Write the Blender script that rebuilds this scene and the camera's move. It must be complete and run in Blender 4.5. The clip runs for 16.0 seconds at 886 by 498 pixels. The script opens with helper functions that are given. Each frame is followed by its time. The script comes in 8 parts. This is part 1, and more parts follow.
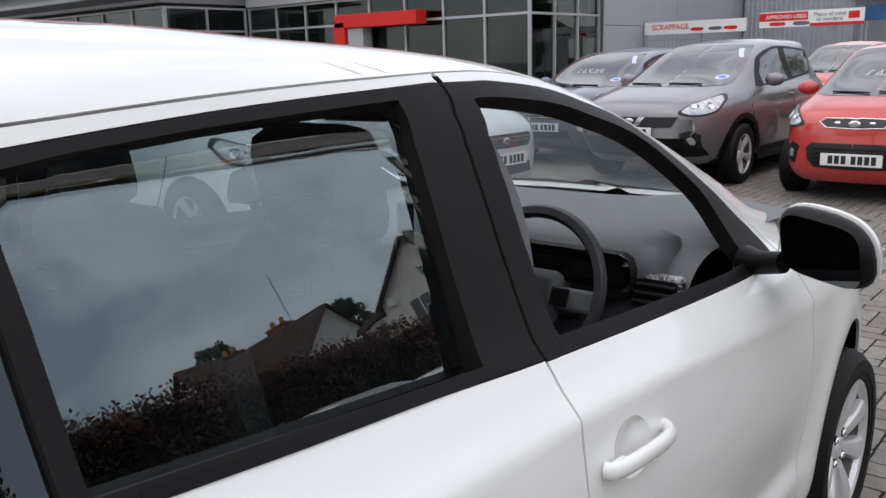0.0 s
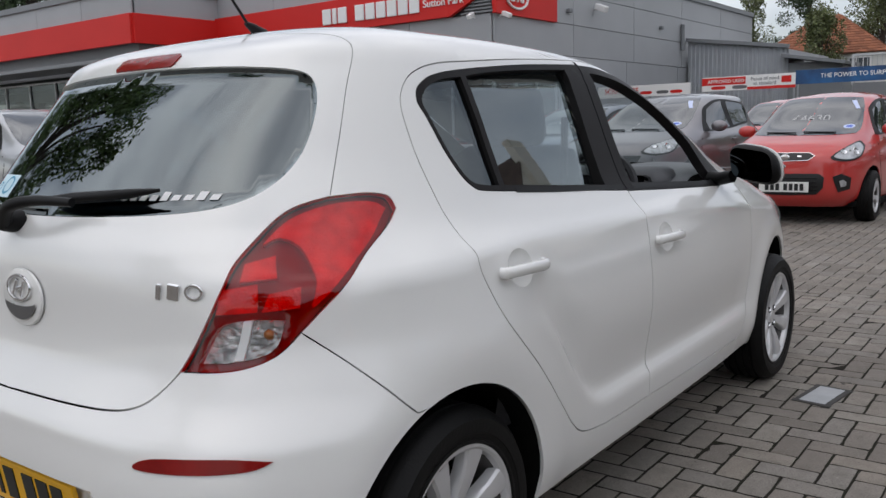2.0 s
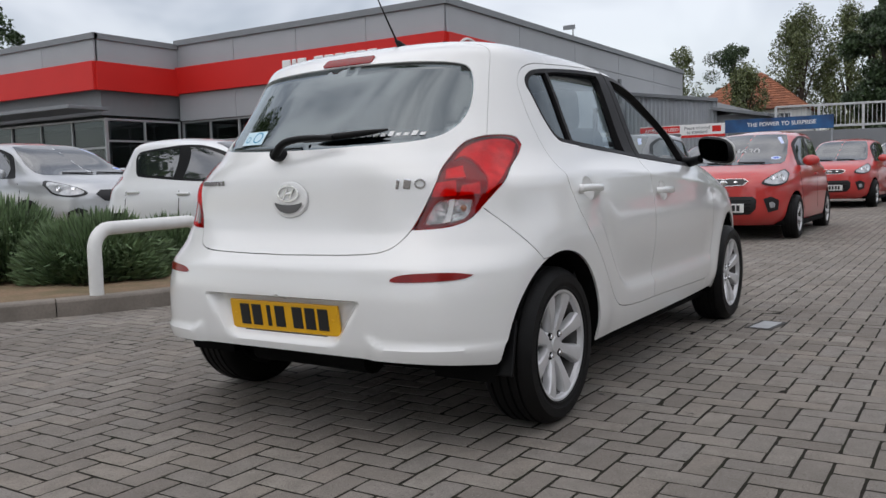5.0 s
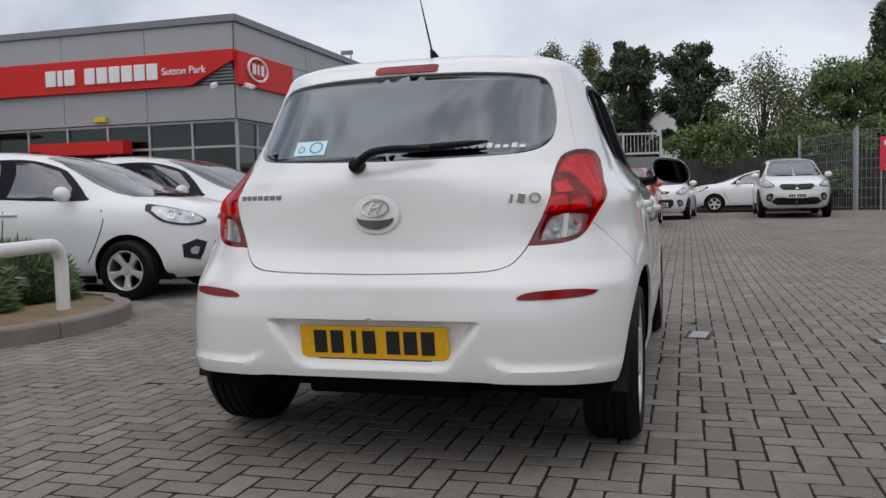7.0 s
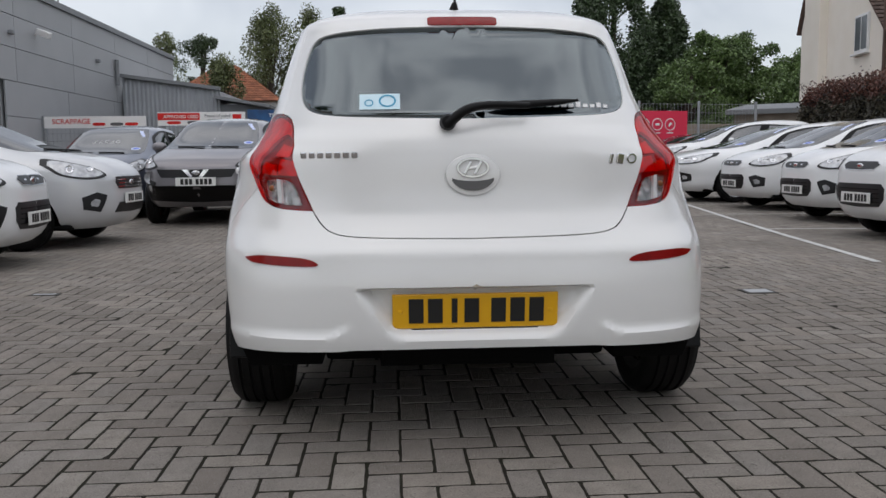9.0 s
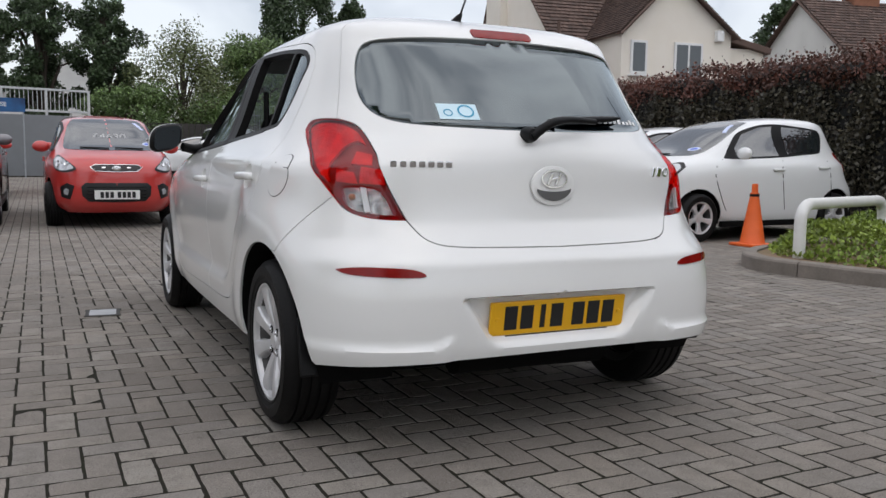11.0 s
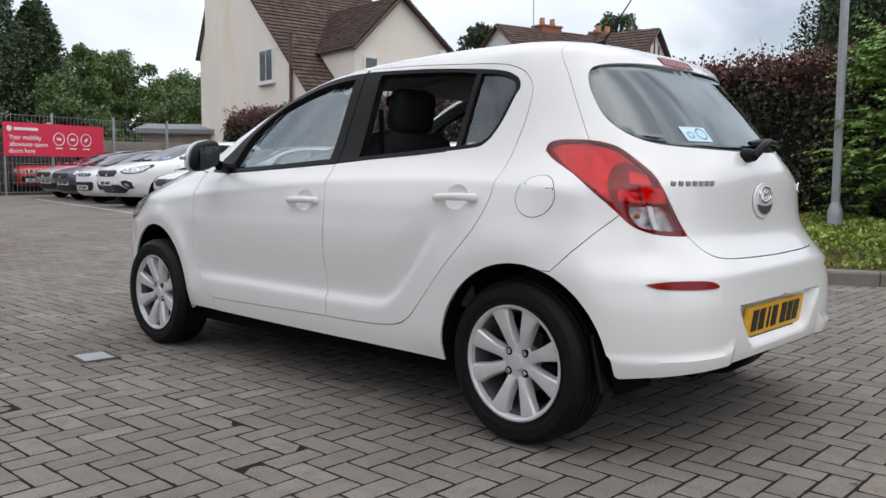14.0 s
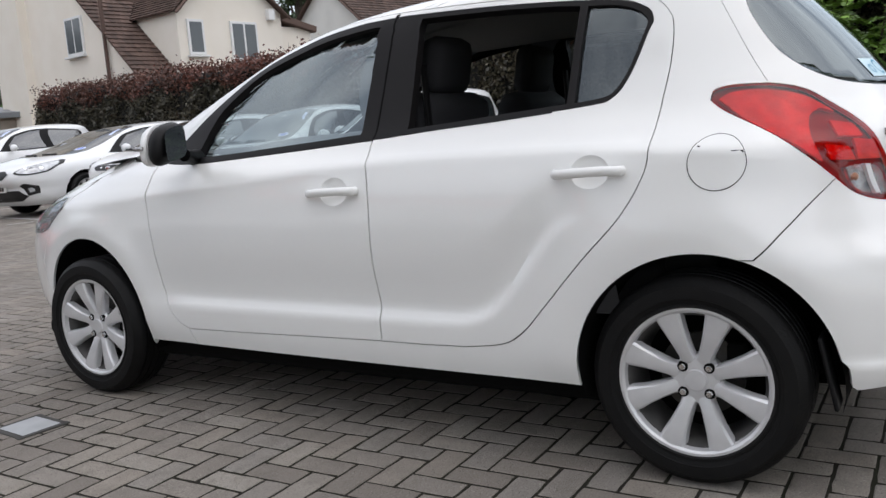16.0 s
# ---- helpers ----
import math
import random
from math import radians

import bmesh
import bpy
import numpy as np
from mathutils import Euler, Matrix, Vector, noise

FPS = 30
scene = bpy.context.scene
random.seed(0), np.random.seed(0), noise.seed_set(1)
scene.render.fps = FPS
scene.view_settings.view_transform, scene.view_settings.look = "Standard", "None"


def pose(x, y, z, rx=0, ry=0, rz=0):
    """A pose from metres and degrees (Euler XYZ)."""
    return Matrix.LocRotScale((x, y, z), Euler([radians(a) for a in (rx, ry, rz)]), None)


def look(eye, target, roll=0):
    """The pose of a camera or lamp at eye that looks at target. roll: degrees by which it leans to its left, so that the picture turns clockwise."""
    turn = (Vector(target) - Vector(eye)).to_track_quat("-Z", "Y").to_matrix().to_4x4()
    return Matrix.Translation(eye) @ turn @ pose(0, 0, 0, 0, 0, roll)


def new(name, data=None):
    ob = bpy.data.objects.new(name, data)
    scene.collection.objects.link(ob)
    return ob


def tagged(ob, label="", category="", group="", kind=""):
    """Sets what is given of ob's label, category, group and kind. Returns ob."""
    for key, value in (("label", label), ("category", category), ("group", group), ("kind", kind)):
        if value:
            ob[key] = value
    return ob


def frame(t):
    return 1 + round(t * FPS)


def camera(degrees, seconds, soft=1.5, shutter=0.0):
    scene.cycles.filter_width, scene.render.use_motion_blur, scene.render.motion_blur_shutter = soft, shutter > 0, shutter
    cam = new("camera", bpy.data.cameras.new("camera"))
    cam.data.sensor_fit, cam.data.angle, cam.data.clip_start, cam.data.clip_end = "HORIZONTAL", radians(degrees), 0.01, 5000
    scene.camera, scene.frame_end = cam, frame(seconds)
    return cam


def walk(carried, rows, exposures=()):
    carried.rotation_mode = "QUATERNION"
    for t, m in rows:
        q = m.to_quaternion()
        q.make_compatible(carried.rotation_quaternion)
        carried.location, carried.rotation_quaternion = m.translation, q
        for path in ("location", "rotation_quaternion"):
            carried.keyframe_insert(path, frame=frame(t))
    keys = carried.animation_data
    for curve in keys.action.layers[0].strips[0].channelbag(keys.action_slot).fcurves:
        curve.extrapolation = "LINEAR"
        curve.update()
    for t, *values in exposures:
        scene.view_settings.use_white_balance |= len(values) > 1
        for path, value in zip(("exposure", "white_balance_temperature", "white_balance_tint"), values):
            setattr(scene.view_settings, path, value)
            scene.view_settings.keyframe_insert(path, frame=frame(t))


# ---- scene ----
cam = camera(55.4, 16.0)
PATH = [
    (0, (1.395, 0.069, 1.415), (0.135, 1.559, 0.978), -1.6),
    (0.5, (1.527, -0.326, 1.369), (0.262, 1.17, 0.966), -2.5),
    (1, (1.69, -0.689, 1.32), (0.438, 0.826, 0.952), -1.4),
    (1.5, (1.782, -1.078, 1.279), (0.573, 0.488, 0.99), -1.5),
    (2, (1.886, -1.433, 1.202), (0.697, 0.149, 0.916), -1.8),
    (2.5, (2.059, -1.761, 1.125), (0.851, -0.191, 0.847), -1.8),
    (3, (2.138, -2.03, 1.06), (0.941, -0.449, 0.801), -2.3),
    (3.5, (2.203, -2.283, 1.008), (1.02, -0.686, 0.789), -2.3),
    (4, (2.307, -2.48, 0.96), (1.136, -0.87, 0.769), -2.4),
    (4.5, (2.311, -2.63, 0.934), (1.158, -1.006, 0.753), -2.5),
    (5, (2.125, -2.8, 0.913), (1.05, -1.121, 0.747), -1.6),
    (7.5, (0.71, -3.185, 0.903), (0.242, -1.246, 0.76), -1.5),
    (8, (0.41, -3.202, 0.895), (0.049, -1.244, 0.704), -1.3),
    (8.5, (0.095, -3.22, 0.906), (0.038, -1.231, 0.706), -0.7),
    (9, (-0.253, -3.161, 0.908), (-0.136, -1.177, 0.692), -0.6),
    (11.5, (-1.838, -2.74, 0.94), (-0.848, -1.015, 0.736), 0.8),
    (12, (-2.133, -2.566, 0.939), (-1.047, -0.898, 0.741), 0.6),
    (12.5, (-2.409, -2.407, 0.939), (-1.191, -0.833, 0.746), 0.8),
    (13, (-2.678, -2.243, 0.957), (-1.375, -0.737, 0.767), 0.6),
    (13.5, (-2.894, -1.991, 0.945), (-1.501, -0.568, 0.763), 0.5),
    (14, (-3.107, -1.781, 0.948), (-1.651, -0.421, 0.769), 0.3),
    (14.5, (-3.269, -1.544, 0.961), (-1.757, -0.248, 0.786), 0.1),
    (15, (-3.284, -1.235, 0.965), (-1.717, -0.006, 0.779), -1.7),
    (15.5, (-3.199, -0.916, 0.972), (-1.585, 0.246, 0.751), -2.1),
    (16, (-3.01, -0.575, 1.016), (-1.324, 0.461, 0.728), -4.3),
]
walk(cam, [(t, look(eye, target, roll)) for t, eye, target, roll in PATH], exposures=[(0, 0.48), (1, 0.12), (2.5, 0.04), (3.5, 0.10), (5, 0.10), (7.5, -0.05), (9, -0.06), (11.5, 0.23), (14, 0.36), (16, 0.42)])

# ---- world, sun, exposure ----
world = bpy.data.worlds.new("overcast_sky")
scene.world = world
world.use_nodes = True
wn, wl = world.node_tree.nodes, world.node_tree.links
wn.clear()
sky = wn.new("ShaderNodeTexSky")
sky.sky_type, sky.sun_disc = "NISHITA", False
sky.sun_elevation, sky.sun_rotation = radians(61), radians(189)
coord = wn.new("ShaderNodeTexCoord")
stretch = wn.new("ShaderNodeMapping")
stretch.inputs["Scale"].default_value = (1.0, 1.0, 1.7)
stretch.inputs["Location"].default_value = (0.35, 0.2, 0.1)
cloud = wn.new("ShaderNodeTexNoise")
cloud.inputs["Scale"].default_value, cloud.inputs["Detail"].default_value = 3.4, 4.0
cloud.inputs["Roughness"].default_value, cloud.inputs["Distortion"].default_value = 0.52, 0.35
ramp = wn.new("ShaderNodeValToRGB")
ramp.color_ramp.elements[0].position, ramp.color_ramp.elements[0].color = 0.36, (0.35, 0.355, 0.38, 1)
ramp.color_ramp.elements[1].position, ramp.color_ramp.elements[1].color = 0.64, (0.84, 0.828, 0.83, 1)
mid = ramp.color_ramp.elements.new(0.5)
mid.color = (0.665, 0.655, 0.67, 1)
bg_cloud, bg_sky, both = wn.new("ShaderNodeBackground"), wn.new("ShaderNodeBackground"), wn.new("ShaderNodeAddShader")
bg_cloud.inputs["Strength"].default_value, bg_sky.inputs["Strength"].default_value = 1.08, 0.05
out = wn.new("ShaderNodeOutputWorld")
wl.new(coord.outputs["Generated"], stretch.inputs["Vector"])
wl.new(stretch.outputs["Vector"], cloud.inputs["Vector"])
wl.new(cloud.outputs["Fac"], ramp.inputs["Fac"])
split, rise = wn.new("ShaderNodeSeparateXYZ"), wn.new("ShaderNodeMapRange")
rise.inputs["From Min"].default_value, rise.inputs["From Max"].default_value = 0.15, 0.85
rise.inputs["To Min"].default_value, rise.inputs["To Max"].default_value = 0.74, 1.42
wl.new(coord.outputs["Generated"], split.inputs["Vector"])
wl.new(split.outputs["Z"], rise.inputs["Value"])
wl.new(rise.outputs["Result"], bg_cloud.inputs["Strength"])
wl.new(ramp.outputs["Color"], bg_cloud.inputs["Color"])
wl.new(sky.outputs["Color"], bg_sky.inputs["Color"])
wl.new(bg_cloud.outputs["Background"], both.inputs[0])
wl.new(bg_sky.outputs["Background"], both.inputs[1])
wl.new(both.outputs["Shader"], out.inputs["Surface"])

sun_data = bpy.data.lights.new("sun", "SUN")
sun_data.energy, sun_data.angle, sun_data.color = 0.50, radians(110), (1.0, 0.96, 0.91)
sun = new("sun", sun_data)
sun.matrix_world = look((-0.8, -5.0, 9.0), (0, 0, 0))
scene.view_settings.exposure = 0.0

# ---- materials ----
def mat(name, colour, rough=0.5, metal=0.0, vary=0.0, scale=4.0, fine=0.0, fine_scale=60.0, bump=0.0, bump_scale=80.0,
        tint=None, coat=0.0, spec=0.5, island=0.0, objrand=0.0, rough_vary=0.0):
    """A surface: base colour with broad stains (vary, scale), fine grain (fine, fine_scale), relief, and a change from piece to piece."""
    m = bpy.data.materials.new(name)
    m.use_nodes = True
    n, l = m.node_tree.nodes, m.node_tree.links
    b = n["Principled BSDF"]
    b.inputs["Roughness"].default_value, b.inputs["Metallic"].default_value = rough, metal
    b.inputs["Coat Weight"].default_value, b.inputs["Coat Roughness"].default_value = coat, 0.03
    b.inputs["Specular IOR Level"].default_value = spec
    b.inputs["Base Color"].default_value = (*colour, 1)
    tc = n.new("ShaderNodeTexCoord")
    last = None

    def noise_fac(sc, detail=4.0):
        t = n.new("ShaderNodeTexNoise")
        t.inputs["Scale"].default_value, t.inputs["Detail"].default_value = sc, detail
        l.new(tc.outputs["Object"], t.inputs["Vector"])
        return t.outputs["Fac"]

    def mix(fac, dark, socket):
        nonlocal last
        x = n.new("ShaderNodeMix")
        x.data_type, x.blend_type = "RGBA", "MIX"
        rgb = last
        if rgb is None:
            x.inputs["A"].default_value = (*colour, 1)
            x.inputs["B"].default_value = (*dark, 1)
        else:
            l.new(rgb, x.inputs["A"])
            x.inputs["B"].default_value = (*dark, 1)
        l.new(socket, x.inputs["Factor"])
        last = x.outputs["Result"]

    def scaled(socket, lo, hi, a, b2):
        r = n.new("ShaderNodeMapRange")
        r.inputs["From Min"].default_value, r.inputs["From Max"].default_value = lo, hi
        r.inputs["To Min"].default_value, r.inputs["To Max"].default_value = a, b2
        l.new(socket, r.inputs["Value"])
        return r.outputs["Result"]

    second = tint or tuple(c * 0.45 for c in colour)
    if vary:
        mix(None, second, scaled(noise_fac(scale), 0.35, 0.7, 0.0, vary))
    if fine:
        mix(None, tuple(c * 0.4 for c in colour), scaled(noise_fac(fine_scale, 6.0), 0.4, 0.75, 0.0, fine))
    if island or objrand:
        if island:
            g = n.new("ShaderNodeNewGeometry")
            s = g.outputs["Random Per Island"]
        else:
            g = n.new("ShaderNodeObjectInfo")
            s = g.outputs["Random"]
        hsv = n.new("ShaderNodeHueSaturation")
        if last is None:
            hsv.inputs["Color"].default_value = (*colour, 1)
        else:
            l.new(last, hsv.inputs["Color"])
        k = island or objrand
        l.new(scaled(s, 0, 1, 1 - k, 1 + k), hsv.inputs["Value"])
        last = hsv.outputs["Color"]
    if last is not None:
        l.new(last, b.inputs["Base Color"])
    if rough_vary:
        l.new(scaled(noise_fac(scale * 2.3), 0.3, 0.7, rough - rough_vary, rough + rough_vary), b.inputs["Roughness"])
    if bump:
        bp = n.new("ShaderNodeBump")
        bp.inputs["Strength"].default_value, bp.inputs["Distance"].default_value = bump, 0.01
        l.new(noise_fac(bump_scale, 6.0), bp.inputs["Height"])
        l.new(bp.outputs["Normal"], b.inputs["Normal"])
    return m


def glass_mat(name, colour, rough=0.0, face_on=0.10, edge=0.9):
    """Thin tinted car glass: a clear sheet with a mirror-like skin."""
    m = bpy.data.materials.new(name)
    m.use_nodes = True
    n, l = m.node_tree.nodes, m.node_tree.links
    n.remove(n["Principled BSDF"])
    clear, shine, mixer, fres = n.new("ShaderNodeBsdfTransparent"), n.new("ShaderNodeBsdfGlossy"), n.new("ShaderNodeMixShader"), n.new("ShaderNodeLayerWeight")
    clear.inputs["Color"].default_value = (*colour, 1)
    shine.inputs["Roughness"].default_value = rough
    shine.inputs["Color"].default_value = (0.88, 0.97, 1.0, 1)
    fres.inputs["Blend"].default_value = 0.5
    power, gain = n.new("ShaderNodeMath"), n.new("ShaderNodeMath")
    power.operation, gain.operation = "POWER", "MULTIPLY_ADD"
    power.inputs[1].default_value = 4.0
    gain.inputs[1].default_value, gain.inputs[2].default_value = edge - face_on, face_on
    l.new(fres.outputs["Facing"], power.inputs[0])
    l.new(power.outputs["Value"], gain.inputs[0])
    l.new(gain.outputs["Value"], mixer.inputs["Fac"])
    l.new(clear.outputs["BSDF"], mixer.inputs[1])
    l.new(shine.outputs["BSDF"], mixer.inputs[2])
    l.new(mixer.outputs["Shader"], n["Material Output"].inputs["Surface"])
    return m


WHITE_PAINT = mat("white_car_paint", (0.80, 0.80, 0.785), 0.3, coat=1.0, vary=0.05, scale=1.5, tint=(0.72, 0.71, 0.68))
WHITE_PAINT_FAR = mat("white_paint", (0.78, 0.79, 0.79), 0.3, coat=0.8, vary=0.05, scale=2)
RED_PAINT = mat("red_paint", (0.52, 0.035, 0.03), 0.3, coat=0.9, vary=0.1, scale=2)
SILVER_PAINT = mat("silver_paint", (0.52, 0.53, 0.54), 0.32, metal=0.5, coat=0.8, vary=0.08)
GREY_PAINT = mat("grey_paint", (0.20, 0.19, 0.20), 0.32, metal=0.5, coat=0.9, vary=0.1)
BLUE_GREY_PAINT = mat("blue_grey_paint", (0.11, 0.13, 0.18), 0.32, metal=0.5, coat=0.9, vary=0.1)
BLACK_TRIM = mat("black_trim", (0.005, 0.005, 0.0055), 0.45, vary=0.3, scale=9, spec=0.2)
BLACK_GLOSS = mat("black_gloss", (0.008, 0.008, 0.009), 0.12)
RUBBER = mat("tyre_rubber", (0.0045, 0.0045, 0.0048), 0.58, spec=0.2, vary=0.4, scale=14, tint=(0.010, 0.0095, 0.009), bump=0.15, bump_scale=150)
UNDERBODY = mat("underbody", (0.004, 0.004, 0.004), 0.9, spec=0.1)
ALLOY = mat("alloy", (0.66, 0.66, 0.67), 0.32, metal=0.35, vary=0.2, scale=12, coat=0.3)
CHROME = mat("chrome", (0.75, 0.75, 0.76), 0.08, metal=1.0)
DISC = mat("brake_disc", (0.10, 0.095, 0.09), 0.45, metal=0.8, vary=0.4, scale=20)
GLASS = glass_mat("car_glass", (0.56, 0.64, 0.65), 0.0, 0.19)
GLASS_REAR_TINT = glass_mat("rear_glass", (0.065, 0.115, 0.14), 0.0, 0.16)
GLASS_SCREEN = glass_mat("windscreen_glass", (0.86, 0.90, 0.89), 0.0, 0.06)
GLASS_DARK = glass_mat("privacy_glass", (0.30, 0.34, 0.36), 0.0, 0.10)
GLASS_FAR = mat("dark_glass", (0.016, 0.02, 0.022), 0.03, spec=0.9)
GLASS_FAR.node_tree.nodes["Principled BSDF"].inputs["IOR"].default_value = 1.9
PLATE_YELLOW = mat("plate_yellow", (0.80, 0.42, 0.01), 0.35, vary=0.08)
PLATE_WHITE = mat("plate_white", (0.75, 0.75, 0.72), 0.4)

# ---- tools ----
def slope(x, y):
    """Height of the yard: level round the car, rising gently ahead of it."""
    return 0.009 * max(0.0, y - 7.0)


def mesh_from(name, verts, faces, material=None, smooth=None):
    me = bpy.data.meshes.new(name)
    me.from_pydata([tuple(v) for v in verts], [], [tuple(f) for f in faces])
    me.validate()
    if material:
        me.materials.append(material)
    if smooth is not None:
        me.shade_smooth()
        me.set_sharp_from_angle(angle=radians(smooth))
    me.update()
    return me


def part(name, bm, material, parent=None, label="", smooth=None, at=None):
    """Links a bmesh (or a ready mesh) as one object, under parent if there is one."""
    if isinstance(bm, bpy.types.Mesh):
        me = bm
    else:
        me = bpy.data.meshes.new(name)
        bm.to_mesh(me)
        bm.free()
        if material:
            me.materials.append(material)
        if smooth is not None:
            me.shade_smooth()
            me.set_sharp_from_angle(angle=radians(smooth))
    ob = new(name, me)
    if at is not None:
        ob.matrix_basis = at
    if parent is not None:
        ob.parent = parent
    if label:
        ob["label"] = label
    return ob


def thing(name, label, category, at=None, group="", kind=""):
    ob = new(name)
    ob.empty_display_size = 0.2
    if at is not None:
        ob.matrix_basis = at
    return tagged(ob, label, category, group, kind)


def add_box(bm, cx, cy, cz, sx, sy, sz, bevel=0.0, turn=None):
    """A box by its centre and full sizes, its edges rounded."""
    m = Matrix.Translation((cx, cy, cz)) @ (turn or Matrix()) @ Matrix.Diagonal((sx, sy, sz, 1))
    r = bmesh.ops.create_cube(bm, size=1, matrix=m)
    if bevel:
        vs = set(r["verts"])
        es = [e for e in bm.edges if e.verts[0] in vs and e.verts[1] in vs]
        bmesh.ops.bevel(bm, geom=es, offset=bevel, segments=2, profile=0.5, affect="EDGES")
    return bm


def box(cx, cy, cz, sx, sy, sz, bevel=0.0, turn=None):
    return add_box(bmesh.new(), cx, cy, cz, sx, sy, sz, bevel, turn)


def add_rod(bm, a, b, r0, r1=None, seg=10):
    """A round bar from a to b."""
    a, b = Vector(a), Vector(b)
    d = b - a
    m = Matrix.Translation((a + b) / 2) @ d.to_track_quat("Z", "Y").to_matrix().to_4x4()
    bmesh.ops.create_cone(bm, cap_ends=True, segments=seg, radius1=r0, radius2=r0 if r1 is None else r1, depth=d.length, matrix=m)
    return bm


def add_tube(bm, pts, radius, seg=10):
    """A bent round tube through pts; radius may be a list."""
    pts = [Vector(p) for p in pts]
    rings, side = [], None
    for i, p in enumerate(pts):
        d = (pts[min(i + 1, len(pts) - 1)] - pts[max(i - 1, 0)]).normalized()
        if side is None:
            side = d.orthogonal().normalized()
        side = (side - d * side.dot(d)).normalized()
        up = d.cross(side)
        r = radius[i] if isinstance(radius, (list, tuple)) else radius
        rings.append([bm.verts.new(p + (side * math.cos(2 * math.pi * k / seg) + up * math.sin(2 * math.pi * k / seg)) * r) for k in range(seg)])
    for a, b in zip(rings, rings[1:]):
        for k in range(seg):
            bm.faces.new((a[k], a[(k + 1) % seg], b[(k + 1) % seg], b[k]))
    bm.faces.new(rings[0][::-1])
    bm.faces.new(rings[-1])
    return bm


def lathe(profile, seg=48, axis="x"):
    """A turned body: profile of (radius, place along the axis)."""
    bm = bmesh.new()
    rings = []
    for r, h in profile:
        ring = []
        for k in range(seg):
            a = 2 * math.pi * k / seg
            ring.append(bm.verts.new((h, r * math.cos(a), r * math.sin(a)) if axis == "x" else (r * math.cos(a), r * math.sin(a), h)))
        rings.append(ring)
    for a, b in zip(rings, rings[1:]):
        for k in range(seg):
            bm.faces.new((a[k], a[(k + 1) % seg], b[(k + 1) % seg], b[k]))
    bmesh.ops.recalc_face_normals(bm, faces=bm.faces)
    return bm


def text_mesh(body, height, depth, name="lettering", shear=0.0, wide=1.0, bold=0.0):
    """Raised letters in the xz plane, centred, facing -y."""
    cu = bpy.data.curves.new(name, "FONT")
    cu.body, cu.size, cu.extrude, cu.align_x, cu.align_y = body, 1.0, depth / 2, "CENTER", "CENTER"
    cu.shear, cu.offset = shear, bold
    ob = bpy.data.objects.new(name, cu)
    scene.collection.objects.link(ob)
    me = bpy.data.meshes.new_from_object(ob)
    bpy.data.objects.remove(ob)
    k = height / 0.70
    me.transform(Matrix.Rotation(radians(90), 4, "X") @ Matrix.Diagonal((k * wide, k, 1, 1)))
    me.name = name
    return me


def smooth_line(pts, n=10, closed=False):
    """Points of a rounded line through pts (any dimension)."""
    p = [np.array(q, float) for q in pts]
    m = len(p)
    res = []
    for i in range(m if closed else m - 1):
        g = lambda j: p[j % m] if closed else p[max(0, min(m - 1, j))]
        a, b, c, d = g(i - 1), g(i), g(i + 1), g(i + 2)
        for k in range(n):
            t = k / n
            res.append(0.5 * (2 * b + (c - a) * t + (2 * a - 5 * b + 4 * c - d) * t * t + (3 * b - a - 3 * c + d) * t ** 3))
    if not closed:
        res.append(p[-1])
    return [tuple(q) for q in res]


def ellipse_disc(rx, rz, depth, seg=32):
    """A domed oval plate in the xz plane, facing -y."""
    bm = bmesh.new()
    rings = []
    for k, d in ((1.0, 0.0), (0.97, -depth * 0.7), (0.85, -depth), (0.5, -depth * 1.1)):
        rings.append([bm.verts.new((rx * k * math.cos(2 * math.pi * i / seg), d, rz * k * math.sin(2 * math.pi * i / seg))) for i in range(seg)])
    for a, b in zip(rings, rings[1:]):
        for i in range(seg):
            bm.faces.new((a[i], a[(i + 1) % seg], b[(i + 1) % seg], b[i]))
    bm.faces.new(rings[-1])
    bmesh.ops.recalc_face_normals(bm, faces=bm.faces)
    return bm


def ellipse_ring(rx, rz, cx, cz, depth, a0, a1, n=24):
    """A flat sickle between an oval arc and its chord, facing -y."""
    bm = bmesh.new()
    arc = [(cx + rx * math.cos(radians(a)), -depth, cz + rz * math.sin(radians(a))) for a in np.linspace(a0, a1, n)]
    top = [(x, -depth, max(z, z * 0.30 - 0.004)) for x, _, z in arc]
    va, vb = [bm.verts.new(p) for p in arc], [bm.verts.new(p) for p in top]
    for i in range(n - 1):
        bm.faces.new((va[i], va[i + 1], vb[i + 1], vb[i]))
    return bm


def ellipse_tube(rx, rz, r, seg=36):
    bm = bmesh.new()
    bmesh.ops.create_circle(bm, segments=3, radius=0.0001)
    bm.clear()
    rings = []
    for i in range(seg):
        a = 2 * math.pi * i / seg
        rings.append([bm.verts.new(((rx + r * math.cos(b)) * math.cos(a), r * math.sin(b), (rz + r * math.cos(b)) * math.sin(a))) for b in np.linspace(0, 2 * math.pi, 6, endpoint=False)])
    for i in range(seg):
        p, q = rings[i], rings[(i + 1) % seg]
        for k in range(6):
            bm.faces.new((p[k], p[(k + 1) % 6], q[(k + 1) % 6], q[k]))
    bmesh.ops.recalc_face_normals(bm, faces=bm.faces)
    return bm


def slanted_h():
    bm = bmesh.new()
    for x in (-0.016, 0.016):
        add_box(bm, x, 0, 0, 0.009, 0.007, 0.044, 0.002, Matrix.Rotation(radians(28), 4, "Y"))
    add_box(bm, 0, 0, 0, 0.034, 0.006, 0.008, 0.002, Matrix.Rotation(radians(-12), 4, "Y"))
    return bm


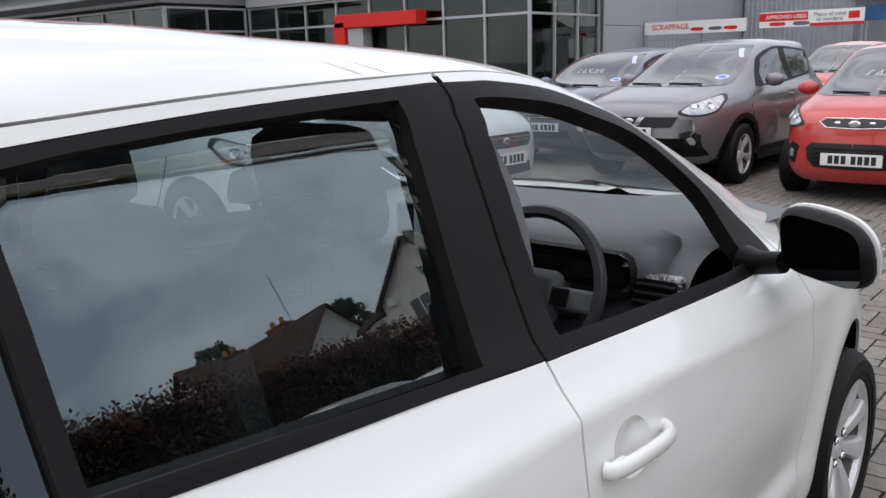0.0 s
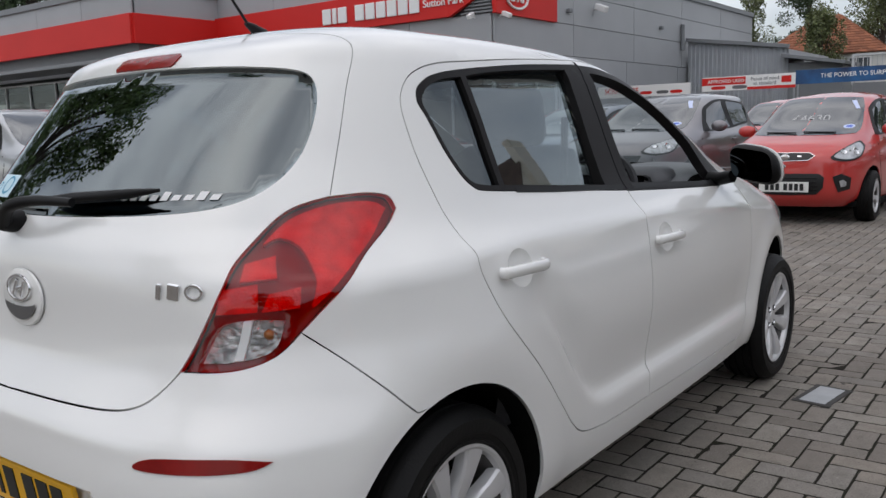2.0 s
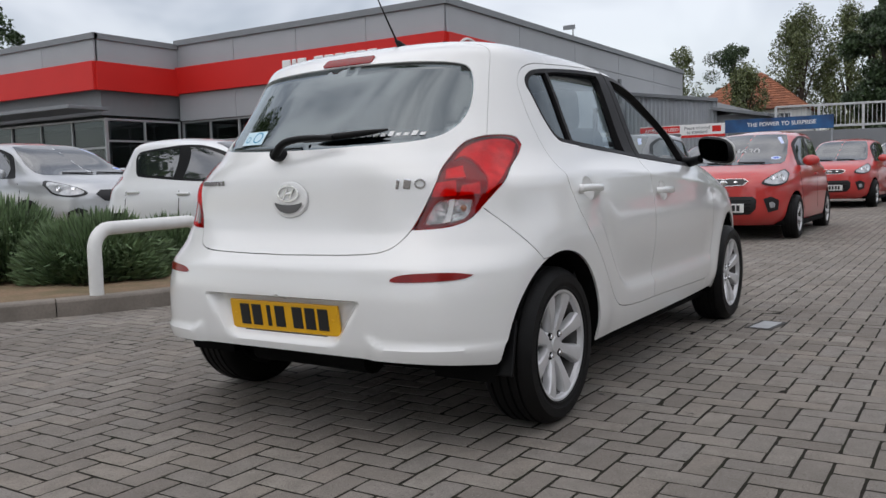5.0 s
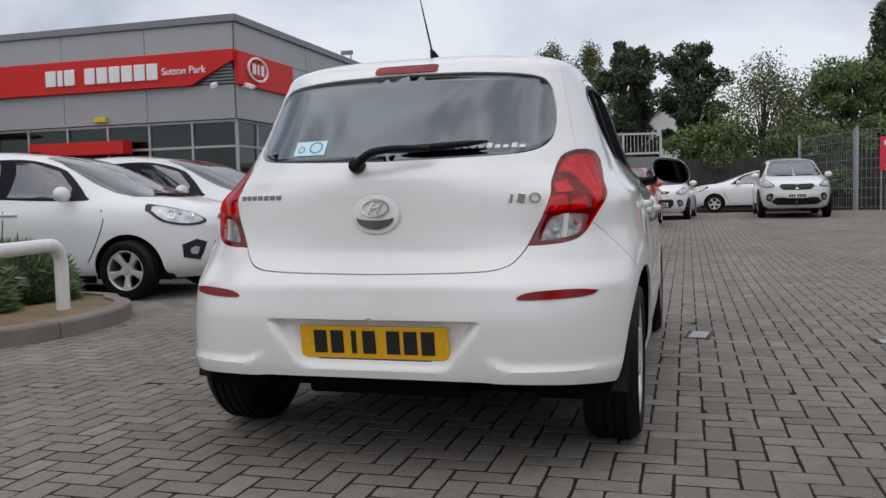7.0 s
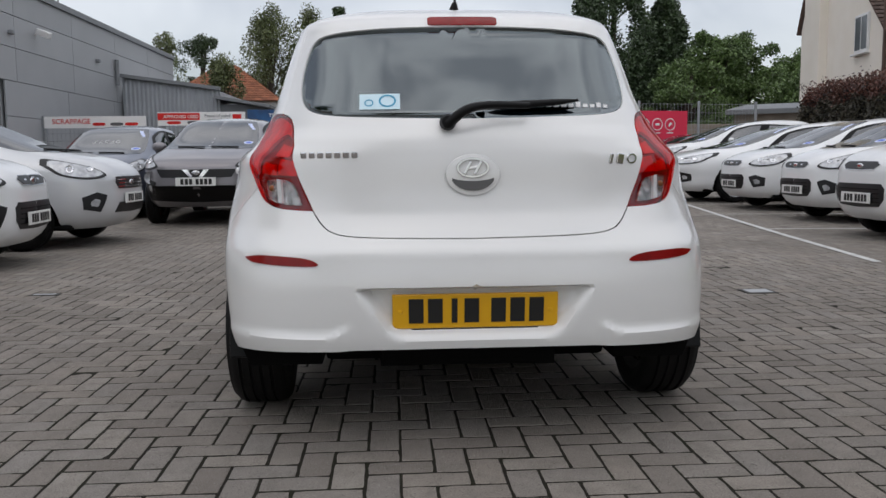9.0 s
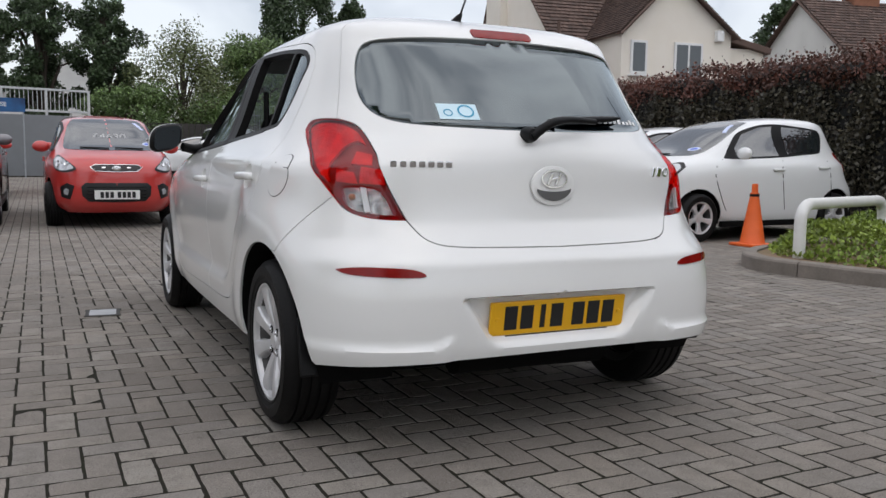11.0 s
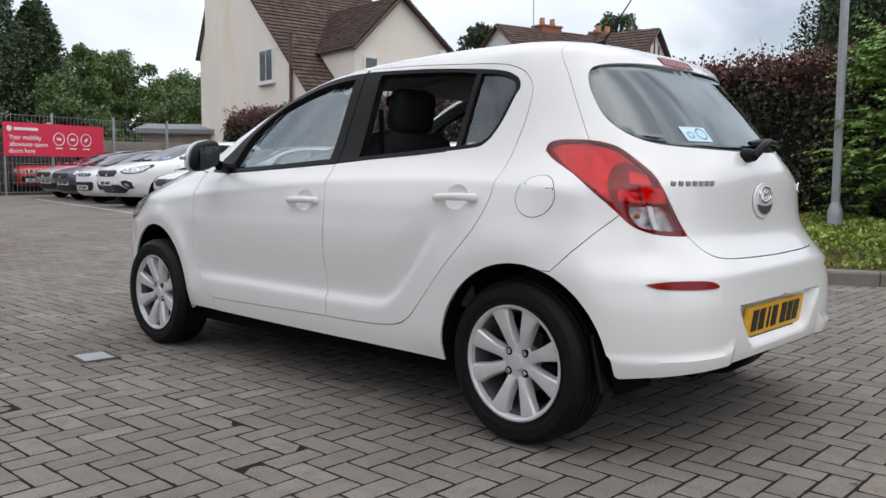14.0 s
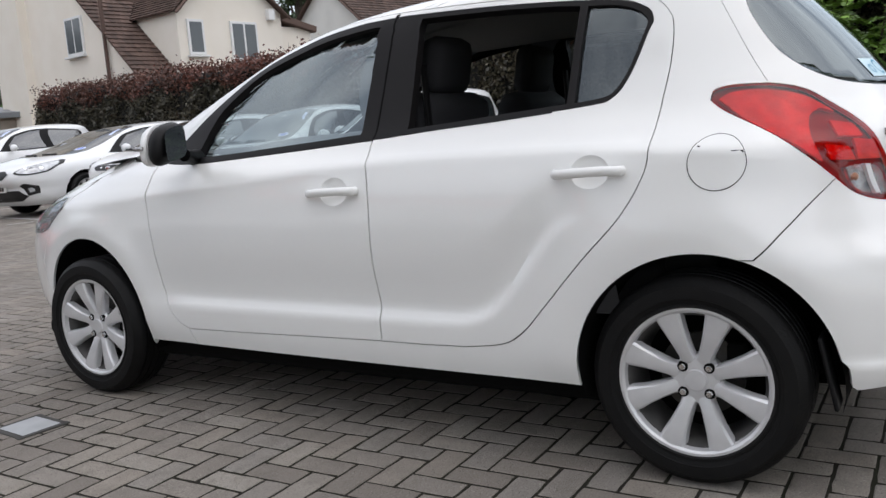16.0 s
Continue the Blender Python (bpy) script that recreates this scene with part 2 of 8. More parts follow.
def bm_plate(cx, cy, cz, rx, rz, seg=28):
    """A rounded flat plate facing -y."""
    bm = bmesh.new()
    ring = []
    for i in range(seg):
        a = 2 * math.pi * i / seg
        c, s = math.cos(a), math.sin(a)
        ring.append(bm.verts.new((cx + rx * math.copysign(abs(c) ** 0.6, c), cy, cz + rz * math.copysign(abs(s) ** 0.6, s))))
    bm.faces.new(ring)
    bmesh.ops.recalc_face_normals(bm, faces=bm.faces)
    return bm


def arch_liner(sgn, y, r, shell, x1=0.50, zc=0.30):
    """The dark drum over a wheel, open below; its rim follows the body's skin."""
    bm = bmesh.new()
    n = 24
    angles = np.linspace(-0.25, math.pi + 0.25, n)
    skin = [shell.point(*shell.side(y + r * math.cos(a), max(zc + r * math.sin(a), 0.24)))[0] - 0.008 for a in angles]
    rows = [[bm.verts.new((sgn * (s if k == 0 else x1), y + r * math.cos(a), zc + r * math.sin(a))) for a, s in zip(angles, skin)] for k in (0, 1)]
    for i in range(n - 1):
        bm.faces.new((rows[0][i], rows[0][i + 1], rows[1][i + 1], rows[1][i]))
    bm.faces.new(rows[1])
    bmesh.ops.recalc_face_normals(bm, faces=bm.faces)
    return bm

# ---- car bodies: a smooth shell, cut into panels ----
import collections
from mathutils.geometry import delaunay_2d_cdt


def monotone(xs, ys, at):
    """Smooth curve through points that never overshoots."""
    xs, ys = np.array(xs, float), np.array(ys, float)
    h, d = np.diff(xs), np.diff(ys) / np.diff(xs)
    m = np.zeros(len(xs))
    m[0], m[-1] = d[0], d[-1]
    for i in range(1, len(xs) - 1):
        if d[i - 1] * d[i] > 0:
            w1, w2 = 2 * h[i] + h[i - 1], h[i] + 2 * h[i - 1]
            m[i] = (w1 + w2) / (w1 / d[i - 1] + w2 / d[i])
    k = np.clip(np.searchsorted(xs, at) - 1, 0, len(xs) - 2)
    t = (at - xs[k]) / h[k]
    return ((2 * t ** 3 - 3 * t ** 2 + 1) * ys[k] + (t ** 3 - 2 * t ** 2 + t) * h[k] * m[k]
            + (-2 * t ** 3 + 3 * t ** 2) * ys[k + 1] + (t ** 3 - t ** 2) * h[k] * m[k + 1])


class Shell:
    """A car's skin. Each row: height, half width, rear end, front end, and how square the rear and front corners are.
    q runs round the car: 0 rear middle, 1 rear corner, 2 side, 3 front corner, 4 front middle (minus: its left side). t runs up from sill to roof."""

    def __init__(self, rows, mid, dent=None):
        a = np.array(rows, float)
        s = np.concatenate([[0], np.cumsum(np.hypot(np.diff(a[:, 0]), np.diff(a[:, 1])))])
        self.length = s[-1]
        self.ts = np.linspace(0, 1, 600)
        self.z, self.w, self.yr, self.yf, self.nr, self.nf = [monotone(s / s[-1], a[:, i], self.ts) for i in range(6)]
        self.mid, self.dent = mid, dent
        self.su = (0.78, 1.05, 2.4, 0.78)

    def t_of(self, z):
        return float(np.interp(z, self.z, self.ts))

    def rows_at(self, t):
        return [np.interp(t, self.ts, v) for v in (self.z, self.w, self.yr, self.yf, self.nr, self.nf)]

    def side(self, y, z):
        """(q, t) of the place on the right flank at y, z."""
        t = self.t_of(z)
        _, w, yr, yf, nr, nf = [float(v) for v in self.rows_at(t)]
        rear = y < self.mid
        b = (self.mid - y) / (self.mid - yr) if rear else (y - self.mid) / (yf - self.mid)
        b = min(max(b, 0.0), 0.9999)
        n = nr if rear else nf
        a = (1 - b ** n) ** (1 / n)
        q = 2 - b / a if b <= a else a / b
        return (q if rear else 4 - q, t)

    def end(self, x, z, front=False):
        """(q, t) of the place on the rear (or front) face at x, z."""
        t = self.t_of(z)
        _, w, yr, yf, nr, nf = [float(v) for v in self.rows_at(t)]
        n = nf if front else nr
        a = min(abs(x) / w, 0.9999)
        b = (1 - a ** n) ** (1 / n)
        q = a / b if a <= b else 2 - b / a
        q = 4 - q if front else q
        return (math.copysign(q, x), t)

    def flat(self, q, t):
        """Parameters as lengths, for even triangles."""
        s, q = math.copysign(1, q), abs(q)
        u = sum(self.su[i] * min(max(q - i, 0), 1) for i in range(4))
        return (s * u, t * self.length)

    def unflat(self, u, v):
        u, v = np.asarray(u, float), np.asarray(v, float)
        knots = np.concatenate([[0], np.cumsum(self.su)])
        return np.sign(u) * np.interp(np.abs(u), knots, [0, 1, 2, 3, 4]), v / self.length

    def point(self, q, t):
        q, t = np.asarray(q, float), np.clip(np.asarray(t, float), 0, 1)
        z, w, yr, yf, nr, nf = self.rows_at(t)
        s, q = np.where(q < 0, -1.0, 1.0), np.abs(q)
        front = q > 2
        p = np.where(front, 4 - q, q)
        n = np.where(front, nf, nr)
        a, b = np.minimum(np.abs(p), 1), np.minimum(2 - p, 1)
        k = (a ** n + b ** n) ** (-1 / n)
        x = w * a * k
        y = np.where(front, self.mid + (yf - self.mid) * b * k, self.mid - (self.mid - yr) * b * k)
        if self.dent:
            x, y, z = self.dent(x, y, z)
        return np.stack([s * x, y, z + 0 * x], -1)

    def normal(self, q, t):
        e = 1e-3
        du = self.point(q + e, t) - self.point(q - e, t)
        dv = self.point(q, np.minimum(t + e, 1)) - self.point(q, np.maximum(t - e, 0))
        n = np.cross(du, dv)
        n /= np.maximum(np.linalg.norm(n, axis=-1, keepdims=True), 1e-12)
        return n

    def panel(self, name, outer, holes=(), step=0.05, depth=0.012, gap=0.0, lift=0.0, material=None, halves=False, flip=False, bulge=0.0, smooth=35, hole_depth=None):
        """A skin panel: outer and holes are outlines in (q, t). Its edges turn inwards by depth. halves: outline is the right half of a
        panel that goes over the middle; flip: the left copy of it."""
        loops = []
        for k, ring in enumerate([outer, *holes]):
            pts = [Vector(self.flat(*p)) for p in ring]
            dense = []
            for i, p in enumerate(pts):
                r = pts[(i + 1) % len(pts)]
                m = max(1, int(math.ceil((r - p).length / step)))
                dense += [p.lerp(r, j / m) for j in range(m)]
            area = sum(a.x * b.y - b.x * a.y for a, b in zip(dense, dense[1:] + dense[:1]))
            if area < 0:
                dense.reverse()
            if gap:
                g = gap if k == 0 else -gap
                moved = []
                for i, p in enumerate(dense):
                    d = dense[(i + 1) % len(dense)] - dense[i - 1]
                    d = Vector((-d.y, d.x)).normalized() * g
                    on_mid = halves and (abs(p.x) < 1e-6 or abs(p.x - sum(self.su)) < 1e-6 or p.y > self.length - 1e-6)
                    moved.append(p + Vector((0, d.y)) if on_mid and abs(p.y - self.length) > 1e-6 else p if on_mid else p + d)
                dense = moved
            loops.append(dense)
        xs, ys = [p.x for p in loops[0]], [p.y for p in loops[0]]

        def inside(px, py, loop):
            r = np.zeros(px.shape, bool)
            for i in range(len(loop)):
                a, b = loop[i - 1], loop[i]
                if a.y == b.y:
                    continue
                c = ((a.y > py) != (b.y > py)) & (px < (b.x - a.x) * (py - a.y) / (b.y - a.y) + a.x)
                r ^= c
            return r

        nx, ny = int((max(xs) - min(xs)) / step) + 2, int((max(ys) - min(ys)) / (step * 0.87)) + 2
        gx, gy = np.meshgrid(np.arange(nx) * step + min(xs), np.arange(ny) * step * 0.87 + min(ys))
        gx = gx + (np.arange(ny) % 2)[:, None] * step / 2
        gx, gy = gx.ravel(), gy.ravel()
        ok = inside(gx, gy, loops[0])
        for lp in loops[1:]:
            ok &= ~inside(gx, gy, lp)
        edge = np.array([(p.x, p.y) for lp in loops for p in lp])
        gx, gy = gx[ok], gy[ok]
        if len(gx):
            near = np.full(len(gx), 9.0)
            for c in range(0, len(edge), 200):
                e = edge[c:c + 200]
                near = np.minimum(near, np.hypot(gx[:, None] - e[None, :, 0], gy[:, None] - e[None, :, 1]).min(1))
            gx, gy = gx[near > step * 0.45], gy[near > step * 0.45]
        pts2, edges2, start = [], [], 0
        for lp in loops:
            pts2 += [Vector((p.x, p.y)) for p in lp]
            edges2 += [(start + i, start + (i + 1) % len(lp)) for i in range(len(lp))]
            start += len(lp)
        pts2 += [Vector((a, b)) for a, b in zip(gx, gy)]
        v2, e2, f2, *_ = delaunay_2d_cdt(pts2, edges2, [], 0, 1e-5)
        v2 = np.array([(v.x, v.y) for v in v2])
        cen = np.array([v2[list(f)].mean(0) for f in f2])
        ok = inside(cen[:, 0], cen[:, 1], loops[0])
        for lp in loops[1:]:
            ok &= ~inside(cen[:, 0], cen[:, 1], lp)
        faces = [tuple(f) for f, o in zip(f2, ok) if o]
        q, t = self.unflat(v2[:, 0], v2[:, 1])
        pos, nor = self.point(q, t), self.normal(q, t)
        top = t > 0.999
        nor[top] = (0, 0, 1)
        grow = np.full(len(pos), lift)
        count = {}
        for f in faces:
            for a, b in zip(f, f[1:] + f[:1]):
                count[(min(a, b), max(a, b))] = count.get((min(a, b), max(a, b)), 0) + 1
        rim = [(a, b) for f in faces for a, b in zip(f, f[1:] + f[:1]) if count[(min(a, b), max(a, b))] == 1]
        if bulge:
            near = np.full(len(pos), 9.0)
            e = v2[sorted({a for r in rim for a in r})]
            for c in range(0, len(e), 200):
                near = np.minimum(near, np.hypot(v2[:, 0][:, None] - e[None, c:c + 200, 0], v2[:, 1][:, None] - e[None, c:c + 200, 1]).min(1))
            grow = grow + bulge * (1 - np.exp(-near / 0.02))
        pos = pos + nor * grow[:, None]
        verts = [tuple(p) for p in pos]
        if depth:
            low = {}
            for a, b in rim:
                if halves and abs(pos[a][0]) < 1e-4 and abs(pos[b][0]) < 1e-4:
                    continue
                for i in (a, b):
                    if i not in low:
                        low[i] = len(verts)
                        verts.append(tuple(pos[i] - nor[i] * depth))
                faces.append((b, a, low[a], low[b]))
        if halves:
            m = len(verts)
            verts += [(-x, y, z) for x, y, z in verts]
            faces += [tuple(i + m for i in reversed(f)) for f in faces]
        elif flip:
            verts = [(-x, y, z) for x, y, z in verts]
            faces = [tuple(reversed(f)) for f in faces]
        used = sorted({i for f in faces for i in f})
        re = {o: k for k, o in enumerate(used)}
        me = bpy.data.meshes.new(name)
        bm = bmesh.new()
        vs = [bm.verts.new(verts[i]) for i in used]
        for f in faces:
            try:
                bm.faces.new([vs[re[i]] for i in f])
            except ValueError:
                pass
        if halves:
            bmesh.ops.remove_doubles(bm, verts=[v for v in bm.verts if abs(v.co.x) < 1e-3], dist=2e-3)
        bm.to_mesh(me)
        bm.free()
        if material:
            me.materials.append(material)
        me.shade_smooth()
        me.set_sharp_from_angle(angle=radians(smooth))
        return me


HERO_ROWS = [
    (0.20, 0.800, -0.50, 3.18, 4.2, 4.0), (0.26, 0.832, -0.56, 3.27, 4.6, 4.2), (0.36, 0.848, -0.592, 3.33, 4.8, 4.4),
    (0.50, 0.853, -0.600, 3.35, 4.6, 4.4), (0.60, 0.855, -0.587, 3.34, 4.3, 4.4), (0.70, 0.855, -0.537, 3.29, 3.7, 4.4),
    (0.80, 0.846, -0.512, 3.14, 3.4, 4.4), (0.90, 0.818, -0.500, 2.88, 3.4, 4.2), (0.96, 0.772, -0.487, 2.70, 3.2, 4.2),
    (1.02, 0.738, -0.455, 2.46, 3.0, 4.6), (1.12, 0.700, -0.375, 2.22, 3.0, 5.0), (1.24, 0.660, -0.270, 1.93, 3.2, 5.0),
    (1.34, 0.622, -0.175, 1.66, 3.6, 5.0), (1.40, 0.590, -0.110, 1.42, 4.0, 4.6), (1.43, 0.540, -0.040, 1.24, 3.8, 4.0),
]
HERO_ROWS += [(1.455, 0.455, 0.06, 0.98, 3.4, 3.2), (1.475, 0.33, 0.2, 0.82, 3.2, 3.0), (1.487, 0.17, 0.34, 0.62, 3, 3), (1.49, 0.0, 0.44, 0.5, 3, 3)]


def step01(v):
    v = np.clip(v, 0, 1)
    return v * v * (3 - 2 * v)


RIDGE = np.polyfit([-0.35, -0.05, 0.15, 0.55, 1.05, 1.55, 2.1, 2.6, 3.1], [0.87, 0.905, 0.918, 0.929, 0.915, 0.876, 0.838, 0.80, 0.76], 5)


def hero_dent(x, y, z):
    """The pressed lines of the hatchback: shoulder crease, sill flare, wheel swell, number plate recess, bumper lips."""
    ridge = np.polyval(RIDGE, y)
    flank = step01((y + 0.42) / 0.3) * step01((3.05 - y) / 0.4)
    d = z - ridge
    x = x + flank * 0.015 * np.exp(-np.abs(d) / np.where(d > 0, 0.055, 0.034))
    door = step01((y - 0.25) / 0.25) * step01((2.2 - y) / 0.3)
    low = 0.405 + 0.30 * step01((0.78 - y) / 0.45) ** 2
    x = x - door * 0.020 * step01((low + 0.26 - z) / 0.22) * step01((z - low) / 0.05)
    r = np.hypot(y + 0.006, z - 0.30)
    x = x + 0.012 * np.exp(-((r - 0.40) / 0.085) ** 2) * step01((z - 0.2) / 0.15) * step01((y + 0.45) / 0.2)
    r = np.hypot(y - 2.53, z - 0.30)
    x = x + 0.012 * np.exp(-((r - 0.41) / 0.06) ** 2) * step01((z - 0.2) / 0.15)
    tail = step01((-0.25 - y) / 0.12)
    ax = np.abs(x)
    wide = 0.275 + 0.105 * np.clip((z - 0.36) / 0.145, 0, 1)
    y = y + tail * 0.048 * step01((wide - ax) / 0.055) * step01((z - 0.340) / 0.05) * step01((0.511 - z) / 0.014)
    lip = 0.372 + 0.03 * step01((0.47 - ax) / 0.09)
    y = y - tail * 0.016 * step01((ax - 0.375) / 0.06) * step01((lip - z) / 0.018)
    hollow = np.where(z > 0.742, np.clip((0.932 - z) / 0.19, 0, 1), 1 - step01((0.742 - z) / 0.07))
    y = y + tail * 0.012 * hollow * step01((0.63 - ax) / 0.12)
    y = y - tail * 0.006 * np.exp(-np.abs(z - 0.615) / 0.02)
    return x, y, z


HERO = Shell(HERO_ROWS, 0.45, hero_dent)

# ---- the white hatchback ----
RED_LENS = glass_mat("red_lens", (0.92, 0.06, 0.05), 0.02, 0.05, 0.4)
CLEAR_LENS = glass_mat("clear_lens", (0.92, 0.92, 0.92), 0.02, 0.05, 0.6)
RED_INNER = mat("red_reflector", (0.80, 0.016, 0.012), 0.25, vary=0.5, scale=26, tint=(0.26, 0.005, 0.005), bump=0.5, bump_scale=120)
RED_DEEP = mat("dark_red_reflector", (0.24, 0.008, 0.007), 0.15, spec=0.3, vary=0.4, scale=20)
SILVER_INNER = mat("silver_reflector", (0.62, 0.62, 0.62), 0.2, metal=0.9, vary=0.9, scale=45, tint=(0.04, 0.035, 0.035), bump=0.8, bump_scale=90)
AMBER = mat("amber_bulb", (0.34, 0.12, 0.03), 0.3)
# dark grey for the shadow in the boot grip's hollow
GRIP_SHADE = mat("grip_recess", (0.075, 0.075, 0.078), 0.35, coat=0.5)
BRAKE_DUST = mat("dusty_alloy", (0.085, 0.082, 0.08), 0.55, metal=0.3, vary=0.4, scale=20)
DASH = mat("dash_plastic", (0.035, 0.036, 0.04), 0.55, vary=0.2, scale=8, bump=0.12, bump_scale=300)
DASH_GREY = mat("dash_grey", (0.11, 0.114, 0.122), 0.5, bump=0.12, bump_scale=300)
CLOTH = mat("seat_cloth", (0.022, 0.022, 0.025), 0.85, vary=0.3, scale=20, bump=0.3, bump_scale=400)
HEADLINER = mat("headliner", (0.30, 0.295, 0.28), 0.9, bump=0.1, bump_scale=300)
BLACK_FELT = mat("carpet", (0.012, 0.012, 0.013), 0.95)
PILLAR_BLACK = mat("pillar_film", (0.012, 0.011, 0.0115), 0.5, vary=0.15, scale=12, spec=0.16, bump=0.05, bump_scale=500)
STICKER = mat("window_sticker", (0.62, 0.80, 0.88), 0.5)
STICKER_INK = mat("sticker_ink", (0.05, 0.32, 0.5), 0.5)
INK_BLACK = mat("plate_ink", (0.01, 0.01, 0.01), 0.5)
INK_WHITE = mat("white_ink", (0.75, 0.75, 0.75), 0.5)
MIRROR = mat("mirror_glass", (0.07, 0.075, 0.08), 0.02, metal=1.0)


def S(y, z):
    return HERO.side(y, z)


def R(q, z):
    return (q, HERO.t_of(z))


def arch_line(y, r, a0, a1, n=26, zc=0.30):
    return [S(y + r * math.cos(radians(a)), max(zc + r * math.sin(radians(a)), 0.232)) for a in np.linspace(a0, a1, n)]


def curve(pts, n=6):
    return smooth_line(pts, n)


def SL(*pts):
    """A line through (y, z) points of the flank, followed closely."""
    res = []
    for a, b in zip(pts, pts[1:]):
        m = max(1, int(math.hypot(a[0] - b[0], a[1] - b[1]) / 0.04))
        res += [S(a[0] + (b[0] - a[0]) * k / m, a[1] + (b[1] - a[1]) * k / m) for k in range(m)]
    return res + [S(*pts[-1])]


hero = thing("hatchback_car", "white five-door hatchback car parked on grey block paving", "car")

# outlines on the right flank: (y, z) or (q, z)
DOOR_F_FRONT = [S(*p) for p in curve([(2.10, 0.945), (2.092, 0.84), (2.07, 0.668), (2.042, 0.47), (1.995, 0.365), (1.925, 0.322)])]
DOOR_F_TOP = [S(*p) for p in curve([(1.015, 1.398), (1.165, 1.396), (1.318, 1.381), (1.44, 1.356), (1.645, 1.298), (1.81, 1.20), (1.93, 1.115), (2.055, 1.02), (2.10, 0.945)])]
B_SEAM = [S(*p) for p in curve([(1.013, 0.340), (1.012, 0.443), (1.02, 0.567), (1.02, 0.772), (1.034, 0.905), (1.045, 0.975), (1.035, 1.05), (1.022, 1.25), (1.015, 1.398)])]
DOOR_R_BACK = [S(*p) for p in curve([(0.407, 1.370), (0.25, 1.357), (0.155, 1.330), (0.104, 1.285), (0.088, 1.235), (0.090, 1.14), (0.103, 1.044), (0.116, 0.935), (0.127, 0.855),
                                     (0.19, 0.742), (0.306, 0.617), (0.433, 0.473), (0.50, 0.402), (0.57, 0.362), (0.70, 0.344)])]
DOOR_R_TOP = [S(*p) for p in curve([(1.015, 1.398), (0.8, 1.392), (0.62, 1.384), (0.407, 1.370)])]
WIN_F = SL((1.0475, 0.985), (1.0385, 1.05), (1.0255, 1.25), (1.0195, 1.382)) + [S(*p) for p in curve([(1.10, 1.381), (1.165, 1.379), (1.318, 1.363), (1.44, 1.336), (1.645, 1.277), (1.81, 1.178), (1.92, 1.095), (2.02, 1.015)])] + \
        [S(*p) for p in curve([(2.045, 0.95), (1.85, 0.944), (1.45, 0.963), (1.08, 0.984)])]
WIN_R = [S(*p) for p in curve([(0.98, 0.992), (0.65, 1.018), (0.32, 1.042), (0.243, 1.060), (0.197, 1.122), (0.158, 1.228), (0.145, 1.268), (0.172, 1.305), (0.278, 1.336), (0.62, 1.366), (0.93, 1.380)])] + SL((1.0115, 1.383), (1.0185, 1.25), (1.0315, 1.05), (1.0405, 0.988))
LIGHT_TOP = [R(*p) for p in curve([(1.21, 1.064), (1.35, 1.066), (1.425, 1.056), (1.45, 1.030)])]
LIGHT_OUT = [R(*p) for p in curve([(1.45, 1.030), (1.40, 0.993), (1.25, 0.925), (1.05, 0.825), (0.95, 0.778), (0.85, 0.756), (0.74, 0.747), (0.625, 0.744)])]
LIGHT_IN = [R(*p) for p in curve([(0.625, 0.744), (0.70, 0.826), (0.79, 0.912), (0.87, 0.963), (1.035, 1.038), (1.21, 1.064)])]
HATCH_SIDE = [R(*p) for p in curve([(1.12, 1.415), (1.20, 1.385), (1.205, 1.30), (1.215, 1.18), (1.21, 1.064)])]
HATCH_LOW = [R(*p) for p in curve([(0.625, 0.744), (0.575, 0.700), (0.53, 0.678), (0.458, 0.666), (0.30, 0.660), (0.0, 0.656)])]
HATCH_TOP = [R(*p) for p in curve([(0.0, 1.437), (0.5, 1.435), (0.95, 1.428), (1.12, 1.415)])]
BUMPER_SEAM = [R(*p) for p in curve([(1.03, 0.815), (1.197, 0.742), (1.405, 0.626)])]
GLASS_REAR = [R(*p) for p in curve([(0.0, 1.362), (0.3, 1.358), (0.60, 1.350), (0.90, 1.336), (1.02, 1.312), (1.07, 1.265), (1.075, 1.20), (1.045, 1.145), (0.96, 1.098), (0.83, 1.064), (0.64, 1.046), (0.3, 1.036), (0.0, 1.032)], 5)]
SCREEN = [R(*p) for p in curve([(4.0, 1.425), (3.5, 1.420), (3.15, 1.405)])] + [R(3.08, 1.36), R(3.06, 1.25), R(3.05, 1.12), R(3.05, 1.03)] + [R(*p) for p in curve([(3.10, 0.985), (3.5, 0.975), (4.0, 0.975)])]
HOOD_EDGE = [R(*p) for p in curve([(2.985, 0.965), (3.02, 0.92), (3.10, 0.84), (3.22, 0.77), (3.5, 0.735), (4.0, 0.73)])]

arch_r, arch_f = 0.342, 0.362
seam_angle = 107.4
body_outline = (HATCH_TOP + HATCH_SIDE[1:] + LIGHT_TOP[1:] + [p for p in LIGHT_OUT[1:] if p[1] > HERO.t_of(0.82)] + BUMPER_SEAM
                + arch_line(-0.006, arch_r, seam_angle, -8) + [S(0.38, 0.254), S(1.2, 0.256), S(1.90, 0.258), S(1.925, 0.322)]
                + DOOR_F_FRONT[::-1][1:] + [R(2.90, 0.962), R(3.05, 0.975)] + SCREEN[::-1][len(curve([(0, 0), (0, 1), (0, 2)])) - 1:] + [(4.0, 1.0), (0.0, 1.0)])
door_f = DOOR_F_TOP[:-1] + DOOR_F_FRONT + [S(1.60, 0.328), S(1.3, 0.335)] + B_SEAM[:-1]
door_r = DOOR_R_TOP[:-1] + DOOR_R_BACK + [S(0.85, 0.340)] + B_SEAM[:-1]
hatch = HATCH_TOP + HATCH_SIDE[1:] + LIGHT_IN[::-1][1:] + HATCH_LOW[1:]
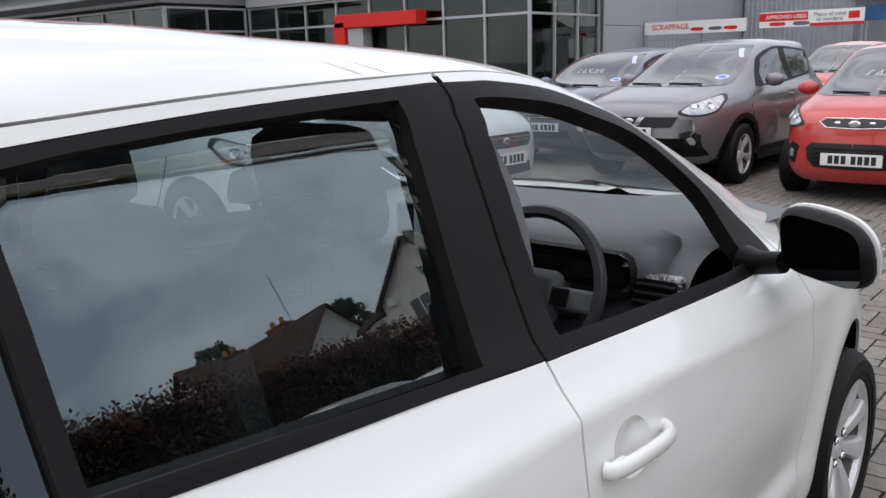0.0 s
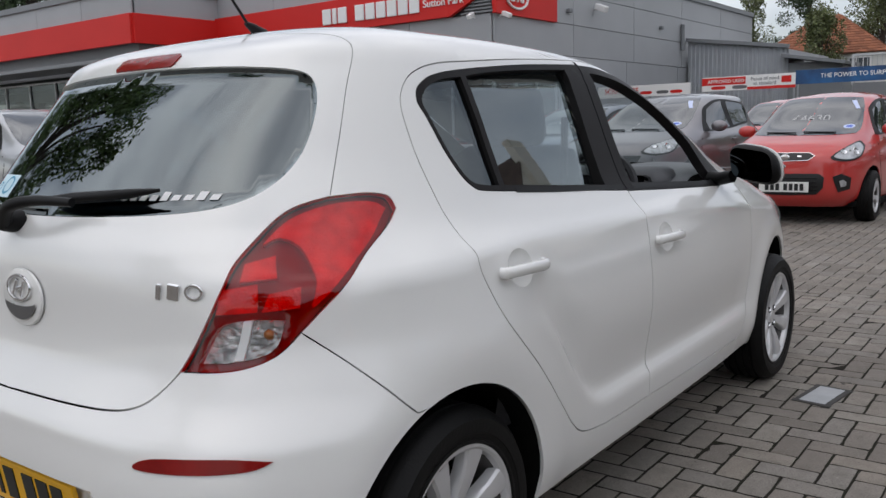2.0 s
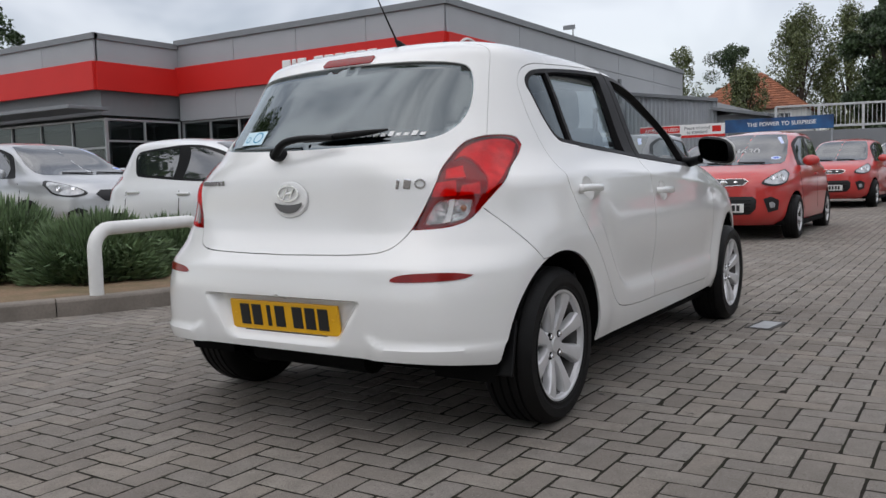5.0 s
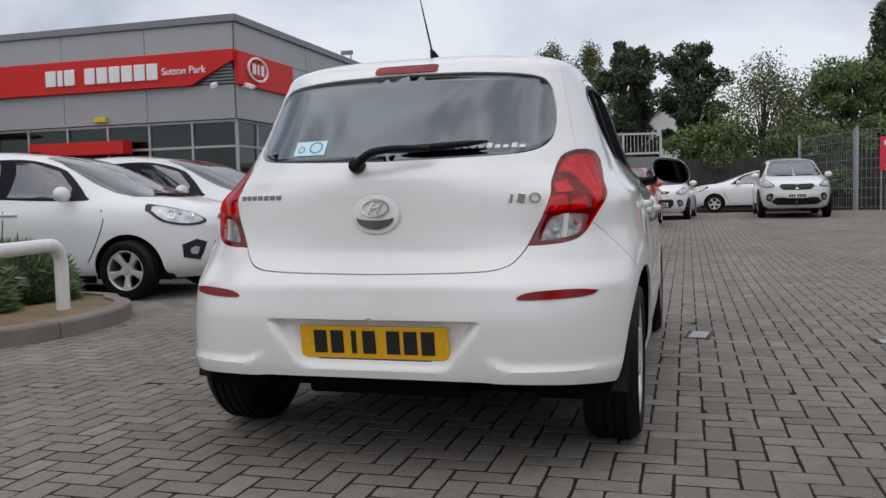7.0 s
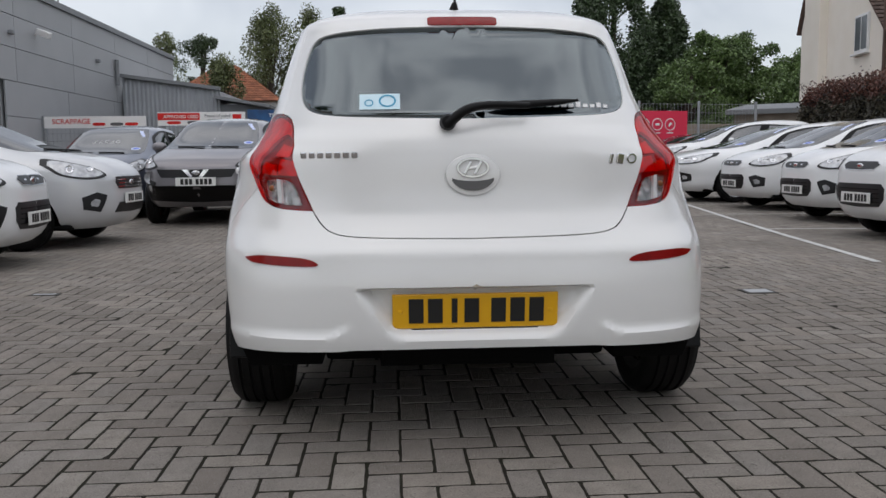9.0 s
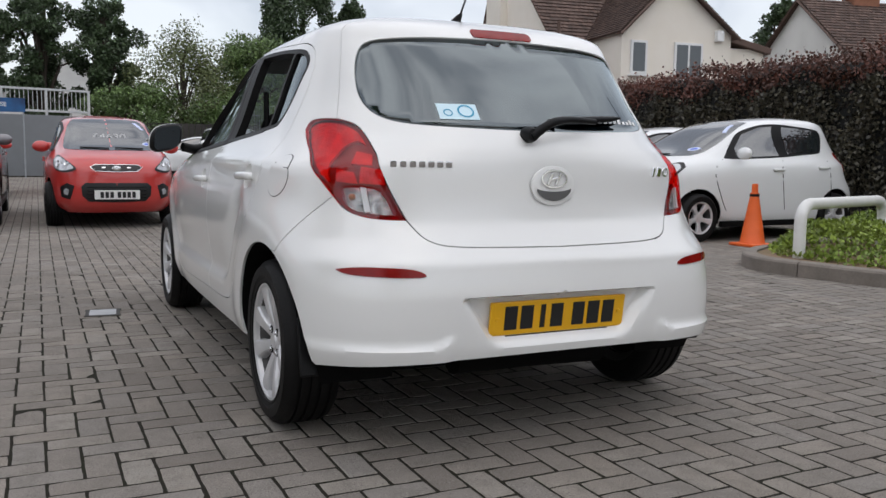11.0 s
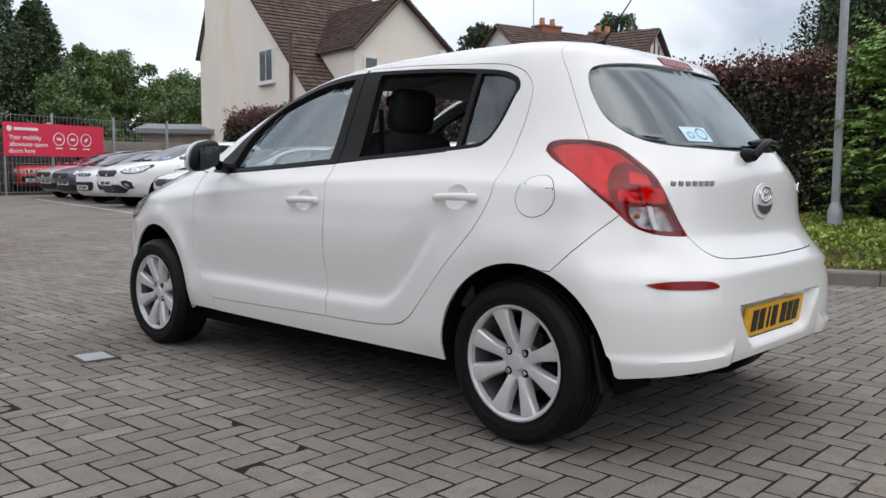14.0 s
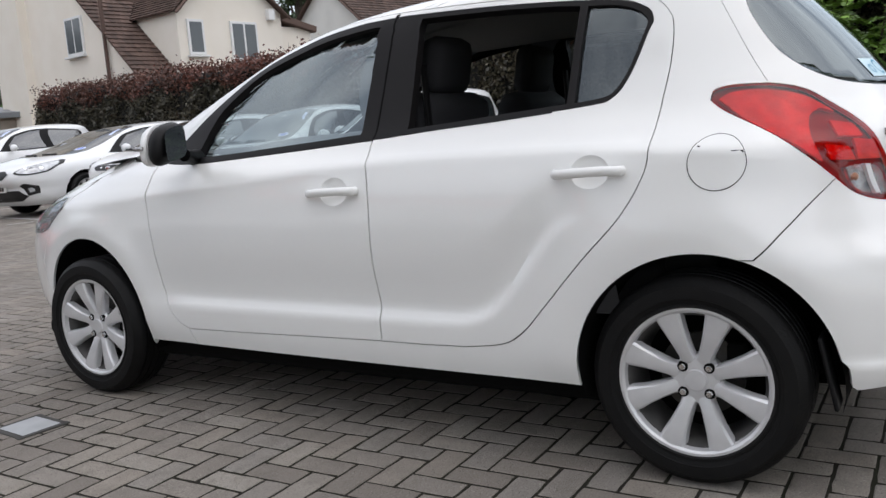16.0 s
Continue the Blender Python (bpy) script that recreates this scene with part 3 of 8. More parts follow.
bumper_r = HATCH_LOW[::-1] + [p for p in LIGHT_OUT[::-1][1:] if p[1] < HERO.t_of(0.82)] + BUMPER_SEAM + arch_line(-0.006, arch_r, seam_angle, 180) \
    + [R(*p) for p in curve([(1.14, 0.290), (1.0, 0.298), (0.7, 0.308), (0.4, 0.312), (0.0, 0.313)])]
fender = DOOR_F_FRONT + [S(1.90, 0.258), S(2.17, 0.258)] + arch_line(2.53, arch_f, 190, 20) + [R(3.02, 0.55), R(2.97, 0.66), R(2.955, 0.78)] + HOOD_EDGE[:8][::-1] + [R(2.90, 0.962)]
hood = [R(2.985, 0.967), R(3.10, 0.98), R(3.5, 0.972), R(4.0, 0.972)] + HOOD_EDGE[::-1]
bumper_f = HOOD_EDGE[8:] + [R(4.0, 0.235), S(3.0, 0.235)] + [S(2.9, 0.236)] + arch_line(2.53, arch_f, 2, 20, 5) + [R(3.02, 0.55), R(2.97, 0.66), R(2.955, 0.78)]

part("body_shell", HERO.panel("body_shell", body_outline, [door_f, door_r], 0.034, 0.018, 0.0015, halves=True, material=WHITE_PAINT), None, hero)
hatch_ring = HATCH_TOP + HATCH_SIDE[1:] + LIGHT_IN[::-1][1:] + HATCH_LOW[1:] + GLASS_REAR[::-1]
tailgate = part("tailgate", HERO.panel("tailgate", hatch_ring, [], 0.013, 0.016, 0.0022, halves=True, material=WHITE_PAINT), None, hero)
part("rear_bumper", HERO.panel("rear_bumper", bumper_r, [], 0.014, 0.02, 0.0018, halves=True, material=WHITE_PAINT), None, hero)
part("bonnet", HERO.panel("bonnet", hood, [], 0.05, 0.016, 0.0022, halves=True, material=WHITE_PAINT), None, hero)
part("front_bumper", HERO.panel("front_bumper", bumper_f, [], 0.05, 0.016, 0.0018, halves=True, material=WHITE_PAINT), None, hero)
part("windscreen", HERO.panel("windscreen", SCREEN, [], 0.05, 0.004, 0.004, lift=-0.006, halves=True, material=GLASS_SCREEN), None, hero, "clear laminated windscreen").visible_shadow = False

# rear window: dark border, then clear middle
def shrink(ring, d):
    """An outline drawn in by d metres; the middle line stays."""
    pts = [Vector(HERO.flat(*p)) for p in ring]
    area = sum(a.x * b.y - b.x * a.y for a, b in zip(pts, pts[1:] + pts[:1]))
    res = []
    for i, p in enumerate(pts):
        e = pts[(i + 1) % len(pts)] - pts[i - 1]
        v = Vector((-e.y, e.x)).normalized() * (d if area > 0 else -d)
        if abs(p.x) < 1e-6:
            v = Vector((0, math.copysign(d, v.y)))
        q, t = HERO.unflat((p + v).x, (p + v).y)
        res.append((float(q), float(t)))
    return res


rear_window = part("rear_window", HERO.panel("rear_window", GLASS_REAR, [], 0.035, 0.0, 0, lift=-0.003, halves=True, material=GLASS_REAR_TINT), None, hero, "tinted heated rear window")
rear_window.visible_shadow = False
inner = shrink(GLASS_REAR, 0.045)
rear_border = part("window_border", HERO.panel("window_border", GLASS_REAR + inner[::-1], [], 0.03, 0.0, 0, lift=-0.006, halves=True, material=BLACK_GLOSS), None, rear_window)

GLASS_F = [S(*p) for p in curve([(1.10, 1.007), (1.45, 0.985), (1.845, 0.966), (1.872, 1.0), (1.83, 1.095), (1.775, 1.158), (1.63, 1.253), (1.43, 1.311), (1.31, 1.338), (1.16, 1.355), (1.085, 1.358)])] + SL((1.078, 1.355), (1.085, 1.2), (1.098, 1.010))
GLASS_R = SL((0.912, 1.364), (0.75, 1.358), (0.6, 1.351), (0.45, 1.340), (0.360, 1.329), (0.370, 1.20), (0.378, 1.051), (0.6, 1.035), (0.915, 1.013), (0.913, 1.20), (0.912, 1.358))
GLASS_Q = [S(*p) for p in curve([(0.335, 1.326), (0.25, 1.317), (0.190, 1.296), (0.160, 1.265), (0.169, 1.226), (0.204, 1.130), (0.244, 1.072), (0.295, 1.057), (0.354, 1.052)])] + SL((0.354, 1.053), (0.347, 1.20), (0.336, 1.324))


def sweep_of(co):
    x2, z = co[:, 0] ** 2, co[:, 2] - 1.2
    return np.stack([np.ones_like(z), x2, x2 ** 2, x2 ** 3, z, z ** 2, z ** 3, x2 * z, x2 * z ** 2, x2 ** 2 * z], 1)


def even_rear(ob, factors, inset, thick=0.0):
    """Draws the rear pane, or what is printed on it, as one even sweep."""
    co = np.array([tuple(v.co) for v in ob.data.vertices])
    bow = np.clip(1 - ((co[:, 2] - 1.197) / 0.17) ** 2, 0, 1) * np.clip(1 - (co[:, 0] / 0.56) ** 2, 0, 1)
    far = np.hypot(co[:, None, 0] - EDGE[None, :, 0], co[:, None, 2] - EDGE[None, :, 2])
    near = np.exp(-(far / 0.03) ** 2) + 1e-12
    seat = (near @ EDGE_REST) / near.sum(1) * np.exp(-(far.min(1) / 0.09) ** 2)
    co[:, 1] = sweep_of(co) @ factors + seat + inset - 0.008 * bow
    me = bpy.data.meshes.new("rear_window")
    faces, verts = [tuple(p.vertices) for p in ob.data.polygons], co.tolist()
    smooth = [True] * len(faces)
    if thick:
        n, use = len(verts), collections.Counter(tuple(sorted(e)) for p in ob.data.polygons for e in p.edge_keys)
        verts += [(x, y + thick, z) for x, y, z in verts]
        rim = [(a, b, b + n, a + n) for (a, b), k in use.items() if k == 1]
        faces, smooth = faces + [tuple(v + n for v in f[::-1]) for f in faces] + rim, smooth * 2 + [False] * len(rim)
    me.from_pydata(verts, [], faces)
    me.materials.append(ob.data.materials[0])
    me.polygons.foreach_set("use_smooth", smooth)
    ob.data = me


pane_co = np.array([tuple(v.co) for v in rear_window.data.vertices])
PANE_SWEEP = np.linalg.lstsq(sweep_of(pane_co), pane_co[:, 1], rcond=None)[0]
# the pane's rim is seated in the tailgate's opening all round
rim_use = collections.Counter(tuple(sorted(e)) for p in rear_window.data.polygons for e in p.edge_keys)
EDGE = pane_co[sorted({v for e, n in rim_use.items() if n == 1 for v in e})]
EDGE_REST = EDGE[:, 1] - sweep_of(EDGE) @ PANE_SWEEP
even_rear(rear_window, PANE_SWEEP, 0.004, 0.003)
even_rear(rear_border, PANE_SWEEP, 0.010)


def upright(ob):
    """Sets a pane's foot inwards, as it sinks into the door."""
    co = np.array([tuple(v.co) for v in ob.data.vertices])
    co[:, 0] -= np.sign(co[:, 0]) * 0.017 * np.clip((1.36 - co[:, 2]) / 0.34, 0, 1)
    y, z = co[:, 1] - 1, co[:, 2] - 1.2
    basis = np.stack([np.ones_like(y), y, z, y * y, y * z, z * z], 1)
    co[:, 0] = basis @ np.linalg.lstsq(basis, co[:, 0], rcond=None)[0]
    me = bpy.data.meshes.new("window_glass")
    me.from_pydata(co.tolist(), [], [tuple(p.vertices) for p in ob.data.polygons])
    me.materials.append(ob.data.materials[0])
    me.polygons.foreach_set("use_smooth", [True] * len(me.polygons))
    ob.data = me


PILLAR_STRIP = SL((1.036, 0.988), (1.027, 1.05), (1.014, 1.25), (1.008, 1.392)) + SL((1.022, 1.392), (1.030, 1.25), (1.043, 1.05), (1.052, 0.985))
for left in (False, True):
    part("pillar_strip", HERO.panel("pillar_strip", PILLAR_STRIP, [], 0.02, 0.004, 0.0, lift=0.0007, flip=left, material=UNDERBODY), None, hero)
    cups = [[S(hy + 0.054 * math.cos(a) - 0.005, hz + 0.044 * math.sin(a)) for a in np.linspace(0, 2 * math.pi, 30, endpoint=False)] for hy, hz in ((0.283, 0.862), (1.166, 0.830))]
    door = part("front_door", HERO.panel("front_door", door_f, [WIN_F, cups[1]], 0.019, 0.016, 0.0022, flip=left, material=WHITE_PAINT), None, hero)
    frame_f = part("window_frame", HERO.panel("window_frame", WIN_F, [GLASS_F], 0.03, 0.034, 0.0, lift=0.0012, flip=left, material=PILLAR_BLACK), None, door, "matt black window frame and pillar")
    if left:
        part("window_glass", HERO.panel("window_glass", GLASS_F, [], 0.06, 0.003, -0.006, lift=-0.014, flip=left, material=GLASS), None, door).visible_shadow = False
        upright(door.children[-1] if door.children[-1].name.startswith("window_glass") else [c for c in door.children if c.name.startswith("window_glass")][0])
    part("window_seal", HERO.panel("window_seal", [S(*p) for p in [(1.09, 0.990), (1.45, 0.968), (1.86, 0.948), (1.86, 0.962), (1.45, 0.983), (1.09, 1.006)]], [], 0.05, 0.012, 0, lift=0.002, flip=left, material=BLACK_TRIM), None, door)
    door2 = part("rear_door", HERO.panel("rear_door", door_r, [WIN_R, cups[0]], 0.019, 0.016, 0.0022, flip=left, material=WHITE_PAINT), None, hero)
    part("window_frame", HERO.panel("window_frame", WIN_R, [GLASS_R, GLASS_Q], 0.03, 0.034, 0.0, lift=0.0012, flip=left, material=PILLAR_BLACK), None, door2, "matt black window frame and pillar")
    if not left:
        part("window_glass", HERO.panel("window_glass", GLASS_R, [], 0.06, 0.003, -0.006, lift=-0.014, flip=left, material=GLASS), None, door2).visible_shadow = False
        upright([c for c in door2.children if c.name.startswith("window_glass")][0])
    part("quarter_glass", HERO.panel("quarter_glass", GLASS_Q, [], 0.06, 0.003, -0.006, lift=-0.010, flip=left, material=GLASS_DARK), None, door2).visible_shadow = False
    part("window_seal", HERO.panel("window_seal", [S(*p) for p in [(0.42, 1.029), (0.6, 1.016), (1.02, 0.992), (1.02, 1.006), (0.6, 1.030), (0.42, 1.043)]], [], 0.05, 0.012, 0, lift=0.002, flip=left, material=BLACK_TRIM), None, door2)
    part("front_wing", HERO.panel("front_wing", fender, [], 0.03, 0.016, 0.0022, flip=left, material=WHITE_PAINT), None, hero)
    part("sill_strip", HERO.panel("sill_strip", [S(0.36, 0.222), S(1.88, 0.222), S(1.88, 0.262), S(0.36, 0.262)], [], 0.1, 0.03, 0, lift=-0.035, flip=left, material=UNDERBODY), None, hero)
    # tail light: dark housing, reflectors, coloured lens
    light_ring = LIGHT_TOP[:-1] + LIGHT_OUT[:-1] + LIGHT_IN[:-1]
    lamp = part("tail_light", HERO.panel("tail_light", light_ring, [], 0.03, 0.02, 0.001, lift=-0.020, flip=left, material=RED_DEEP), None, hero, "red tail light with a clear lower corner")
    clear = [R(*p) for p in curve([(0.98, 0.842), (0.86, 0.845), (0.755, 0.832), (0.69, 0.770), (0.70, 0.760), (0.85, 0.768), (0.94, 0.788), (0.98, 0.842)], 4)][:-1]
    part("lens", HERO.panel("lens", light_ring, [clear], 0.02, 0.012, 0.001, lift=0.001, bulge=0.006, flip=left, material=RED_LENS), None, lamp)
    part("clear_lens", HERO.panel("clear_lens", clear, [], 0.02, 0.012, 0.001, lift=0.004, flip=left, material=CLEAR_LENS), None, lamp)
    crescent = [R(*p) for p in curve([(1.42, 1.035), (1.36, 1.052), (1.22, 1.052), (1.06, 1.028), (0.95, 0.985), (1.02, 0.995), (1.10, 0.975), (1.12, 0.925), (1.08, 0.86), (1.20, 0.915), (1.34, 0.975), (1.42, 1.035)], 5)][:-1]
    part("reflector", HERO.panel("reflector", crescent, [], 0.02, 0.01, 0, lift=-0.008, flip=left, material=RED_INNER), None, lamp)
    for a, b, c, d in ((1.00, 0.875, 0.965, 0.925), (0.90, 0.77, 0.915, 0.858), (1.055, 0.93, 0.905, 0.862)):
        part("reflector", HERO.panel("reflector", [R(a, c), R(b, c - 0.012), R(b - 0.035, d - 0.005), R(a - 0.02, d)], [], 0.02, 0.012, 0, lift=-0.012, flip=left, material=RED_INNER), None, lamp)
    part("reflector", HERO.panel("reflector", shrink(clear, 0.002), [], 0.02, 0.005, 0, lift=-0.012, flip=left, material=SILVER_INNER), None, lamp, "silver reflector")
    part("divider", HERO.panel("divider", [R(0.865, 0.844), R(0.835, 0.842), R(0.80, 0.768), R(0.83, 0.769)], [], 0.02, 0.012, 0, lift=-0.002, flip=left, material=INK_WHITE), None, lamp)
    bulb = HERO.point(0.92 if not left else -0.92, HERO.t_of(0.812))
    part("bulb", lathe([(0, 0.012), (0.008, 0.008), (0.011, 0), (0.008, -0.008), (0, -0.012)], 12), AMBER, lamp, at=Matrix.Translation(Vector(bulb) + Vector((0.012 if left else -0.012, 0.008, 0))), smooth=60)
    # bumper reflector, filler flap, handles, mirror, mud flap
    bar = [R(*p) for p in curve([(1.0, 0.598), (0.85, 0.6075), (0.64, 0.602), (0.58, 0.580), (0.69, 0.577), (0.92, 0.584), (1.0, 0.598)], 5)][:-1]
    part("bumper_reflector", HERO.panel("bumper_reflector", bar, [], 0.02, 0.006, 0, lift=0.003, flip=left, material=RED_DEEP), None, hero, "dark red bumper reflector")
    if left:
        ring = [S(-0.054 + 0.072 * math.cos(a), 0.872 + 0.072 * math.sin(a)) for a in np.linspace(0, 2 * math.pi, 40, endpoint=False)]
        ring2 = [S(-0.054 + 0.0705 * math.cos(a), 0.872 + 0.0705 * math.sin(a)) for a in np.linspace(0, 2 * math.pi, 40, endpoint=False)]
        flap = part("filler_flap", HERO.panel("filler_flap", ring2, [], 0.02, 0.003, 0.0008, lift=0.0018, flip=left, material=WHITE_PAINT), None, hero)
        part("gap", HERO.panel("gap", ring, [], 0.02, 0.001, 0, lift=0.0008, flip=left, material=UNDERBODY), None, flap)
    sgn = -1 if left else 1
    for hy, hz, lock in ((0.283, 0.862, False), (1.166, 0.830, True)):
        p0 = Vector(HERO.point(*S(hy, hz)))
        n0 = Vector(HERO.normal(np.array([S(hy, hz)[0]]), np.array([S(hy, hz)[1]]))[0])
        holder = door if lock else door2
        cup = cups[1] if lock else cups[0]
        part("handle_recess", HERO.panel("handle_recess", cup, [], 0.008, 0.004, -0.002, lift=-0.0004, bulge=-0.016, flip=left, material=WHITE_PAINT), None, holder)
        line = [(p0.x + o, p0.y + d, p0.z + e) for o, d, e in ((0.004, -0.100, 0.001), (0.018, -0.092, 0.001), (0.027, -0.05, 0.002), (0.030, 0.02, 0.001), (0.025, 0.068, -0.001), (0.011, 0.092, -0.002), (0.000, 0.096, -0.002))]
        bm = add_tube(bmesh.new(), smooth_line([(sgn * a, b, c) for a, b, c in line], 5), 0.0108, 12)
        for v in bm.verts:
            v.co.z = p0.z + (v.co.z - p0.z) * 1.3
        handle = part("door_handle", bm, WHITE_PAINT, holder, smooth=60)
        part("handle_cap", box(sgn * (p0.x + 0.016), p0.y - 0.082, p0.z + 0.001, 0.018, 0.046, 0.028, 0.008), WHITE_PAINT, handle, smooth=50)
        if lock and not left:
            part("keyhole", lathe([(0, 0.003), (0.006, 0.003), (0.007, 0)], 16), CHROME, handle, at=pose(sgn * (p0.x + 0.026), p0.y - 0.082, p0.z + 0.002), smooth=40)
    mx, my, mz = 0.914, 1.835, 1.026
    bm = bmesh.new()
    bmesh.ops.create_uvsphere(bm, u_segments=28, v_segments=16, radius=1)
    for v in bm.verts:
        x, y, z = v.co
        x, z = math.copysign(abs(x) ** 0.7, x), math.copysign(abs(z) ** 0.75, z)
        v.co = Vector((sgn * (mx + (0.088 if left else 0.101) * (x - 0.12 * z)), my + 0.034 + (0.062 if y > 0 else 0.004) * math.copysign(abs(y) ** 0.8, y) - 0.022 * x, mz + 0.074 * (z - 0.2 * x)))
    bmesh.ops.recalc_face_normals(bm, faces=bm.faces)
    mirror = part("door_mirror", bm, WHITE_PAINT, hero, "white and black door mirror", smooth=60)
    bm = bmesh.new()
    bmesh.ops.create_uvsphere(bm, u_segments=28, v_segments=12, radius=1)
    for v in bm.verts:
        x, y, z = v.co
        x, z = math.copysign(abs(x) ** 0.7, x), math.copysign(abs(z) ** 0.75, z)
        v.co = Vector((sgn * (mx + (0.0865 if left else 0.0995) * (x - 0.12 * z)), my + 0.003 + 0.047 * y - 0.022 * x, mz + 0.0725 * (z - 0.2 * x)))
    bmesh.ops.recalc_face_normals(bm, faces=bm.faces)
    part("housing", bm, BLACK_TRIM, mirror, smooth=60)
    bm = bm_plate(0, 0, 0, 0.084, 0.058)
    glass_w = 0.072 if left else 0.084
    for v in bm.verts:
        x, z = v.co.x / 0.084, v.co.z / 0.058
        x, z = math.copysign(abs(x) ** 0.75, x), math.copysign(abs(z) ** 0.8, z)
        v.co.x, v.co.z = glass_w * (x - sgn * 0.12 * z), 0.058 * (z - sgn * 0.2 * x)
    part("mirror_glass", bm, MIRROR, mirror, "mirror glass", at=pose(sgn * mx, my - 0.0475, mz, -6, 0, 18 if left else -12.5))
    part("stalk", add_tube(bmesh.new(), [(sgn * 0.735, my + 0.05, 0.965), (sgn * 0.775, my + 0.03, 0.968), (sgn * 0.83, my + 0.01, 0.98)], [0.034, 0.026, 0.024], 12), BLACK_TRIM, mirror, smooth=60)
    part("indicator", box(sgn * (mx + 0.082), my + 0.045, mz - 0.012, 0.03, 0.05, 0.016, 0.006), SILVER_INNER, mirror)
    part("mud_flap", box(sgn * 0.765, -0.312, 0.335, 0.09, 0.012, 0.19, 0.005, Matrix.Rotation(radians(-12), 4, "X")), BLACK_TRIM, hero, "black rubber mud flap")
    lampf = [R(*p) for p in curve([(2.965, 0.79), (3.03, 0.83), (3.12, 0.80), (3.30, 0.735), (3.34, 0.68), (3.15, 0.665), (2.99, 0.69), (2.965, 0.79)], 5)][:-1]
    head = part("headlight", HERO.panel("headlight", lampf, [], 0.04, 0.01, 0, lift=0.004, bulge=0.006, flip=left, material=CLEAR_LENS), None, hero, "clear headlight")
    part("reflector", HERO.panel("reflector", shrink(lampf, 0.004), [], 0.04, 0.003, 0, lift=0.003, flip=left, material=SILVER_INNER), None, head)
    for ay, ar in ((-0.006, arch_r), (2.53, arch_f)):
        part("wheel_arch_liner", arch_liner(sgn, ay, ar, HERO), UNDERBODY, hero)

# dark inner skin behind the joints, and the underside
def lower_ring(zt):
    return [(0.0, HERO.t_of(0.45)), R(0.9, 0.44), R(1.2, 0.42), *arch_line(-0.006, arch_r + 0.012, 160, 0, 20), S(0.36, 0.27), S(2.12, 0.27), *arch_line(2.53, arch_f + 0.012, 180, 0, 20), S(2.95, 0.30), (4.0, HERO.t_of(0.25)), (4.0, HERO.t_of(0.70)), R(3.1, 0.80), R(2.88, 0.93), S(1.9, zt), S(1.0, zt + 0.02), S(0.2, zt + 0.04), R(1.5, 1.02), R(1.1, 1.0), (0.0, HERO.t_of(1.0))]


part("inner_skin", HERO.panel("inner_skin", lower_ring(0.925), [], 0.06, 0, 0, lift=-0.082, halves=True, material=UNDERBODY), None, hero)
part("headlining", HERO.panel("headlining", [(0.0, HERO.t_of(1.385)), R(1.0, 1.375), R(1.6, 1.365), R(2.2, 1.375), R(2.9, 1.37), (4.0, HERO.t_of(1.40)), (4.0, 1.0), (0.0, 1.0)], [], 0.06, 0, 0, lift=-0.032, halves=True, material=HEADLINER), None, hero)
for left in (False, True):
    part("pillar_trim", HERO.panel("pillar_trim", [R(1.10, 1.00), R(1.10, 1.36), S(0.20, 1.36), S(0.128, 1.30), S(0.118, 1.24), S(0.15, 1.10), S(0.22, 1.02)], [], 0.05, 0, 0, lift=-0.030, flip=left, material=BLACK_FELT), None, hero)
    part("pillar_trim", HERO.panel("pillar_trim", [S(0.93, 0.95), S(1.075, 0.95), S(1.06, 1.38), S(0.93, 1.38)], [], 0.05, 0, 0, lift=-0.040, flip=left, material=DASH_GREY), None, hero)
    part("pillar_trim", HERO.panel("pillar_trim", [R(2.90, 0.97), R(3.06, 0.97), R(3.09, 1.38), R(2.86, 1.38), R(2.93, 1.25), R(2.90, 1.1)], [], 0.05, 0, 0, lift=-0.028, flip=left, material=DASH_GREY), None, hero)
part("underside", box(0, 1.27, 0.205, 1.46, 2.10, 0.07, 0.02), UNDERBODY, hero)
part("rear_underside", box(0, 0.08, 0.235, 1.00, 0.58, 0.08, 0.02), UNDERBODY, hero)
part("rear_axle", add_rod(bmesh.new(), (-0.66, 0.015, 0.255), (0.66, 0.015, 0.255), 0.06), UNDERBODY, hero)
part("sump_guard", box(0, 2.72, 0.20, 1.20, 0.90, 0.07, 0.02), UNDERBODY, hero)
part("silencer", add_tube(bmesh.new(), smooth_line([(0.28, -0.40, 0.27), (0.0, -0.36, 0.265), (-0.30, -0.38, 0.27)], 6), 0.055, 12), UNDERBODY, hero, smooth=50)

# number plate, badges, brake light, wiper, aerial
plate = part("number_plate", box(0, 0, 0, 0.52, 0.012, 0.111, 0.003), PLATE_YELLOW, hero, "yellow rear number plate with black characters", at=pose(0, -0.563, 0.431, 8))
bar_xs = (-0.186, -0.126, -0.066, -0.012, 0.072, 0.132, 0.192)
for i, bx in enumerate(bar_xs):
    part("character_bar", box(bx, -0.0070, 0.002, 0.046 if i != 2 else 0.018, 0.003, 0.079, 0.0008), INK_BLACK, plate)
part("plate_strip", box(0.0, -0.001, -0.064, 0.40, 0.010, 0.014, 0.002), BLACK_TRIM, plate)
part("strip_writing", box(0.0, -0.0068, -0.064, 0.12, 0.002, 0.006), INK_WHITE, plate)
for bx in (-0.235, 0.235):
    part("screw_cap", lathe([(0, -0.0095), (0.006, -0.009), (0.0075, -0.006)], 14, "x"), PLATE_YELLOW, plate, at=Matrix.Translation((bx, 0, 0)) @ Matrix.Rotation(radians(90), 4, "Z") @ Matrix.Diagonal((1, 1, 1, 1)), smooth=50)

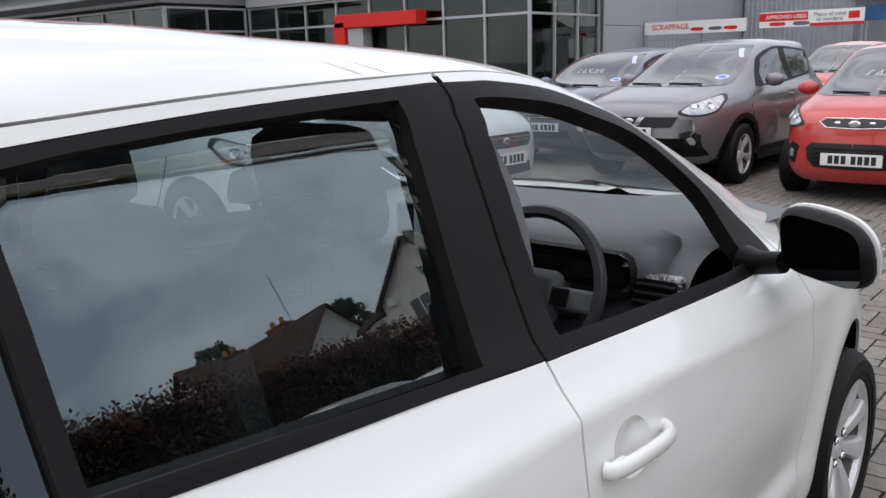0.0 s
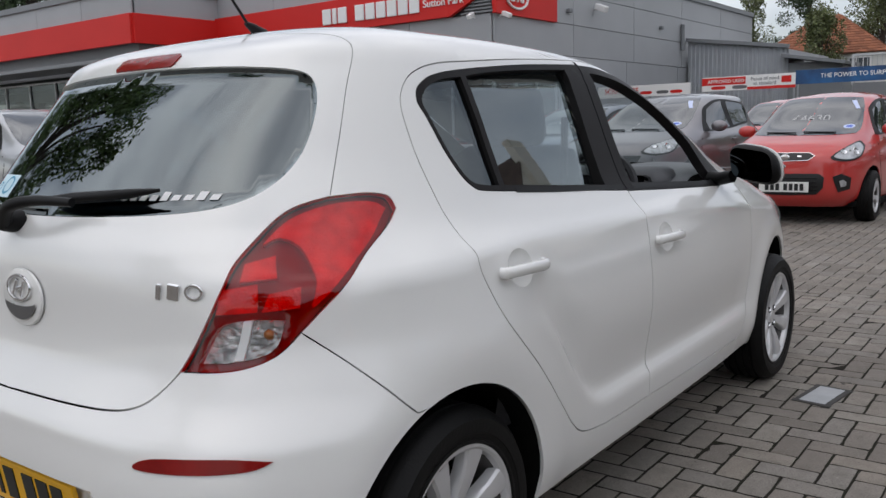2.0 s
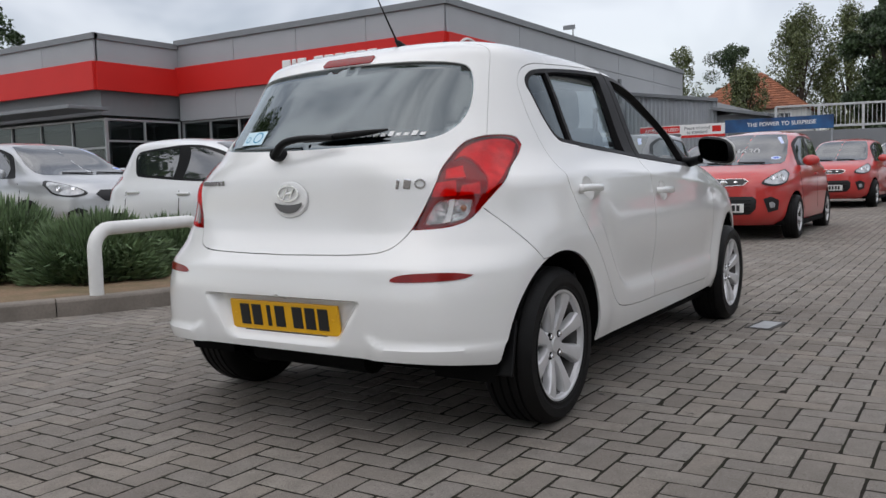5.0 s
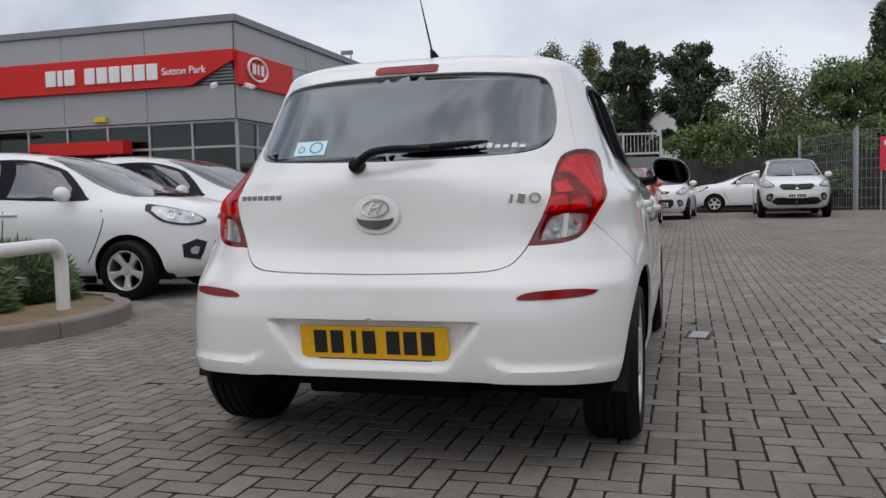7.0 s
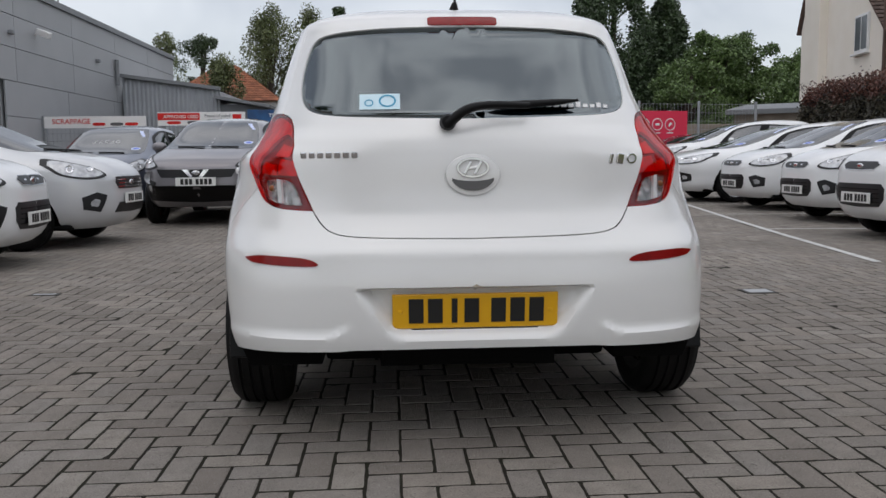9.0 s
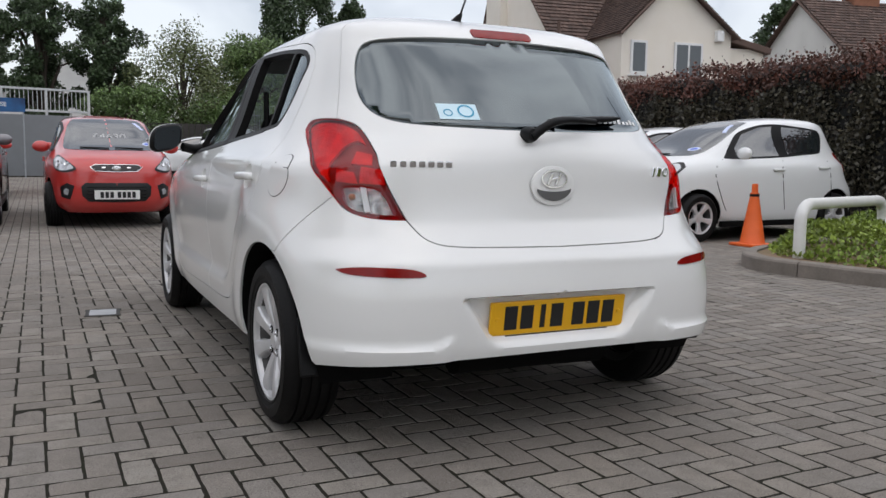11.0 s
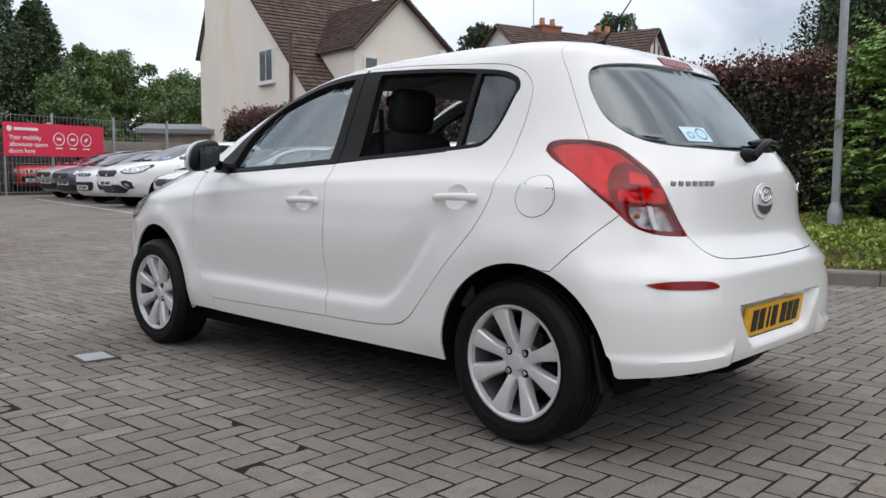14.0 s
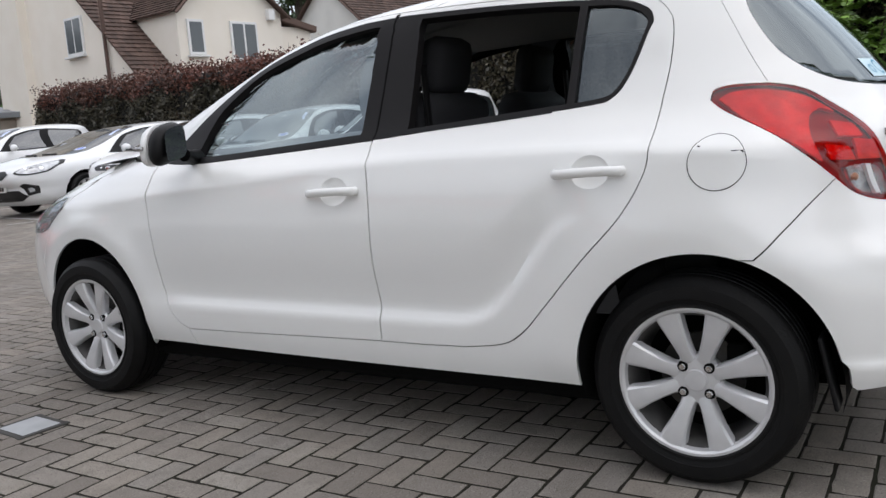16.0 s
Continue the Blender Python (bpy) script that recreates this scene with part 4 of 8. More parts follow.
emblem = part("badge", ellipse_disc(0.086, 0.066, 0.006, 40), WHITE_PAINT, hero, at=pose(0, -0.5045, 0.852, -2), label="round boot badge and grip", smooth=40)
# flat sickle: the grip's shadow as colour, no hollow is cut
part("grip_recess", ellipse_ring(0.070, 0.050, 0.0, 0.0, 0.006, 200, 340), GRIP_SHADE, emblem, at=pose(0, -0.004, 0, 0))
part("chrome_ring", ellipse_tube(0.048, 0.028, 0.0045), CHROME, emblem, at=pose(0, -0.009, 0.022, 0), smooth=60)
part("chrome_mark", slanted_h(), CHROME, emblem, at=pose(0, -0.009, 0.022, 0))
for i in range(7):
    p0 = HERO.point(*HERO.end(-0.535 + 0.0275 * i, 0.918))
    part("badge_bar", box(0, 0, 0, 0.021, 0.008, 0.020, 0.003), CHROME, hero, at=pose(p0[0], p0[1] - 0.003, p0[2], 4, 0, -20 + 1.2 * i))
for i, (bx, bw) in enumerate(((0.452, 0.016), (0.484, 0.034), (0.526, 0.036))):
    p0 = HERO.point(*HERO.end(bx, 0.898))
    if i == 2:
        part("badge_bar", ellipse_tube(0.017, 0.014, 0.0042), CHROME, hero, at=pose(p0[0], p0[1] - 0.004, p0[2], 4, 0, 20 + 2 * i), smooth=60)
    else:
        part("badge_bar", box(0, 0, 0, bw * 0.8, 0.008, 0.034, 0.003, Matrix.Rotation(radians(10), 4, "Y")), CHROME, hero, at=pose(p0[0], p0[1] - 0.003, p0[2], 4, 0, 20 + 2 * i))
stop_ring = [HERO.end(x, z) for x, z in ((0.0, 1.399), (0.11, 1.398), (0.122, 1.392), (0.122, 1.372), (0.114, 1.366), (0.0, 1.366))]
part("brake_light", HERO.panel("brake_light", stop_ring, [], 0.02, 0.01, 0, lift=0.004, bulge=0.004, halves=True, material=RED_DEEP), None, hero, "dark red high brake light")
pv = Vector(HERO.point(*HERO.end(-0.075, 1.018))) + Vector((0, -0.018, 0))
wiper = part("wiper", lathe([(0, 0.03), (0.02, 0.028), (0.026, 0.01), (0.026, -0.02)], 18), BLACK_TRIM, hero, "black rear wiper", at=Matrix.Translation(pv) @ Matrix.Rotation(radians(-90), 4, "Z"), smooth=50)
tip = Vector(HERO.point(*HERO.end(0.36, 1.075))) + Vector((0, -0.03, 0))
arm = [Vector((0, -0.02, -0.005)), Vector((0.06, -0.036, 0.038)), Vector((0.14, -0.018, 0.052)), Vector((0.26, 0.0, 0.05))]
bm = add_tube(bmesh.new(), smooth_line([tuple(pv + a) for a in arm], 6), [0.017 - 0.0004 * k for k in range(19)], 8)
part("wiper_arm", bm, BLACK_TRIM, hero, smooth=60)
glass_pts = [Vector(HERO.point(*HERO.end(x, 1.062 + 0.006 * k))) + Vector((0, -0.014, 0.004)) for k, x in enumerate((0.02, 0.12, 0.22, 0.30, 0.36))]
part("wiper_blade", add_tube(bmesh.new(), glass_pts, [0.008, 0.013, 0.012, 0.010, 0.004], 8), BLACK_TRIM, hero, smooth=60)
aerial = part("aerial", add_tube(bmesh.new(), [(0, 0.25, 1.475), (0, 0.21, 1.498), (0, 0.19, 1.506)], [0.022, 0.012, 0.006], 14), BLACK_TRIM, hero, "black roof aerial", smooth=60)
part("whip", add_tube(bmesh.new(), [(0, 0.20, 1.502), (0, 0.12, 1.60), (0, 0.04, 1.70), (0, -0.10, 1.88)], [0.0045, 0.0036, 0.0016, 0.0013], 6), BLACK_TRIM, aerial, smooth=60)

# stickers in the rear window
def on_pane(name, x0, z0, ring, hole, material, parent, inset, label=""):
    """A thin print on the rear pane; ring and hole: outlines about (x0, z0)."""
    out_line = [HERO.end(x0 + x, z0 + z) for x, z in ring]
    holes = [[HERO.end(x0 + x, z0 + z) for x, z in hole]] if hole else []
    ob = part(name, HERO.panel(name, out_line, holes, 0.02, 0.0, 0, material=material), None, parent, label)
    even_rear(ob, PANE_SWEEP, inset)
    return ob


def oval(rx, rz, n=24):
    return [(rx * math.cos(2 * math.pi * k / n), rz * math.sin(2 * math.pi * k / n)) for k in range(n)]


st = on_pane("window_label", -0.29, 1.090, [(-0.066, -0.026), (0.066, -0.026), (0.066, 0.026), (-0.066, 0.026)], None, STICKER, rear_window, 0.0015, "pale blue paper sticker")
on_pane("printed_ring", -0.265, 1.092, oval(0.028, 0.021), oval(0.022, 0.016), STICKER_INK, st, 0.000)
on_pane("printed_ring", -0.325, 1.086, oval(0.015, 0.012), oval(0.011, 0.0085), STICKER_INK, st, 0.000)
for k in range(11):
    bx, tall = 0.20 + 0.026 * k, 1.089 if k in (3, 6, 9) else 1.083
    ring = [HERO.end(x, z) for x, z in ((bx, 1.072), (bx + 0.017, 1.072), (bx + 0.019, tall), (bx + 0.002, tall))]
    even_rear(part("writing_bar", HERO.panel("writing_bar", ring, [], 0.03, 0.0, 0, lift=-0.006, material=INK_WHITE), None, rear_window), PANE_SWEEP, 0.002)


# cabin
def cushion(cx, cy, cz, sx, sy, sz, lean=0.0, bevel=0.05):
    return box(cx, cy, cz, sx, sy, sz, bevel, Matrix.Rotation(radians(lean), 4, "X"))


for sx in (-0.37, 0.37):
    seat = part("front_seat", cushion(sx, 1.38, 0.50, 0.50, 0.52, 0.16, 8), CLOTH, hero, "dark cloth front seat", smooth=50)
    part("backrest", cushion(sx, 1.05, 0.82, 0.47, 0.15, 0.64, 14, 0.06), CLOTH, seat, smooth=50)
    part("headrest", cushion(sx, 0.975, 1.225, 0.25, 0.10, 0.20, 10, 0.045), CLOTH, seat, smooth=50)
    for d in (-0.05, 0.05):
        part("headrest_post", add_rod(bmesh.new(), (sx + d, 1.0, 1.08), (sx + d, 0.985, 1.20), 0.007), CHROME, seat)
bench = part("rear_seat", cushion(0, 0.30, 0.50, 1.24, 0.50, 0.16, 6), CLOTH, hero, "dark cloth rear bench", smooth=50)
part("backrest", cushion(0, 0.03, 0.76, 1.24, 0.14, 0.54, 16, 0.05), CLOTH, bench, smooth=50)
for sx in (-0.34, 0.34):
    part("headrest", cushion(sx, -0.045, 1.115, 0.25, 0.10, 0.15, 10, 0.04), CLOTH, bench, smooth=50)
    for d in (-0.045, 0.045):
        part("headrest_post", add_rod(bmesh.new(), (sx + d, -0.03, 1.0), (sx + d, -0.04, 1.08), 0.007), CHROME, bench)
part("boot_floor", box(0, -0.30, 0.335, 1.24, 0.44, 0.05, 0.02), UNDERBODY, hero)
part("rear_tray", box(0, -0.14, 0.315, 1.24, 0.30, 0.08, 0.02), UNDERBODY, hero)
part("parcel_shelf", box(0, -0.20, 0.985, 1.02, 0.30, 0.025, 0.01), BLACK_FELT, hero)
part("cabin_floor", box(0, 1.0, 0.31, 1.40, 2.2, 0.04), BLACK_FELT, hero)
bm = bmesh.new()
prof = smooth_line([(1.78, 0.60), (1.76, 0.78), (1.79, 0.90), (1.86, 0.962), (2.0, 0.985), (2.2, 0.988), (2.40, 0.978), (2.58, 0.958)], 4)
rows = [[bm.verts.new((x, y - 0.05 * (x / 0.66) ** 2 * (1 if y < 1.95 else 0.2), z + 0.028 * math.exp(-((x - 0.37) / 0.19) ** 2) * (1 if z > 0.9 else 0.4))) for y, z in prof] for x in np.linspace(-0.665, 0.665, 40)]
for a, b in zip(rows, rows[1:]):
    for k in range(len(prof) - 1):
        bm.faces.new((a[k], a[k + 1], b[k + 1], b[k]))
bmesh.ops.recalc_face_normals(bm, faces=bm.faces)
dash = part("dashboard", bm, DASH_GREY, hero, "grey soft plastic dashboard", smooth=60)
part("instrument_hood", box(0.37, 1.81, 0.955, 0.46, 0.20, 0.13, 0.05), DASH_GREY, dash, smooth=50)
part("instrument_face", box(0.37, 1.708, 0.940, 0.38, 0.012, 0.10, 0.03), BLACK_GLOSS, dash)
for vx in (0.60, -0.60):
    vent = part("air_vent", box(vx, 1.735, 0.905, 0.13, 0.03, 0.085, 0.012), SILVER_INNER, dash)
    part("vent_opening", box(vx, 1.7195, 0.905, 0.105, 0.006, 0.063, 0.006), BLACK_TRIM, vent)
    for k in range(3):
        part("slat", box(vx, 1.7145, 0.885 + 0.02 * k, 0.10, 0.006, 0.005), DASH, vent)
part("centre_stack", box(0, 1.70, 0.72, 0.24, 0.14, 0.36, 0.03), DASH, dash, smooth=50)
sw_at = pose(0.37, 1.56, 0.915, 0) @ Matrix.Rotation(radians(-24), 4, "X")
ring = ellipse_tube(0.182, 0.180, 0.0155, 48)
steer = part("steering_wheel", ring, DASH, hero, "dark leather steering wheel", at=sw_at, smooth=60)
part("airbag_cover", box(0, 0.012, -0.012, 0.17, 0.05, 0.13, 0.025), DASH, steer, smooth=50)
for a in (-1, 1):
    part("wheel_spoke", box(a * 0.125, 0.006, -0.005, 0.11, 0.02, 0.05, 0.008), DASH_GREY, steer)
    part("switch_pad", box(a * 0.095, -0.012, -0.003, 0.045, 0.008, 0.04, 0.004), BLACK_GLOSS, steer)
part("wheel_spoke", box(0, 0.006, -0.11, 0.07, 0.02, 0.10, 0.008), DASH_GREY, steer)
part("column", add_rod(bmesh.new(), (0.37, 1.60, 0.90), (0.37, 1.78, 0.83), 0.045), DASH, hero)
part("interior_mirror", box(0, 1.42, 1.315, 0.22, 0.03, 0.06, 0.015), BLACK_TRIM, hero)
for left in (False, True):
    part("door_card", HERO.panel("door_card", SL((0.22, 0.45), (1.95, 0.45)) + SL((1.98, 0.92), (1.05, 0.972), (0.30, 1.018)), [], 0.1, 0.0, 0, lift=-0.075, flip=left, material=DASH), None, hero)
    sgn = -1 if left else 1
    part("seat_belt", add_tube(bmesh.new(), [(sgn * 0.60, 0.93, 1.22), (sgn * 0.60, 0.92, 0.95), (sgn * 0.62, 0.93, 0.6)], 0.012, 6), BLACK_TRIM, hero)


# ---- wheels ----
def wheel(radius, width, rim, paint, spokes, parent, at, right=True, pairs=False, spoke_w=0.030, detailed=True, disc_r=0.115):
    """A road wheel whose outer face looks along +x: tyre, rim, spokes, hub, nuts and brake disc."""
    base = part("wheel", wheel_tyre(radius, width, rim, detailed), RUBBER, parent, at=at @ (Matrix() if right else Matrix.Rotation(math.pi, 4, "Z")), smooth=35)
    h = width / 2
    ring = lathe([(rim + 0.006, h - 0.012), (rim + 0.005, h - 0.003), (rim - 0.002, h - 0.003), (rim - 0.009, h - 0.008), (rim - 0.013, h - 0.024)], 64 if detailed else 28)
    part("rim", ring, paint, base, smooth=35)
    part("barrel", lathe([(rim - 0.012, h - 0.022), (rim - 0.024, h - 0.045), (rim - 0.034, -h + 0.05), (rim + 0.004, -h + 0.01)], 48 if detailed else 24), BRAKE_DUST, base, smooth=35)
    for k in range(spokes):
        a = 2 * math.pi * (k + 0.5) / spokes
        if pairs:
            a += (0.03 if k % 2 else -0.03)
        part("spoke", spoke_mesh(rim - 0.008, h, spoke_w), paint, base, at=Matrix.Rotation(a, 4, "X"), smooth=30)
    hub = lathe([(0, h - 0.024), (0.028, h - 0.025), (0.031, h - 0.030), (0.062, h - 0.032), (0.070, h - 0.045), (0.064, h - 0.09), (0, h - 0.09)], 28)
    part("hub", hub, paint, base, smooth=35)
    if detailed:
        for k in range(4):
            a = math.pi / 4 + k * math.pi / 2
            # raised black disc paints the shade of a nut hole, nothing is sunk
            part("nut_recess", lathe([(0, h - 0.0275), (0.0135, h - 0.0275), (0.0150, h - 0.031), (0.0150, h - 0.045)], 14), UNDERBODY, base, at=pose(0, 0.05 * math.cos(a), 0.05 * math.sin(a)), smooth=30)
            part("wheel_nut", lathe([(0, h - 0.020), (0.008, h - 0.021), (0.0105, h - 0.026), (0.0105, h - 0.045)], 8), CHROME, base, at=pose(0, 0.05 * math.cos(a), 0.05 * math.sin(a)), smooth=30)
        part("brake_disc", lathe([(0.0, -0.002), (disc_r, -0.002), (disc_r, -0.02), (0, -0.03)], 40), DISC, base, smooth=30)
        part("brake_caliper", box(-0.01, 0.10, 0.045, 0.06, 0.06, 0.10, 0.012), UNDERBODY, base)
    part("wheel_back", lathe([(0.0, -0.045), (rim - 0.03, -0.045), (rim - 0.03, -0.06)], 24), UNDERBODY, base)
    return base


def wheel_tyre(radius, width, rim, detailed=True):
    h = width / 2
    mid_r = (rim + radius) / 2
    prof = [(rim - 0.004, h - 0.014), (rim + 0.006, h - 0.003), (rim + 0.009, h + 0.002), (rim + 0.016, h + 0.002), (rim + 0.017, h - 0.001), (rim + 0.030, h + 0.003), (rim + 0.031, h + 0.005), (rim + 0.034, h + 0.005),
            (mid_r + 0.006, h + 0.006), (mid_r + 0.018, h + 0.005), (mid_r + 0.019, h + 0.003), (radius - 0.020, h - 0.003), (radius - 0.019, h - 0.005), (radius - 0.008, h - 0.014), (radius - 0.003, h - 0.026)]
    grooves = (0.55, 0.18, -0.18, -0.55)
    tread = []
    for g in grooves:
        tread += [(radius, h * g + 0.006), (radius - 0.008, h * g + 0.004), (radius - 0.008, h * g - 0.004), (radius, h * g - 0.006)]
    back = [(radius - 0.003, -h + 0.026), (radius - 0.008, -h + 0.014), (radius - 0.020, -h + 0.003), (rim + 0.035, -h - 0.003), (rim, -h + 0.012)]
    return lathe(prof + tread + back, 72 if detailed else 28)


def spoke_mesh(rim, h, w):
    """One spoke along +z, narrow at the hub, wider and dished at the rim."""
    bm = bmesh.new()
    rows = []
    for r, hw, x, d in ((0.050, w * 0.60, h - 0.031, 0.03), (0.075, w * 0.53, h - 0.024, 0.034), (0.105, w * 0.60, h - 0.017, 0.036), (0.14, w * 0.72, h - 0.011, 0.034), (rim - 0.02, w * 0.90, h - 0.008, 0.03), (rim, w * 1.0, h - 0.007, 0.02)):
        rows.append([bm.verts.new(p) for p in ((x - d, -hw * 1.12, r), (x - 0.008, -hw, r), (x - 0.002, -hw * 0.80, r), (x + 0.0015, 0, r), (x - 0.002, hw * 0.80, r), (x - 0.008, hw, r), (x - d, hw * 1.12, r))])
    for a, b in zip(rows, rows[1:]):
        for k in range(6):
            bm.faces.new((a[k], a[k + 1], b[k + 1], b[k]))
    bmesh.ops.recalc_face_normals(bm, faces=bm.faces)
    return bm


for wy in (0.015, 2.515):
    for sx in (1, -1):
        wheel(0.290, 0.190, 0.200, ALLOY, 8, hero, pose(sx * 0.738, wy, 0.290, 0, 0, 0), sx > 0, pairs=True, spoke_w=0.036)

# ---- parked cars ----
BLUE_INK = mat("blue_sticker", (0.06, 0.13, 0.55), 0.4)
PALE_INK = mat("pale_sticker", (0.55, 0.62, 0.85), 0.4)
PRICE_INK = mat("chalk", (0.45, 0.45, 0.45), 0.7)
GRILLE = mat("grille", (0.008, 0.008, 0.009), 0.4)
LAMP_FAR = mat("headlamp", (0.62, 0.64, 0.66), 0.15, metal=0.25, coat=1.0, vary=0.6, scale=14, tint=(0.12, 0.12, 0.13))
LIGHT_FAR = mat("rear_lamp", (0.35, 0.012, 0.01), 0.15, coat=1.0)


def make_car(name, label, nose, heading, length, width, height, paint, face="small", lift=0.0, alloy=None, rim=0.185, tyre=0.29, spokes=5, price="", sticker=True, tail=True, wins=True, group="parked cars"):
    """A parked car with its nose at (x, y), pointing along heading (degrees, 0 = +x). Built as body, windows, lamps, grille, wheels, mirrors."""
    sy, sw, sz = length / 3.95, width / 1.71, (height - lift) / 1.49
    blunt = {0.70: 3.335, 0.80: 3.28, 0.90: 3.10, 0.96: 2.84, 1.02: 2.54}
    rows = [(z * sz + lift, w * sw, yr * sy, blunt.get(z, yf) * sy, nr, nf) for z, w, yr, yf, nr, nf in HERO_ROWS]
    if face in ("suv", "crossover"):
        rows = [(z, w, yr, yf + (0.12 if 0.85 * sz + lift > z > 0.55 else 0.0), nr + 0.4, nf + 0.5) for z, w, yr, yf, nr, nf in rows]
    g = Shell(rows, 0.45 * sy)
    g.su = (0.8, 1.1 * sy, 2.4 * sy, 0.8)
    x, y = nose
    root = thing(name, label, "car", pose(x, y, slope(x, y), 0, 0, heading - 90) @ Matrix.Translation((0, -3.35 * sy, 0)), group)
    fy = 2.525 * sy
    ar = tyre + 0.055

    def s(yy, zz):
        return g.side(yy * sy, zz * sz + lift)

    def r(q, zz):
        return (q, g.t_of(zz * sz + lift))

    def fr(xx, zz):
        return g.end(xx * sw, zz * sz + lift, True)

    def arc(yc, a0=180, a1=0):
        return [g.side(yc + ar * math.cos(radians(a)), max(tyre + ar * math.sin(radians(a)), rows[0][0] + 0.004)) for a in np.linspace(a0, a1, 16)]

    low = rows[0][0] + 0.003
    tl = g.t_of(low)
    ring = [(0.0, tl), g.side(-ar, low), *arc(0.0), g.side(ar, low), g.side(fy - ar, low), *arc(fy), g.side(fy + ar, low), (4.0, tl), (4.0, 1.0), (0.0, 1.0)]
    body = part("body", g.panel("body", ring, [], 0.07, 0.02, halves=True, material=paint), None, root)

    def panel(nm, rg, m, lf=0.004, both=False, parent=root, halves=False, bulge=0.0, step=0.06):
        if halves:
            part(nm, g.panel(nm, rg, [], step, 0.006, 0, lift=lf, halves=True, material=m, bulge=bulge), None, parent)
        else:
            for fl in (False, True):
                part(nm, g.panel(nm, rg, [], step, 0.006, 0, lift=lf, flip=fl, material=m, bulge=bulge), None, parent)

    panel("windscreen", [r(*p) for p in curve([(4.0, 1.415), (3.5, 1.41), (3.17, 1.395)], 3)] + [r(3.09, 1.30), r(3.07, 1.12), r(3.08, 1.02)] + [r(*p) for p in curve([(3.14, 0.985), (3.5, 0.975), (4.0, 0.975)], 3)], GLASS_FAR, halves=True)
    if wins:
        panel("window_frame", [s(*p) for p in curve([(0.98, 0.985), (0.65, 1.01), (0.32, 1.035), (0.22, 1.065), (0.15, 1.228), (0.17, 1.305), (0.278, 1.338), (0.62, 1.366), (1.0, 1.383), (1.318, 1.360), (1.645, 1.275), (1.81, 1.175), (2.0, 1.01), (2.02, 0.955), (1.45, 0.963), (0.98, 0.985)], 4)][:-1], BLACK_TRIM, 0.003)
        panel("window_glass", [s(*p) for p in ((1.07, 1.0), (1.45, 0.985), (1.84, 0.97), (1.83, 1.08), (1.63, 1.245), (1.31, 1.335), (1.08, 1.352))], GLASS_FAR, 0.006)
        panel("window_glass", [s(*p) for p in ((0.90, 1.35), (0.6, 1.34), (0.30, 1.318), (0.19, 1.285), (0.20, 1.19), (0.26, 1.072), (0.34, 1.058), (0.90, 1.02))], GLASS_FAR, 0.006)
    panel("rear_window", [r(*p) for p in curve([(0.0, 1.355), (0.6, 1.345), (0.95, 1.325), (1.02, 1.25), (0.98, 1.12), (0.8, 1.065), (0.0, 1.04)], 4)], GLASS_FAR, halves=True)
    panel("tail_light", [r(*p) for p in curve([(1.18, 1.05), (1.34, 1.04), (1.22, 0.93), (1.02, 0.82), (0.75, 0.76), (0.80, 0.90), (1.0, 1.02), (1.18, 1.05)], 3)][:-1], LIGHT_FAR, 0.005)
    # nose
    lamp_line = [(2.93, 0.85), (3.02, 0.905), (3.14, 0.885), (3.34, 0.805), (3.42, 0.735), (3.22, 0.70), (3.0, 0.74), (2.93, 0.85)]
    panel("lamp_bezel", [r(*p) for p in curve(lamp_line, 4)][:-1], GRILLE, 0.006)
    panel("headlight", [r(3.165 + (p[0] - 3.165) * 0.84, 0.80 + (p[1] - 0.80) * 0.80) for p in curve(lamp_line, 4)][:-1], LAMP_FAR, 0.011)
    for fl in (1, -1):
        for lq, lr in ((3.10, 0.042), (3.27, 0.034)):
            c = Vector(g.point(fl * lq, g.t_of(0.80 * sz + lift)))
            nn = Vector(g.normal(np.array([fl * lq]), np.array([g.t_of(0.80 * sz + lift)]))[0])
            if nn.y < 0:
                nn = -nn
            part("lamp_bowl", lathe([(0, 0.004), (lr * 0.5, 0.003), (lr * 0.95, 0.014), (lr, 0.008)], 16), CHROME, root, at=Matrix.Translation(c + nn * 0.004) @ nn.to_track_quat("X", "Z").to_matrix().to_4x4(), smooth=50)
    if lift:
        for yc in (0.0, fy):
            outer = [g.side(yc + (ar + 0.055) * math.cos(radians(a)), max(tyre + (ar + 0.055) * math.sin(radians(a)), rows[0][0] + 0.004)) for a in np.linspace(180, 0, 16)]
            panel("arch_trim", outer + arc(yc, 0, 180), BLACK_TRIM, 0.008)
        panel("side_cladding", [s(0.40, 0.225), s(1.2, 0.225), s(2.05, 0.225), s(2.05, 0.31), s(1.2, 0.31), s(0.40, 0.31)], BLACK_TRIM, 0.008)
    if face == "small":
        panel("grille_surround", [fr(0.0, 0.800), fr(0.26, 0.798), fr(0.325, 0.764), fr(0.255, 0.716), fr(0.0, 0.708)], CHROME, 0.007, halves=True)
        panel("upper_grille", [fr(0.0, 0.7945), fr(0.258, 0.7925), fr(0.316, 0.7635), fr(0.252, 0.7215), fr(0.0, 0.714)], GRILLE, 0.010, halves=True)
        panel("lower_grille", [fr(0.0, 0.575), fr(0.38, 0.575), fr(0.43, 0.53), fr(0.42, 0.42), fr(0.35, 0.35), fr(0.0, 0.335)], GRILLE, 0.006, halves=True)
